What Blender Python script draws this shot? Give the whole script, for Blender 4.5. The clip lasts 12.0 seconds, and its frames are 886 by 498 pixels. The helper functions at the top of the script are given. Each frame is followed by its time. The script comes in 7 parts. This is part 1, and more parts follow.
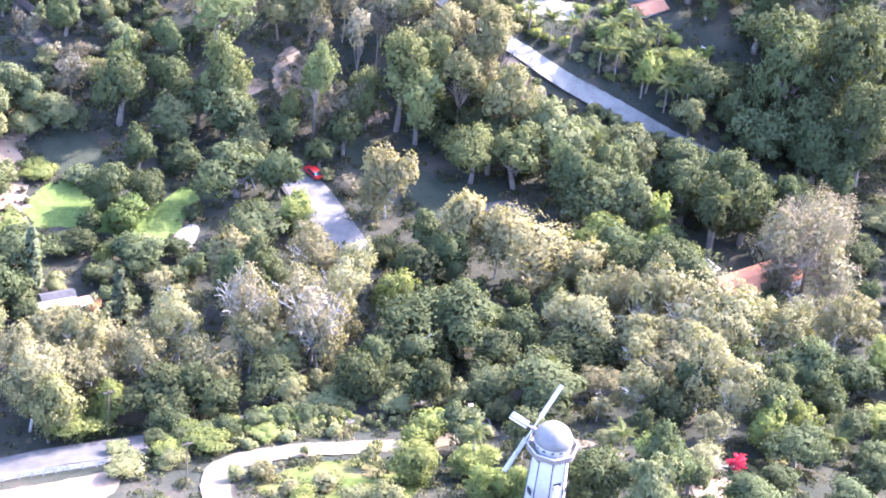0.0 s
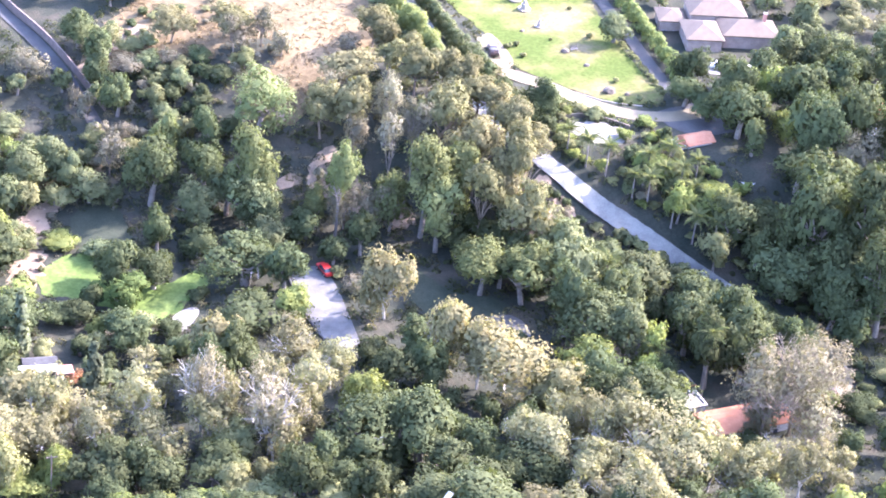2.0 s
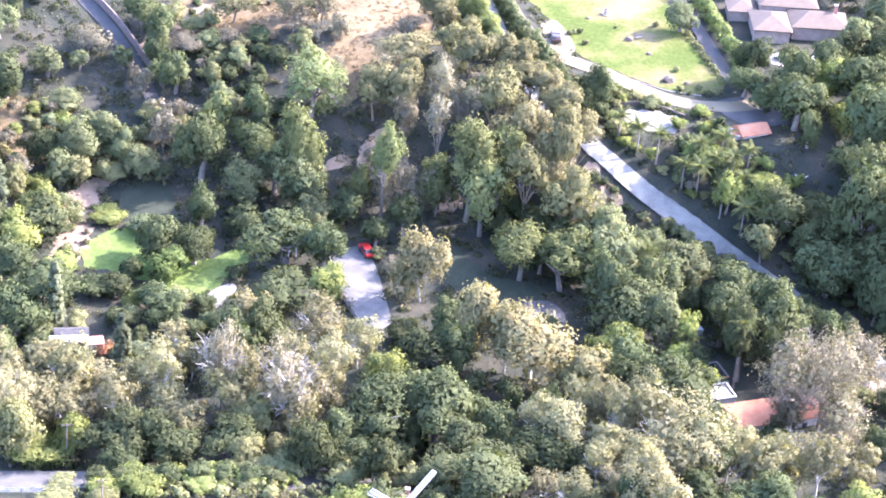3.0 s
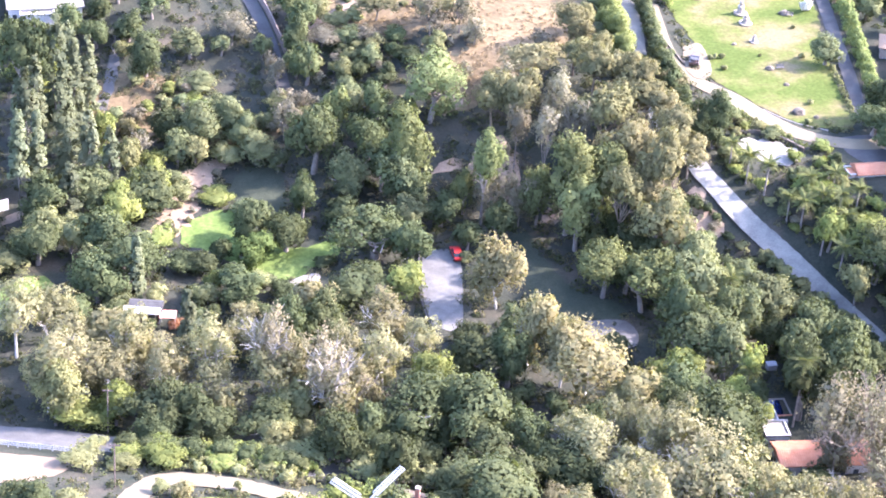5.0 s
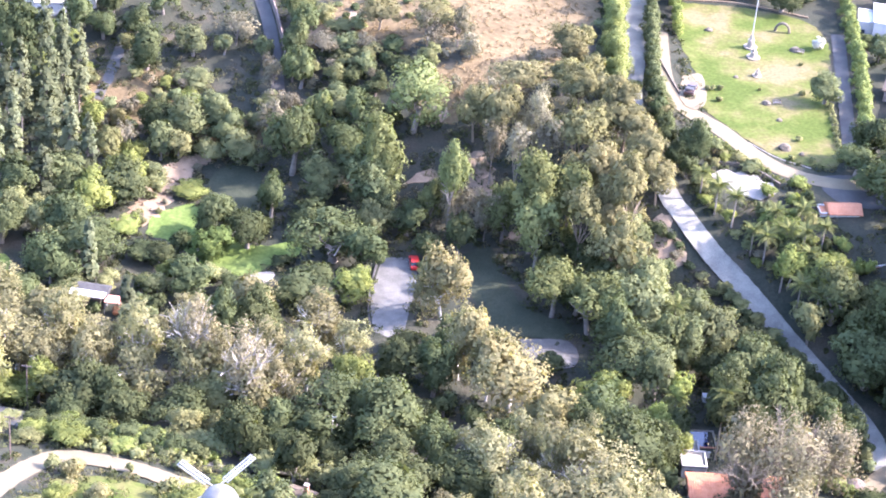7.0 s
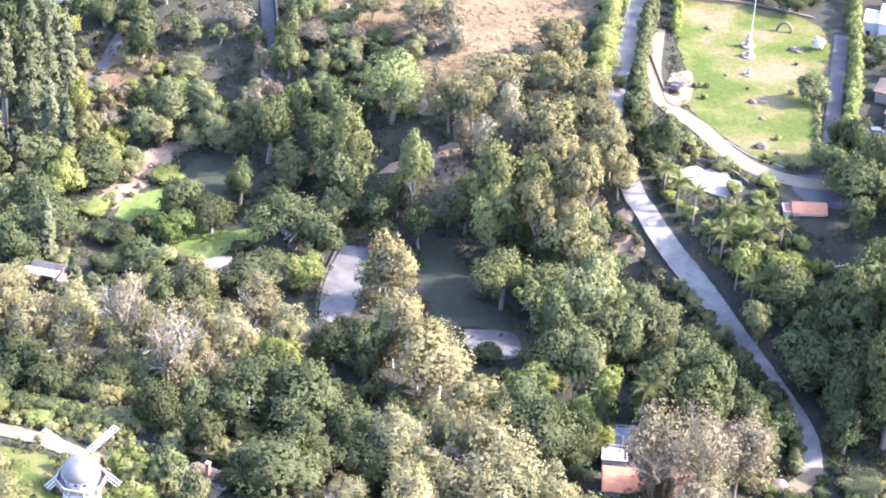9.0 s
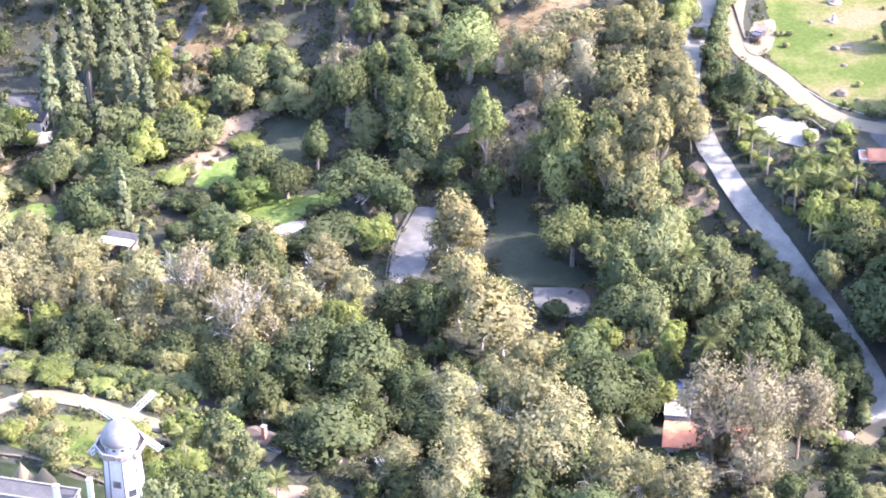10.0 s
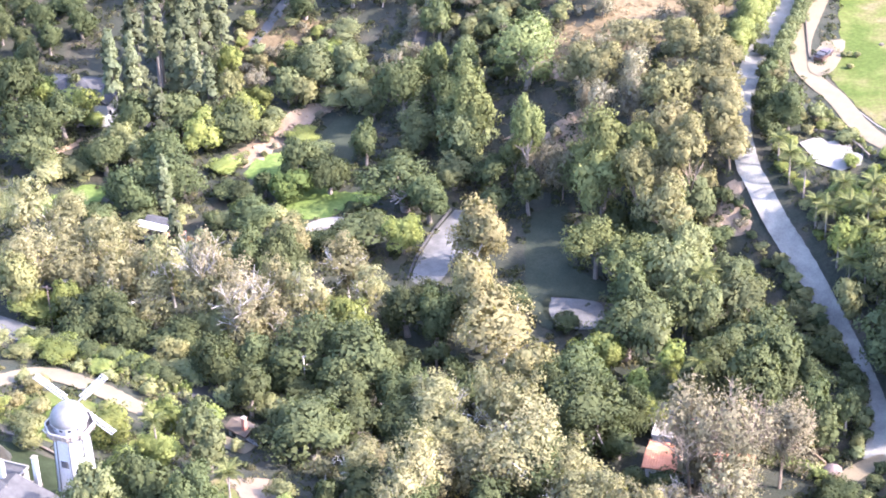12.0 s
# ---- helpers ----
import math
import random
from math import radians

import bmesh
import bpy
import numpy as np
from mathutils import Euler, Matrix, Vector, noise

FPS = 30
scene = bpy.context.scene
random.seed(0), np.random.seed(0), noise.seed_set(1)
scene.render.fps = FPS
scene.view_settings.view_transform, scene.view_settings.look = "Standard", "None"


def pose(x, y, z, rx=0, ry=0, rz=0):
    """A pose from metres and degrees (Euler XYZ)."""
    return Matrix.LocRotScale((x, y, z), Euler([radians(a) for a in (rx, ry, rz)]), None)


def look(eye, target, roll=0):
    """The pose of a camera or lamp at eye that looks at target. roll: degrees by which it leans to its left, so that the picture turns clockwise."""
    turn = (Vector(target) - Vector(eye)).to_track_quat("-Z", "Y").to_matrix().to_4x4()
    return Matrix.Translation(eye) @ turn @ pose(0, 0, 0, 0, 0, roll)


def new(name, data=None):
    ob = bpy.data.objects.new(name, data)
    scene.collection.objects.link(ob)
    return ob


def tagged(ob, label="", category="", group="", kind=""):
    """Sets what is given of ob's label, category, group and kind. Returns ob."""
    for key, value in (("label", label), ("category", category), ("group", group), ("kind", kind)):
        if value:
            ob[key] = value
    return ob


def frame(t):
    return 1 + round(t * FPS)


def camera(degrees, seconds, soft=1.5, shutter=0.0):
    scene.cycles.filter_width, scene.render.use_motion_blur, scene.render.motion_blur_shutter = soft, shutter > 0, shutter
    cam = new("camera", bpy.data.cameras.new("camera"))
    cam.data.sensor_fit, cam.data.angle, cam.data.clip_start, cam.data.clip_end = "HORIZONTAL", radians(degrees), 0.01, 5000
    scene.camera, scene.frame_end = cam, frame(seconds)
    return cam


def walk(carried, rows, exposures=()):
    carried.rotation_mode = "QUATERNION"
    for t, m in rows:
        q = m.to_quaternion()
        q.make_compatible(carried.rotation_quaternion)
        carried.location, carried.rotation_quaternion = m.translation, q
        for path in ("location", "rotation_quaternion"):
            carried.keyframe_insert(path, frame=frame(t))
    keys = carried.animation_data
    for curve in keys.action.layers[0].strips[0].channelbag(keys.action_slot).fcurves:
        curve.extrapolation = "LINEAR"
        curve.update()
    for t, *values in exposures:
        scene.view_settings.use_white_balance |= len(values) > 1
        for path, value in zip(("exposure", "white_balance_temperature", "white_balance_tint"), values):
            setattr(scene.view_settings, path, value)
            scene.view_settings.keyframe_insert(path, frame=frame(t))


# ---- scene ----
cam = camera(22.35, 12.0, soft=1.9)
WAY = [
    (0.0, look((-165.61, -304.76, 231.24), (1.38, -20.58, 4.61), 6.41)),
    (0.5, look((-153.17, -311.74, 231.60), (-1.93, -12.71, 13.18), 6.88)),
    (1.0, look((-140.98, -317.93, 231.88), (0.56, -11.01, 17.96), 7.70)),
    (1.5, look((-128.24, -323.56, 232.92), (3.49, -10.88, 21.08), 7.16)),
    (2.0, look((-115.69, -328.56, 232.92), (5.78, -11.76, 21.06), 6.81)),
    (2.5, look((-103.61, -332.54, 232.21), (2.22, -10.26, 20.23), 6.37)),
    (2.7, look((-97.93, -334.19, 232.08), (1.12, -10.71, 18.67), 5.91)),
    (4.3, look((-55.17, -343.34, 234.06), (-3.39, -11.46, 16.86), 5.54)),
    (4.5, look((-50.11, -343.83, 233.60), (-6.76, -10.45, 16.86), 5.31)),
    (5.0, look((-36.53, -345.59, 233.49), (-11.36, -9.85, 17.52), 4.83)),
    (5.5, look((-23.99, -346.66, 233.05), (-7.75, -9.58, 18.31), 5.19)),
    (6.0, look((-10.84, -347.33, 232.67), (1.80, -9.76, 18.47), 5.82)),
    (6.5, look((0.39, -347.19, 231.98), (4.23, -9.39, 17.80), 5.89)),
    (6.7, look((5.05, -347.06, 231.65), (1.33, -8.80, 18.18), 5.76)),
    (8.3, look((46.49, -345.58, 231.24), (12.85, -7.49, 20.13), 6.13)),
    (8.5, look((50.95, -344.51, 230.30), (13.44, -6.91, 19.06), 6.06)),
    (9.0, look((62.00, -342.25, 229.23), (10.72, -6.89, 17.33), 3.73)),
    (9.5, look((73.87, -339.71, 228.00), (4.12, -8.94, 14.16), 1.37)),
    (10.0, look((85.57, -336.12, 227.74), (0.24, -11.61, 9.99), -1.15)),
    (10.5, look((96.65, -332.87, 227.24), (-1.52, -12.07, 9.41), -2.13)),
    (11.0, look((107.36, -329.01, 226.61), (-1.40, -12.66, 7.30), -2.16)),
    (11.5, look((118.03, -325.08, 226.22), (-0.56, -14.29, 4.07), -2.44)),
    (12.0, look((127.91, -320.52, 226.32), (-2.95, -10.78, 9.67), -2.11)),
]
walk(cam, WAY, [(0.0, 4.12, 5650, 35), (3.0, 4.07, 5690, 34), (6.0, 3.84, 5830, 32), (12.0, 3.74, 5890, 30)])

# ---- light: a low, warm sun from beyond the right-hand ridge, and a hazy blue sky ----
SUN_DIR = Vector((1.0, 0.13, 0.76)).normalized()
world = bpy.data.worlds.new("world")
scene.world = world
world.use_nodes = True
wn = world.node_tree.nodes
sky = wn.new("ShaderNodeTexSky")
sky.sky_type = "NISHITA"
sky.sun_disc = False
sky.sun_elevation = math.asin(SUN_DIR.z)
sky.sun_rotation = math.atan2(SUN_DIR.x, SUN_DIR.y)
sky.altitude = 100
sky.dust_density = 2.0
world.node_tree.links.new(sky.outputs[0], wn["Background"].inputs[0])
wn["Background"].inputs[1].default_value = 0.15
sun = new("sun", bpy.data.lights.new("sun", "SUN"))
sun.data.energy, sun.data.angle, sun.data.color = 2.4, radians(0.6), (1.0, 0.91, 0.78)
sun.matrix_world = look(SUN_DIR * 200, (0, 0, 0))


# ---- materials ----
def material(name, rough=0.8, metal=0.0):
    m = bpy.data.materials.new(name)
    m.use_nodes = True
    b = m.node_tree.nodes["Principled BSDF"]
    b.inputs["Roughness"].default_value, b.inputs["Metallic"].default_value = rough, metal
    return m, m.node_tree.nodes, m.node_tree.links, b


def ramp(nodes, links, value, stops):
    r = nodes.new("ShaderNodeValToRGB")
    el = r.color_ramp.elements
    while len(el) < len(stops):
        el.new(0.5)
    for e, (p, c) in zip(el, stops):
        e.position, e.color = p, (*c, 1)
    links.new(value, r.inputs[0])
    return r.outputs[0]


def noise_tex(nodes, links, scale, detail=4, rough=0.6, space="Object"):
    co = nodes.new("ShaderNodeTexCoord")
    n = nodes.new("ShaderNodeTexNoise")
    n.inputs["Scale"].default_value, n.inputs["Detail"].default_value, n.inputs["Roughness"].default_value = scale, detail, rough
    links.new(co.outputs[space], n.inputs["Vector"])
    return n.outputs["Fac"]


def mixed(nodes, links, fac, a, b, mode="MIX"):
    m = nodes.new("ShaderNodeMix")
    m.data_type, m.blend_type = "RGBA", mode
    for sock, v in ((m.inputs["Factor"], fac), (m.inputs["A"], a), (m.inputs["B"], b)):
        if hasattr(v, "links"):
            links.new(v, sock)
        else:
            sock.default_value = (*v, 1) if isinstance(v, tuple) else v
    return m.outputs["Result"]


def surface(name, stops, scale, fine=None, fine_stops=((0.3, (0.7, 0.7, 0.7)), (0.7, (1.15, 1.15, 1.15))), rough=0.85, metal=0.0, bump=0.0):
    """Large stains by one noise, grain by a finer one, relief from the grain."""
    m, n, l, b = material(name, rough, metal)
    if rough > 0.88:
        b.inputs["Specular IOR Level"].default_value = 0.05
    big = noise_tex(n, l, scale)
    small = noise_tex(n, l, fine or scale * 9, 6)
    col = mixed(n, l, 1.0, ramp(n, l, big, stops), ramp(n, l, small, fine_stops), "MULTIPLY")
    l.new(col, b.inputs["Base Color"])
    if bump:
        bp = n.new("ShaderNodeBump")
        bp.inputs["Distance"].default_value = bump
        l.new(small, bp.inputs["Height"])
        l.new(bp.outputs[0], b.inputs["Normal"])
    return m


def foliage(name, dark, light, vary=0.25, trans=0.3, gloss=0.85):
    """Leaves: each leaf and each plant a shade of its own; thin, so that light shows through."""
    m, n, l, b = material(name, gloss)
    b.inputs["Specular IOR Level"].default_value = 0.06
    geo, info = n.new("ShaderNodeNewGeometry"), n.new("ShaderNodeObjectInfo")
    mid = tuple(0.55 * a + 0.45 * c for a, c in zip(dark, light))
    pale = tuple(0.25 * a + 0.75 * c for a, c in zip(dark, light))
    col = ramp(n, l, geo.outputs["Random Per Island"], ((0.05, mid), (0.95, pale)))
    clump = noise_tex(n, l, 0.5, 3)
    col = mixed(n, l, 1.0, col, ramp(n, l, clump, ((0.32, (0.8, 0.86, 0.86)), (0.68, (1.15, 1.12, 0.98)))), "MULTIPLY")
    hsv = n.new("ShaderNodeHueSaturation")
    rnd = n.new("ShaderNodeMapRange")
    rnd.inputs["To Min"].default_value, rnd.inputs["To Max"].default_value = 1 - vary, 1 + vary
    l.new(info.outputs["Random"], rnd.inputs["Value"])
    l.new(rnd.outputs[0], hsv.inputs["Value"])
    hue = n.new("ShaderNodeMapRange")
    hue.inputs["To Min"].default_value, hue.inputs["To Max"].default_value = 0.487, 0.51
    mul = n.new("ShaderNodeMath")
    mul.operation = "FRACT"
    mul2 = n.new("ShaderNodeMath")
    mul2.operation, mul2.inputs[1].default_value = "MULTIPLY", 7.31
    l.new(info.outputs["Random"], mul2.inputs[0])
    l.new(mul2.outputs[0], mul.inputs[0])
    l.new(mul.outputs[0], hue.inputs["Value"])
    l.new(hue.outputs[0], hsv.inputs["Hue"])
    l.new(col, hsv.inputs["Color"])
    l.new(hsv.outputs[0], b.inputs["Base Color"])
    t = n.new("ShaderNodeBsdfTranslucent")
    warm = mixed(n, l, 1.0, hsv.outputs[0], (1.15, 1.2, 0.7), "MULTIPLY")
    l.new(warm, t.inputs["Color"])
    mix = n.new("ShaderNodeMixShader")
    mix.inputs[0].default_value = trans
    l.new(b.outputs[0], mix.inputs[1])
    l.new(t.outputs[0], mix.inputs[2])
    l.new(mix.outputs[0], n["Material Output"].inputs["Surface"])
    return m


LEAF = {
    "oak": foliage("oak_leaves", (0.028, 0.036, 0.017), (0.068, 0.08, 0.037)),
    "pine": foliage("pine_needles", (0.053, 0.062, 0.026), (0.128, 0.143, 0.059)),
    "olive": foliage("olive_leaves", (0.048, 0.058, 0.028), (0.118, 0.13, 0.064)),
    "euc": foliage("eucalyptus_leaves", (0.061, 0.058, 0.03), (0.146, 0.136, 0.067)),
    "dry": foliage("dry_twigs_and_leaves", (0.072, 0.067, 0.047), (0.156, 0.142, 0.1)),
    "cedar": foliage("cedar_needles", (0.042, 0.05, 0.029), (0.122, 0.135, 0.078)),
    "gold": foliage("golden_sycamore_leaves", (0.1, 0.091, 0.045), (0.195, 0.176, 0.089), 0.12, 0.38),
    "syc": foliage("turning_sycamore_leaves", (0.076, 0.075, 0.04), (0.182, 0.168, 0.09), 0.2, 0.36),
    "bare": foliage("withered_brown_leaves", (0.085, 0.076, 0.049), (0.157, 0.14, 0.092), 0.12),
    "ghost": foliage("last_tan_leaves", (0.096, 0.083, 0.054), (0.186, 0.16, 0.105), 0.12),
    "lime": foliage("yellow_green_leaves", (0.078, 0.094, 0.028), (0.178, 0.2, 0.066), 0.25, 0.4),
    "shrub": foliage("shrub_leaves", (0.066, 0.072, 0.031), (0.18, 0.178, 0.084), 0.3),
    "round": foliage("citrus_leaves", (0.032, 0.052, 0.015), (0.08, 0.112, 0.036), 0.05),
    "palm": foliage("palm_fronds", (0.046, 0.056, 0.023), (0.122, 0.13, 0.054), 0.15),
    "under": foliage("undergrowth_leaves", (0.042, 0.04, 0.022), (0.12, 0.108, 0.06), 0.0),
    "straw": foliage("straw", (0.1, 0.078, 0.044), (0.18, 0.14, 0.082), 0.0),
    "ember": foliage("orange_red_leaves", (0.18, 0.085, 0.05), (0.3, 0.15, 0.085), 0.1),
    "white": foliage("white_blossom", (0.2, 0.2, 0.18), (0.4, 0.4, 0.36), 0.05),
    "red": foliage("red_flowering_leaves", (0.3, 0.02, 0.03), (0.5, 0.045, 0.05), 0.1),
    "hedge": foliage("hedge_leaves", (0.055, 0.07, 0.024), (0.15, 0.17, 0.062), 0.15),
}
BARK = surface("bark", ((0.3, (0.1, 0.085, 0.07)), (0.7, (0.2, 0.17, 0.14))), 1.5, 14, bump=0.02)
TAN_BARK = surface("tan_bark", ((0.3, (0.12, 0.095, 0.07)), (0.7, (0.21, 0.17, 0.125))), 1.5, 14, bump=0.02, rough=0.9)
GHOST_BARK = surface("bleached_bark", ((0.3, (0.17, 0.158, 0.135)), (0.7, (0.27, 0.252, 0.215))), 1.2, 10, bump=0.01)
# Grass darkened so that the shade lies in its colour.
SHADE_GRASS = surface("shade_toned_grass", ((0.3, (0.025, 0.031, 0.02)), (0.7, (0.038, 0.044, 0.029))), 0.2, 3, bump=0.08, rough=0.95)
PALE_BARK = surface("pale_bark", ((0.3, (0.28, 0.265, 0.23)), (0.7, (0.42, 0.4, 0.35))), 1.2, 10, bump=0.01)
SOIL = surface("leaf_litter_and_soil", ((0.3, (0.02, 0.025, 0.018)), (0.52, (0.034, 0.036, 0.026)), (0.74, (0.058, 0.05, 0.036))), 0.12, 2.2, bump=0.15, rough=0.95)
DRYGRASS = surface("dry_grass", ((0.3, (0.076, 0.057, 0.031)), (0.45, (0.1, 0.076, 0.042)), (0.6, (0.12, 0.092, 0.051)), (0.75, (0.139, 0.108, 0.062))), 0.06, 0.9, ((0.3, (0.62, 0.61, 0.58)), (0.7, (1.2, 1.2, 1.2))), bump=0.2, rough=0.95)
LAWN = surface("mown_lawn", ((0.4, (0.044, 0.061, 0.014)), (0.48, (0.062, 0.074, 0.02)), (0.55, (0.083, 0.079, 0.031)), (0.62, (0.106, 0.09, 0.048))), 0.085, 1.4, bump=0.03, rough=0.95)
TURF = surface("green_turf", ((0.3, (0.061, 0.092, 0.022)), (0.5, (0.078, 0.11, 0.029)), (0.7, (0.099, 0.127, 0.037))), 0.3, 1.2, bump=0.04, rough=0.95)
ASPHALT = surface("weathered_asphalt", ((0.35, (0.038, 0.037, 0.033)), (0.65, (0.07, 0.069, 0.061))), 0.3, 4, bump=0.004)
# Darker copy of the asphalt that carries the shade of lane, yard and road.
SHADED_ASPHALT = surface("shaded_asphalt", ((0.35, (0.019, 0.019, 0.018)), (0.65, (0.036, 0.036, 0.033))), 0.3, 4, bump=0.004)
# Asphalt lightened to carry the courtyard's sun dapples in its base colour.
DAPPLED_PAVING = surface("dapple_lightened_paving", ((0.35, (0.056, 0.055, 0.048)), (0.65, (0.105, 0.103, 0.09))), 0.3, 4, bump=0.004)
DRIVEWAY = surface("bleached_driveway", ((0.35, (0.092, 0.09, 0.075)), (0.65, (0.155, 0.152, 0.126))), 0.3, 4, bump=0.004)
GRAVEL = surface("pale_gravel", ((0.3, (0.084, 0.067, 0.035)), (0.7, (0.112, 0.091, 0.049))), 0.3, 5, bump=0.01)
CONCRETE = surface("pale_concrete", ((0.3, (0.12, 0.11, 0.09)), (0.7, (0.178, 0.164, 0.136))), 0.35, 6, bump=0.005)
SAND = surface("bare_sand", ((0.3, (0.108, 0.075, 0.042)), (0.7, (0.15, 0.11, 0.064))), 0.25, 5, bump=0.03)
EARTH = surface("pale_dug_earth", ((0.3, (0.125, 0.089, 0.053)), (0.7, (0.19, 0.139, 0.086))), 0.35, 4, bump=0.08)
ROCK = surface("boulder_stone", ((0.3, (0.05, 0.04, 0.027)), (0.7, (0.09, 0.073, 0.05))), 1.0, 8, bump=0.03)
GARDEN_STONE = surface("weathered_garden_stone", ((0.3, (0.155, 0.13, 0.094)), (0.7, (0.255, 0.217, 0.16))), 1.0, 9, bump=0.01)
# Shade of the patch by the windmill is put into this near-black green.
SHADE_GREEN = surface("shade_toned_ground", ((0.3, (0.01, 0.014, 0.006)), (0.7, (0.022, 0.029, 0.014))), 0.3, 3, bump=0.1, rough=0.95)
STUCCO = surface("white_stucco", ((0.3, (0.34, 0.33, 0.306)), (0.7, (0.399, 0.389, 0.369))), 0.8, 12, bump=0.004)
WHITE = surface("white_paint", ((0.3, (0.29, 0.293, 0.295)), (0.7, (0.35, 0.352, 0.35))), 0.9, 10, rough=0.5)
CLAY = surface("clay_roof_tiles", ((0.3, (0.34, 0.142, 0.075)), (0.7, (0.48, 0.23, 0.132))), 0.8, 9, bump=0.02, rough=0.9)
SHINGLE = surface("pinkish_brown_shingles", ((0.3, (0.05, 0.035, 0.022)), (0.7, (0.074, 0.054, 0.034))), 0.7, 8, bump=0.015)
ADOBE = surface("brown_adobe", ((0.3, (0.2, 0.15, 0.12)), (0.7, (0.3, 0.24, 0.19))), 0.8, 10, bump=0.006)
SLATE = surface("grey_slate", ((0.3, (0.04, 0.04, 0.039)), (0.7, (0.068, 0.067, 0.065))), 0.7, 9, rough=0.9, bump=0.01)
CAP_METAL = surface("weathered_cap_metal", ((0.3, (0.06, 0.059, 0.057)), (0.7, (0.105, 0.103, 0.1))), 0.9, 7, rough=0.55)
TIMBER = surface("grey_timber", ((0.3, (0.1, 0.085, 0.07)), (0.7, (0.18, 0.155, 0.13))), 0.8, 12, bump=0.006)
BROWN = surface("dark_brown_timber", ((0.3, (0.07, 0.05, 0.04)), (0.7, (0.14, 0.1, 0.08))), 0.8, 12, bump=0.006)
BRICK = surface("red_brick", ((0.3, (0.3, 0.13, 0.09)), (0.7, (0.42, 0.2, 0.14))), 1.0, 10, bump=0.01)
GLASS, _n, _l, _b = material("window_glass", 0.08)
_b.inputs["Base Color"].default_value = (0.03, 0.035, 0.045, 1)
POOL, _n, _l, _b = material("pool_water", 0.05)
_b.inputs["Base Color"].default_value = (0.005, 0.011, 0.042, 1)
RUBBER, _n, _l, _b = material("black_rubber", 0.7)
_b.inputs["Base Color"].default_value = (0.02, 0.02, 0.02, 1)
CHROME, _n, _l, _b = material("steel", 0.3, 1.0)
_b.inputs["Base Color"].default_value = (0.5, 0.5, 0.5, 1)


def car_paint(name, c):
    m, n, l, b = material(name, 0.4)
    b.inputs["Base Color"].default_value = (*c, 1)
    b.inputs["Coat Weight"].default_value = 0.2
    return m


PAINT_WHITE, PAINT_RED, PAINT_BROWN, PAINT_DARK = (car_paint(n, c) for n, c in (
    ("white_car_paint", (0.75, 0.75, 0.75)), ("red_car_paint", (0.34, 0.02, 0.014)), ("brown_car_paint", (0.045, 0.026, 0.02)), ("dark_car_paint", (0.03, 0.035, 0.04))))


# ---- ground ----
def sstep(v, a, b):
    s = np.clip((v - a) / (b - a), 0, 1)
    return s * s * (3 - 2 * s)
def lerp(x, xs, ys):
    return np.interp(x, xs, ys)
def land(x, y):
    """Height of the bare ground."""
    x, y = np.asarray(x, float) / 1.4815, np.asarray(y, float) / 1.4815
    yc = lerp(x, (-90, -35, -10, 8, 26, 36, 48, 70), (56, 50, 38, 33, 15, 13, 8, 2))
    half = lerp(x, (-40, 0, 26, 50), (26, 18, 11, 14))
    top = lerp(x, (-90, -35, -8, 10, 30), (9, 8, 10.6, 10.4, 9.8))
    north = top * sstep(y, yc - half, yc + half)
    drop = lerp(x, (-30, 0, 30), (11.5, 10, 5))
    south = drop * sstep(-y, 22, 78) + 2.4 * sstep(-y, 24, 36) * sstep(-x, 14, 34)
    floor = lerp(x, (-70, -40, -26, -4, 15, 32, 60), (-3.6, -3.1, -2.4, -1.1, -0.6, -1.1, -0.2))
    return 1.4815 * (floor + north + south)


def on_land(x, y, up=0.0):
    return float(land(x, y)) + up


def mesh_object(name, verts, faces, mat, parent=None, smooth=False):
    me = bpy.data.meshes.new(name)
    me.from_pydata([tuple(map(float, v)) for v in verts], [], faces)
    me.materials.append(mat)
    if smooth:
        me.polygons.foreach_set("use_smooth", [True] * len(me.polygons))
    ob = new(name, me)
    ob.parent = parent
    return ob


def empty(name, x, y, z, turn=0.0):
    ob = new(name)
    ob.empty_display_size = 0.5
    ob.matrix_world = pose(x, y, z, 0, 0, turn)
    return ob


def part(name, bm, mat, parent=None, label=""):
    """Links a bmesh as one mesh object under a thing or a part."""
    me = bpy.data.meshes.new(name)
    bm.to_mesh(me)
    bm.free()
    me.materials.append(mat)
    ob = new(name, me)
    ob.parent = parent
    if label:
        ob["label"] = label
    return ob


def bm_box(bm, x0, x1, y0, y1, z0, z1, bevel=0.0):
    r = bmesh.ops.create_cube(bm, size=1.0)
    for v in r["verts"]:
        v.co = Vector((x0 + (v.co.x + 0.5) * (x1 - x0), y0 + (v.co.y + 0.5) * (y1 - y0), z0 + (v.co.z + 0.5) * (z1 - z0)))
    if bevel:
        ed = list({e for v in r["verts"] for e in v.link_edges})
        bmesh.ops.bevel(bm, geom=ed, offset=bevel, segments=2, affect="EDGES")
    return bm


def box(name, dims, mat, parent, bevel=0.03, label=""):
    return part(name, bm_box(bmesh.new(), *dims, bevel), mat, parent, label)


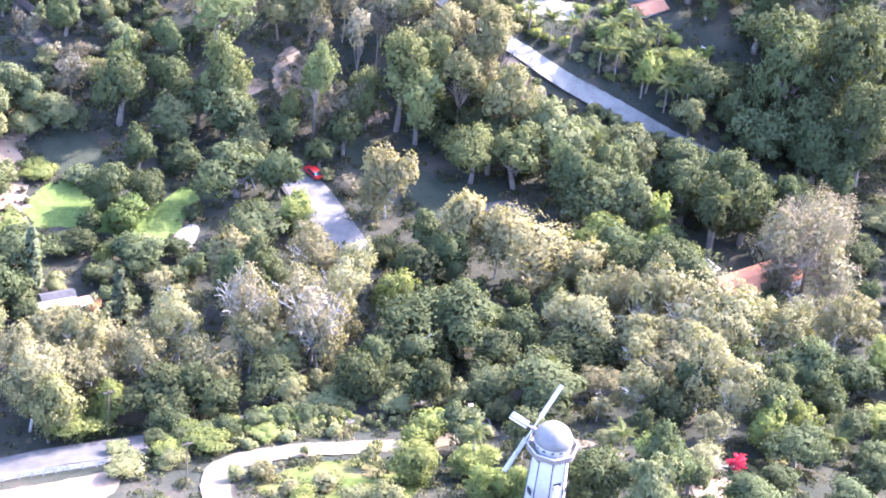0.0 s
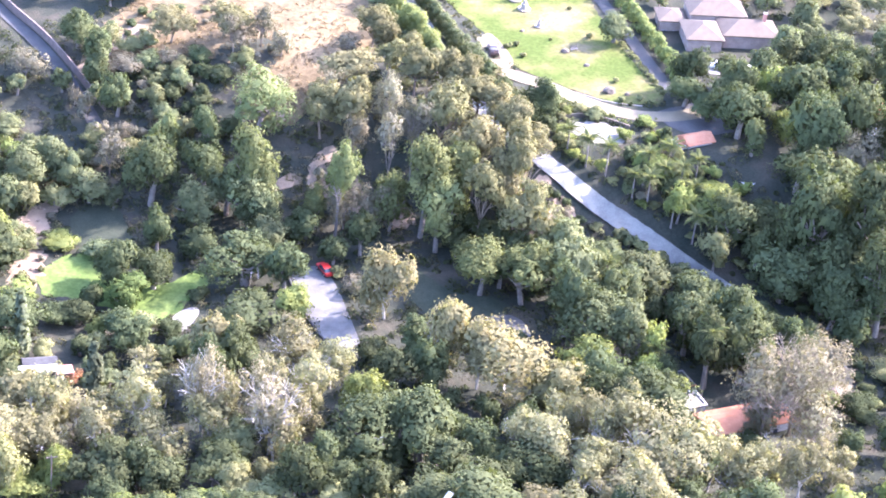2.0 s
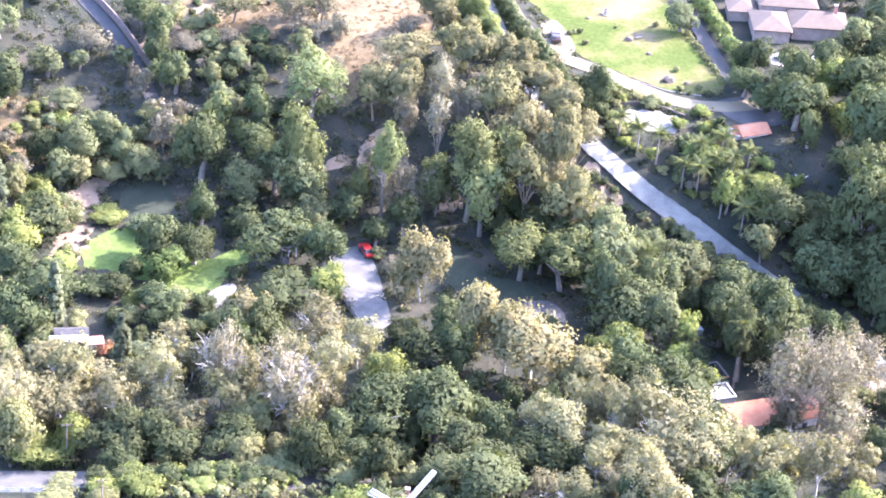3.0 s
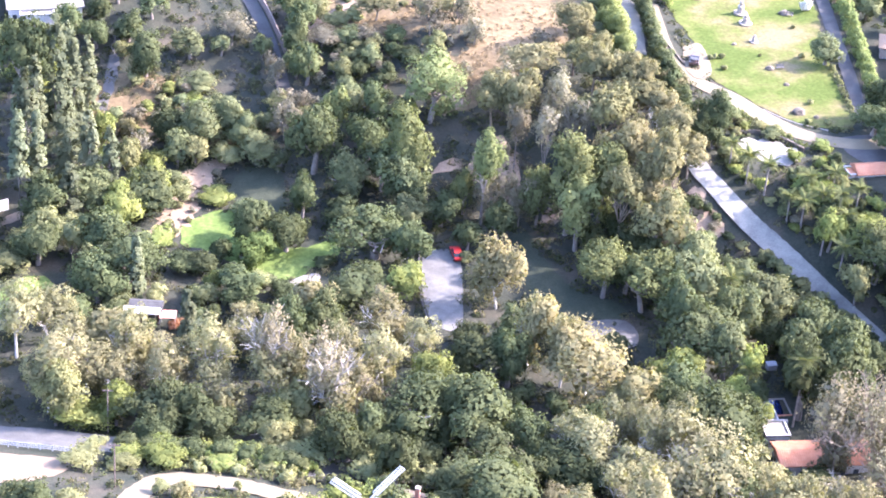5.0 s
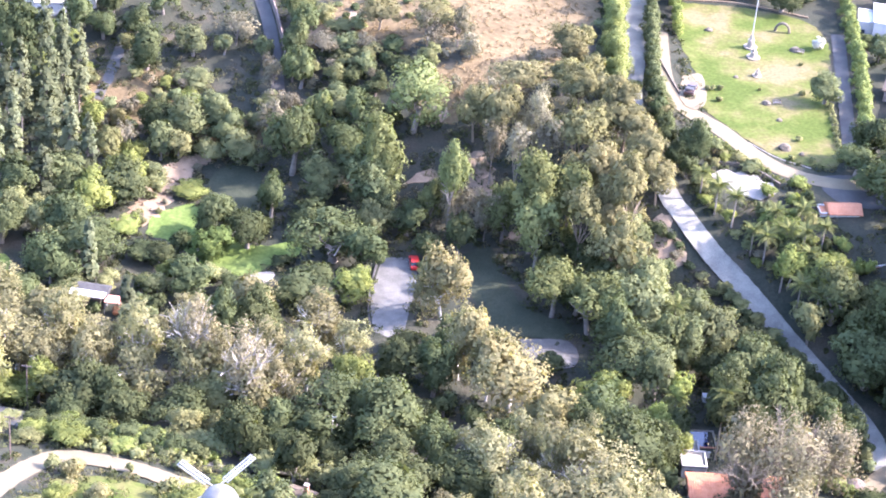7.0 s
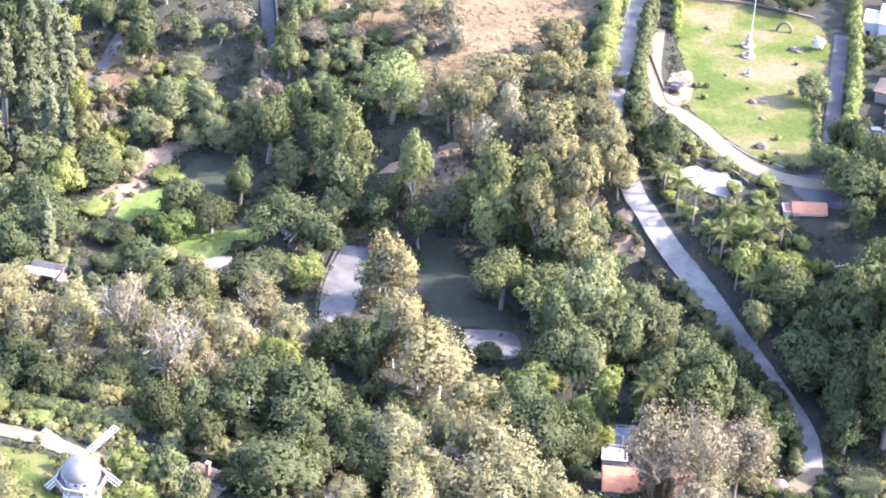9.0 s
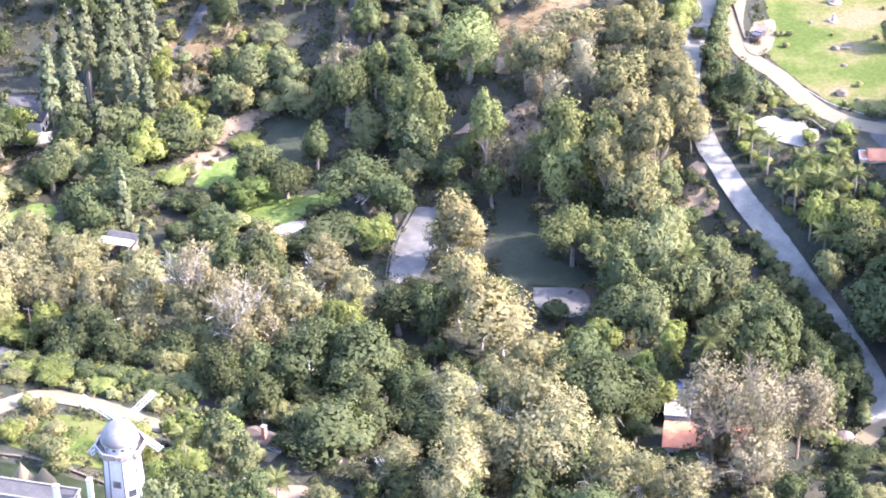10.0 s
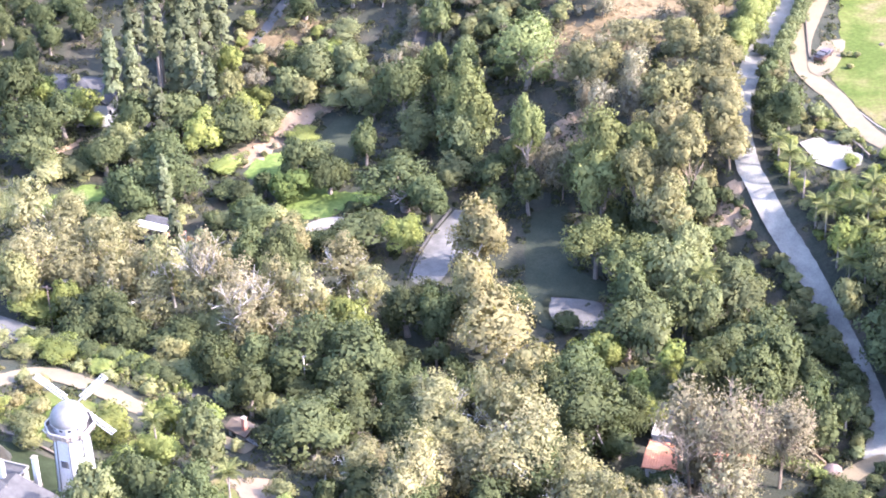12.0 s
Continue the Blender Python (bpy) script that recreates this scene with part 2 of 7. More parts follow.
def bm_tube(bm, a, b, ra, rb, sides=6):
    a, b = Vector(a), Vector(b)
    q = (b - a).to_track_quat("Z", "Y").to_matrix()
    rings = []
    for p, r in ((a, ra), (b, rb)):
        rings.append([bm.verts.new(p + q @ Vector((math.cos(i * math.tau / sides) * r, math.sin(i * math.tau / sides) * r, 0))) for i in range(sides)])
    for i in range(sides):
        bm.faces.new((rings[0][i], rings[0][(i + 1) % sides], rings[1][(i + 1) % sides], rings[1][i]))
    bm.faces.new(rings[1])
    bm.faces.new(rings[0][::-1])
    return bm


def strip_points(way, step=1.0):
    """A smooth line through the corners of a way."""
    p = [Vector(q) for q in way]
    p = [p[0] * 2 - p[1]] + p + [p[-1] * 2 - p[-2]]
    out = []
    for i in range(1, len(p) - 2):
        n = max(2, int((p[i + 1] - p[i]).length / step))
        for k in range(n):
            t = k / n
            out.append(0.5 * ((2 * p[i]) + (p[i + 1] - p[i - 1]) * t + (2 * p[i - 1] - 5 * p[i] + 4 * p[i + 1] - p[i + 2]) * t * t + (3 * p[i] - p[i - 1] - 3 * p[i + 1] + p[i + 2]) * t ** 3))
    out.append(p[-2])
    return out


def strip(name, way, width, mat, up=0.06, parent=None, across=5, rough_edge=0.0):
    """A road or path laid on the land: way holds (x, y), width one number or (start, end)."""
    pts = strip_points([(x, y, 0) for x, y in way])
    w0, w1 = width if isinstance(width, tuple) else (width, width)
    verts, faces = [], []
    rnd = random.Random(name)
    for i, p in enumerate(pts):
        d = (pts[min(i + 1, len(pts) - 1)] - pts[max(i - 1, 0)]).normalized()
        nrm, w = Vector((-d.y, d.x, 0)), w0 + (w1 - w0) * i / len(pts)
        mid = on_land(p.x, p.y)
        for k in range(across):
            s = (k / (across - 1) - 0.5) * w
            if k in (0, across - 1):
                s += rnd.uniform(-1, 1) * rough_edge
            q = p + nrm * s
            z = 0.6 * mid + 0.4 * on_land(q.x, q.y)
            verts.append((q.x, q.y, max(z, on_land(q.x, q.y)) + up))
    for i in range(len(pts) - 1):
        for k in range(across - 1):
            a = i * across + k
            faces.append((a, a + 1, a + across + 1, a + across))
    return mesh_object(name, verts, faces, mat, parent, True)


def patch(name, ring, mat, up=0.05, step=1.2, ragged=0.35, parent=None, smooth=True):
    """A piece of ground with a smooth or cornered outline, laid on the land."""
    if smooth:
        pts = strip_points([(x, y, 0) for x, y in ring] + [(*ring[0], 0)], step)[:-1]
    else:
        pts = [Vector((x, y, 0)) for x, y in ring]
    rnd = random.Random(name + str(ring[0]))
    pts = [p + Vector((rnd.uniform(-1, 1), rnd.uniform(-1, 1), 0)) * ragged for p in pts]
    bm = bmesh.new()
    vs = [bm.verts.new(p) for p in pts]
    bm.faces.new(vs)
    bmesh.ops.triangulate(bm, faces=bm.faces[:])
    for _ in range(4):
        long = [e for e in bm.edges if e.calc_length() > 2.4]
        if not long:
            break
        bmesh.ops.subdivide_edges(bm, edges=long, cuts=1)
        bmesh.ops.triangulate(bm, faces=bm.faces[:])
    for v in bm.verts:
        v.co.z = on_land(v.co.x, v.co.y, up)
    bmesh.ops.recalc_face_normals(bm, faces=bm.faces[:])
    ob = part(name, bm, mat, parent)
    if ob.data.polygons[0].normal.z < 0:
        ob.data.flip_normals()
    return ob


def axis_steps(lo, hi, fine, far):
    mid = np.arange(lo, hi + fine / 2, fine)
    out, s = [], fine
    p = hi
    while p < far:
        s *= 1.35
        p += s
        out.append(p)
    low, s, p = [], fine, lo
    while p > -far:
        s *= 1.35
        p -= s
        low.append(p)
    return np.array(low[::-1] + list(mid) + out)


gx, gy = axis_steps(-125, 125, 1.6, 3500), axis_steps(-140, 140, 1.6, 3500)
GX, GY = np.meshgrid(gx, gy)
GZ = land(GX, GY)
far_off = np.clip((np.hypot(GX, GY) - 160) / 700, 0, 1)
bumpy = np.array([[noise.fractal(Vector((x * 0.07, y * 0.07, 0.3)), 1.0, 2.0, 3) for x in gx] for y in gy])
hills = np.array([[noise.fractal(Vector((x * 0.002, y * 0.002, 5.3)), 1.0, 2.0, 4) for x in gx] for y in gy])
GZ = GZ + np.where(np.hypot(GX, GY) < 150, np.minimum(bumpy * 0.25, 0.0), 0) + far_off * (hills * 120 - 10)
nx = len(gx)
ground = mesh_object("ground", np.stack([GX.ravel(), GY.ravel(), GZ.ravel()], 1), [
    (j * nx + i, j * nx + i + 1, (j + 1) * nx + i + 1, (j + 1) * nx + i) for j in range(len(gy) - 1) for i in range(nx - 1)], SOIL, None, True)
tagged(ground, "brown canyon soil covered with leaf litter", "ground", kind="structure")


# ---- plants ----
def blades(points, normals, size, rnd, long=1.5):
    """Leaf-shaped three-cornered blades at points, facing roughly along normals, and the soft normals of their corners."""
    n = len(points)
    soft = normals / (np.linalg.norm(normals, axis=1)[:, None] + 1e-9)
    nrm = soft + rnd.normal(0, 0.55, (n, 3))
    nrm /= np.linalg.norm(nrm, axis=1)[:, None] + 1e-9
    ref = rnd.normal(0, 1, (n, 3))
    u = np.cross(nrm, ref)
    u /= np.linalg.norm(u, axis=1)[:, None] + 1e-9
    v = np.cross(nrm, u)
    s = (size * rnd.uniform(0.7, 1.3, n))[:, None]
    a, b, c = points - u * s * 0.55 * long, points + u * s * 0.35 + v * s * 0.6, points + u * s * 0.35 - v * s * 0.6
    flip = ((np.cross(b - a, c - a) * soft).sum(1) < 0)[:, None]
    b, c = np.where(flip, c, b), np.where(flip, b, c)
    soft = soft * 0.85 + nrm * np.where((nrm * soft).sum(1) < 0, -0.25, 0.25)[:, None]
    return np.stack([a, b, c], 1).reshape(-1, 3), np.repeat(soft, 3, 0)


def leaf_mesh(name, leaves, mat, corners=3):
    verts, normals = leaves if isinstance(leaves, tuple) else (leaves, None)
    n = len(verts) // corners
    me = bpy.data.meshes.new(name)
    me.vertices.add(len(verts))
    me.vertices.foreach_set("co", verts.astype(np.float32).ravel())
    me.loops.add(len(verts))
    me.loops.foreach_set("vertex_index", np.arange(len(verts), dtype=np.int32))
    me.polygons.add(n)
    me.polygons.foreach_set("loop_start", np.arange(0, len(verts), corners, dtype=np.int32))
    me.update(calc_edges=True)
    if normals is not None:
        me.polygons.foreach_set("use_smooth", np.ones(n, dtype=bool))
        normals = normals / (np.linalg.norm(normals, axis=1)[:, None] + 1e-9)
        me.normals_split_custom_set_from_vertices(normals.tolist())
    me.materials.append(mat)
    return me


# kind: clumps, clump radius, leaf size in metres, leaf density, height of clumps, share of loose leaves, share on the inner masses, evenness
SHAPE = {
    "oak": (70, 0.19, 0.26, 0.95, 0.85, 0.26, 0.2, 0.5),
    "pine": (60, 0.18, 0.23, 0.9, 1.25, 0.3, 0.18, 0.4),
    "olive": (64, 0.18, 0.25, 0.85, 0.95, 0.3, 0.2, 0.4),
    "euc": (46, 0.19, 0.24, 0.8, 0.85, 0.2, 0.14, 0.3),
    "dry": (50, 0.2, 0.2, 0.4, 0.95, 0.5, 0.1, 0.3),
    "gold": (80, 0.18, 0.24, 0.95, 1.15, 0.22, 0.25, 0.95),
    "syc": (64, 0.17, 0.23, 0.55, 1.25, 0.35, 0.08, 0.3),
    "bare": (90, 0.16, 0.17, 0.72, 1.3, 0.6, 0.1, 0.4),
    "ghost": (60, 0.18, 0.22, 0.4, 1.1, 0.5, 0.05, 0.3),
    "lime": (50, 0.2, 0.24, 0.85, 0.95, 0.15, 0.2, 0.4),
    "shrub": (40, 0.22, 0.25, 0.85, 0.85, 0.2, 0.2, 0.4),
    "round": (90, 0.17, 0.3, 1.0, 0.9, 0.05, 0.3, 1.0),
}


def crown_points(kind, seed, r):
    """Unit crown: a few uneven masses carrying many clumps; leaf points and outward normals."""
    rnd = np.random.RandomState(seed)
    lobes, lr, leaf, dense, flat, loose, inner, even = SHAPE[kind]
    leaf *= 0.84
    wanted = int(dense * 15 * r * r / (leaf * leaf))
    total = max(520, min(wanted, 4600))
    leaf *= min(1.45, max(1.0, math.sqrt(wanted / total)))

    def sphere(n):
        q = rnd.normal(0, 1, (n, 3))
        return q / np.linalg.norm(q, axis=1)[:, None]

    big = 9
    m = sphere(big) * rnd.uniform(0.34 + 0.14 * even, 0.62 - 0.1 * even, big)[:, None]
    m[0] = (0.05, -0.04, 0.12)
    low = {"euc": -0.3, "bare": -0.95, "gold": -0.95, "syc": -0.85}.get(kind, -0.62)
    m[:, 2] = np.where(m[:, 2] < low, -m[:, 2] * 0.7, m[:, 2])
    if kind in ("bare", "gold", "syc"):
        m[1:, 2] = rnd.uniform(-0.72, 0.58, big - 1)
        m[1:, :2] *= 0.9
    mr = rnd.uniform(0.24 + 0.14 * even, 0.5, big)
    mr[0] = 0.5
    host = rnd.choice(big, lobes, p=mr ** 2 / (mr ** 2).sum())
    c = sphere(lobes)
    c[:, 2] = np.where(c[:, 2] < low - 0.15, -c[:, 2], c[:, 2])
    c = m[host] + c * (mr[host] * rnd.uniform(0.75, 1.08, lobes))[:, None]
    rad = lr * rnd.uniform(0.55, 1.35, lobes)
    pick = rnd.choice(lobes, total, p=rad ** 2 / (rad ** 2).sum())
    d = sphere(total)
    d[:, 2] = np.abs(d[:, 2]) * np.where(rnd.rand(total) < 0.78, 1, -1)
    rr = rad[pick] * np.where(rnd.rand(total) < loose, rnd.uniform(0.2, 1.55, total), rnd.uniform(0.85, 1.15, total))
    p = c[pick] + d * rr[:, None] * np.array([1, 1, flat])
    k = rnd.rand(total) < inner
    who = rnd.choice(big, total)
    p = np.where(k[:, None], m[who] + d * (mr[who] * 0.8)[:, None], p)
    # Inner leaves are oversized, added to block light through the crown.
    leaf = np.where(k, leaf * 2.3, leaf)
    out = p - np.array([0, 0, -0.25])
    out /= np.linalg.norm(out, axis=1)[:, None] + 1e-9
    return p, d * 0.8 + out * 0.5, rnd, leaf


CROWN = {}
CLASSES = (1.0, 1.8, 3.0, 4.4, 6.2, 8.2)


def crown_mesh(kind, r, variant):
    size = min(CLASSES, key=lambda q: abs(math.log(q / r)))
    key = (kind, size, variant)
    if key not in CROWN:
        if kind == "cedar":
            CROWN[key] = (cedar_mesh(size, hash_of(key)), size)
        else:
            p, d, rnd, leaf = crown_points(kind, hash_of(key), size)
            CROWN[key] = (leaf_mesh(kind + "_crown", blades(p * size, d, leaf, rnd), LEAF[kind]), size)
    return CROWN[key]


def hash_of(key):
    return sum(ord(ch) * (i * 31 + 7) for i, ch in enumerate(str(key))) % 100003


def cedar_mesh(size, seed):
    """Tiers of drooping boughs, shorter towards the tip."""
    rnd = np.random.RandomState(seed)
    pts, nr = [], []
    for k in range(90):
        h = rnd.uniform(-1, 0.95)
        reach = 0.85 * (1 - (h + 1) / 2) ** 0.45 * rnd.uniform(0.55, 1.0) + 0.06
        a = rnd.uniform(0, math.tau)
        n = int(105 * reach) + 20
        s = rnd.uniform(0.15, 1, n) ** 0.6
        q = np.stack([np.cos(a) * s * reach, np.sin(a) * s * reach, h * 2.0 - 0.3 * s * reach + rnd.normal(0, 0.03, n)], 1)
        side = np.array([-np.sin(a), np.cos(a), 0])
        q += side[None] * (rnd.normal(0, 0.2, n) * s * reach)[:, None] + rnd.normal(0, 0.035, (n, 3))
        pts.append(q)
        nr.append(np.tile((0.35 * np.cos(a), 0.35 * np.sin(a), 0.9), (n, 1)))
    return leaf_mesh("cedar_crown", blades(np.concatenate(pts) * size, np.concatenate(nr), 0.34, rnd), LEAF["cedar"])


TRUNK = {}


def trunk_mesh(kind, variant):
    """A unit-high trunk with limbs that reach into the crown (crown centre at 1, crown radius 1)."""
    key = (kind, variant)
    if key in TRUNK:
        return TRUNK[key]
    rnd = random.Random(str(key))
    bm = bmesh.new()
    tall = 3.0
    lean = Vector((rnd.uniform(-0.15, 0.15), rnd.uniform(-0.15, 0.15), 0))
    fork = Vector((0, 0, tall * 0.55)) + lean * 2
    thick = {"syc": 0.08, "gold": 0.07, "bare": 0.055, "ghost": 0.06, "euc": 0.08, "oak": 0.17, "pine": 0.12}.get(kind, 0.1)
    bm_tube(bm, (0, 0, -0.3), fork * 0.5, thick * 1.25, thick, 7)
    bm_tube(bm, fork * 0.5, fork, thick, thick * 0.85, 7)
    limbs = {"bare": 9, "ghost": 8, "syc": 7, "gold": 6, "euc": 6, "stub": 4}.get(kind, 5)
    twig = {"bare": 3, "ghost": 2, "syc": 2, "gold": 1, "euc": 1, "dry": 2, "stub": 0}.get(kind, 1)

    def branch(a, d, length, r, level):
        b = a + d * length
        bm_tube(bm, a, b, r, r * 0.6, 5 if level < 1 else 3)
        if level >= twig:
            return
        for _ in range(4 if level < 2 else 3):
            k = rnd.uniform(0.45, 1.0)
            e = (d + Vector((rnd.gauss(0, 0.55), rnd.gauss(0, 0.55), rnd.gauss(0.15, 0.4)))).normalized()
            branch(a + d * length * k, e, length * rnd.uniform(0.5, 0.72), r * (0.62 if kind in ("ghost", "bare") else 0.5), level + 1)

    for i in range(limbs):
        a = i * math.tau / limbs + rnd.uniform(-0.4, 0.4)
        d = Vector((math.cos(a) * rnd.uniform(0.3, 0.9), math.sin(a) * rnd.uniform(0.3, 0.9), 1.0)).normalized()
        branch(fork * rnd.uniform(0.75, 1.0), d, rnd.uniform(0.9, 1.3), thick * 0.55, 0)
    me = bpy.data.meshes.new(kind + "_trunk")
    bm.to_mesh(me)
    bm.free()
    me.materials.append(GHOST_BARK if kind == "ghost" else PALE_BARK if kind in ("syc", "gold") else TAN_BARK if kind in ("euc", "bare") else BARK)
    TRUNK[key] = me
    return me


WORDS = {
    "oak": ("oak_tree", "dark green live oak with a rounded dense crown", "tree"),
    "pine": ("pine_tree", "light green pine with upturned tufted boughs", "tree"),
    "olive": ("broadleaf_tree", "olive green broad-leaved tree on the slope", "tree"),
    "euc": ("eucalyptus_tree", "yellowish olive eucalyptus with clumped foliage and pale trunk", "tree"),
    "dry": ("dry_bush", "grey-brown half-dead bush with bare twigs", "bush"),
    "cedar": ("cedar_tree", "tall grey-green conifer with drooping boughs", "tree"),
    "gold": ("sycamore_tree", "sycamore in golden autumn leaf with pale limbs", "tree"),
    "syc": ("sycamore_tree", "tan and green sycamore turning in autumn", "tree"),
    "ghost": ("bare_sycamore", "nearly leafless sycamore with white limbs", "tree"),
    "bare": ("bare_tree", "tall brown tree with withered sparse leaves", "tree"),
    "lime": ("bright_shrub", "bright yellow-green bushy shrub in the sun", "shrub"),
    "shrub": ("garden_shrub", "low grey-green rounded shrub", "shrub"),
    "round": ("citrus_tree", "dense round glossy green tree on the lawn", "tree"),
}


def plant(kind, x, y, zc, r, hz, i):
    """A tree or shrub: crown centre at height zc, crown radius r across and hz up."""
    name, label, cat = WORDS[kind]
    g = on_land(x, y, -0.05)
    t = empty(name, x, y, g)
    variant = i % 5
    me, size = crown_mesh(kind, r, variant)
    low = kind in ("lime", "shrub", "dry")
    c = new("crown", me)
    c.parent = t
    s = r / size * 1.18
    top = max(zc + hz - g, 1.2 * hz)
    skirt = {"euc": 0.14, "bare": 0.1, "ghost": 0.14, "pine": 0.1, "syc": 0.16, "gold": 0.06, "cedar": 0.03}.get(kind, 0.02) * top
    half = min((top - skirt) / 2, r * 3.4 if kind == "cedar" else r * 2.1 + 0.6 if kind in ("syc", "gold", "bare", "ghost") else 1.55 * max(hz, 0.95 * r) if kind in ("pine", "euc", "dry") else 1.6 * r + 0.5)
    up = top - half
    vert = half / size if kind != "cedar" else half / (2.0 * size)
    c.matrix_local = Matrix.Translation((0, 0, up)) @ Matrix.Rotation(i * 2.4, 4, "Z") @ Matrix.Diagonal((s, s, vert, 1))
    tm = new("trunk", trunk_mesh("stub" if r < 2.2 else "oak" if kind in ("round", "olive", "lime", "shrub", "cedar") else kind, variant))
    tm.parent = t
    k = 0.5 if low or kind == "cedar" else 0.8
    k *= {"ghost": 1.25, "bare": 1.2}.get(kind, 1.0)
    tm.matrix_local = Matrix.Rotation(i * 1.7, 4, "Z") @ Matrix.Diagonal((r * 0.62 * k / 0.8, r * 0.62 * k / 0.8, (up + half * {"bare": 0.25, "ghost": 0.5}.get(kind, 0.1)) / 3.0, 1))
    return tagged(t, label, cat, kind + " plants")


# Some rows by the driveway, lawn, hollow and upper road are added shade-casters.
# Some tall rows on the right ridge are eucalyptus, darkened for shade as oaks.
OAK_A = [(6.2, -114.8, 15.4, 2.7, 2.4), (15.3, -114.1, 14.6, 3.9, 2.8), (34.6, -113.3, 11.9, 3.0, 3.2), (-1.2, -113.1, 20.9, 2.4, 2.3), (24.8, -110.9, 12.7, 4.5, 2.5), (41.5, -109.1, 9.8, 3.7, 2.9), (7.7, -108.2, 16.2, 4.7, 3.4), (0.2, -107.8, 16.0, 2.5, 2.0), (32.4, -107.0, 11.9, 3.8, 3.2), (16.4, -104.1, 13.4, 3.6, 2.4), (46.3, -102.7, 8.6, 2.7, 2.7), (-4.8, -101.8, 24.5, 4.3, 4.0), (37.0, -101.6, 9.9, 3.4, 2.6), (2.1, -100.2, 16.0, 3.0, 3.3), (-15.5, -98.4, 20.8, 4.9, 4.3), (42.3, -98.4, 9.7, 3.2, 3.5), (23.8, -97.7, 12.3, 5.4, 4.6), (-11.6, -95.8, 16.3, 5.1, 4.1)]
OAK_B = [(36.7, -94.1, 9.5, 3.7, 4.5), (24.4, -87.8, 15.4, 4.5, 4.0), (39.0, -86.3, 10.6, 3.3, 3.6), (31.1, -82.2, 11.1, 3.8, 4.2), (6.1, -81.1, 11.6, 2.3, 2.1), (47.7, -80.3, 6.8, 4.8, 4.9), (11.3, -79.6, 11.8, 4.3, 2.9), (-75.8, -79.0, 13.8, 4.3, 4.2), (-84.7, -78.1, 13.6, 4.4, 4.3), (38.6, -78.0, 11.3, 5.7, 4.6), (18.7, -77.1, 13.7, 4.6, 4.4), (29.4, -74.9, 9.4, 4.0, 4.3), (73.2, -68.8, 6.5, 3.6, 3.5), (-3.3, -67.2, 8.6, 6.8, 5.6), (-11.2, -65.6, 5.5, 3.2, 2.6), (33.9, -62.8, 11.1, 5.8, 4.9), (0.3, -59.6, 5.7, 4.4, 3.7), (76.2, -59.0, 7.6, 3.3, 3.0)]
OAK_C = [(68.0, -58.7, 5.2, 2.8, 2.6), (-8.8, -58.3, 4.8, 5.5, 3.9), (-19.3, -56.8, 7.8, 3.3, 4.1), (9.6, -56.1, 5.9, 6.0, 4.9), (2.4, -54.9, 4.3, 2.3, 2.1), (51.0, -53.5, 2.7, 3.0, 3.0), (-36.0, -53.4, 2.6, 2.4, 2.2), (-40.0, -53.2, 3.0, 2.4, 2.2), (90.4, -53.1, 4.1, 3.5, 2.7), (-44.0, -52.8, 3.3, 2.4, 2.2), (-48.2, -52.4, 3.4, 2.4, 2.2), (-52.4, -51.8, 3.0, 2.4, 2.2), (-22.3, -51.5, 2.9, 4.2, 4.2), (46.0, -51.5, 1.6, 2.6, 2.2), (-56.4, -51.4, 2.7, 2.4, 2.2), (-60.2, -50.8, 2.4, 2.4, 2.2), (-28.8, -50.1, 6.6, 4.5, 5.0), (-64.0, -50.0, 2.0, 2.4, 2.2)]
OAK_D = [(-4.1, -49.9, 4.3, 4.7, 4.8), (84.7, -49.9, 3.1, 3.0, 2.2), (-14.6, -48.6, 2.1, 3.0, 2.7), (3.2, -47.7, 5.8, 4.3, 4.1), (101.5, -47.6, 10.6, 3.6, 4.0), (94.6, -47.3, 13.2, 3.0, 3.3), (35.5, -46.4, 8.1, 7.1, 5.8), (-18.2, -45.5, 2.3, 3.2, 3.6), (76.8, -45.2, 1.8, 4.0, 2.2), (-24.7, -45.1, 5.9, 3.8, 3.4), (-10.8, -45.0, 2.7, 3.2, 3.6), (41.0, -45.0, 3.0, 3.4, 4.0), (-59.6, -43.5, 1.4, 3.6, 3.0), (-6.1, -43.5, 5.4, 6.7, 7.9), (88.2, -43.1, 2.5, 3.4, 2.0), (-50.9, -42.6, 2.0, 4.2, 3.4), (-14.6, -42.6, 2.3, 3.4, 3.9), (-16.8, -42.4, 6.4, 8.1, 5.8)]
OAK_E = [(-41.4, -42.1, 1.9, 5.3, 4.0), (81.3, -41.9, 0.4, 1.2, 0.6), (28.8, -40.3, 7.9, 4.3, 3.9), (14.0, -39.7, 3.8, 3.5, 3.8), (34.7, -39.6, 8.0, 4.5, 4.0), (-59.9, -39.0, 3.0, 6.3, 4.1), (-53.7, -39.0, 4.1, 3.8, 3.5), (81.8, -38.8, 0.6, 1.6, 1.1), (2.2, -38.1, 2.6, 2.3, 2.1), (40.5, -38.0, 3.7, 4.0, 5.0), (-9.3, -37.7, 8.9, 4.8, 4.2), (100.2, -37.7, 11.4, 3.4, 3.7), (81.5, -36.7, 0.0, 0.9, 0.5), (63.0, -36.0, 2.9, 3.0, 4.0), (8.9, -35.4, 3.2, 2.3, 2.1), (81.8, -34.6, 0.4, 1.2, 0.9), (-1.8, -34.1, 2.0, 3.9, 2.9), (73.2, -34.0, -0.2, 1.1, 0.6)]
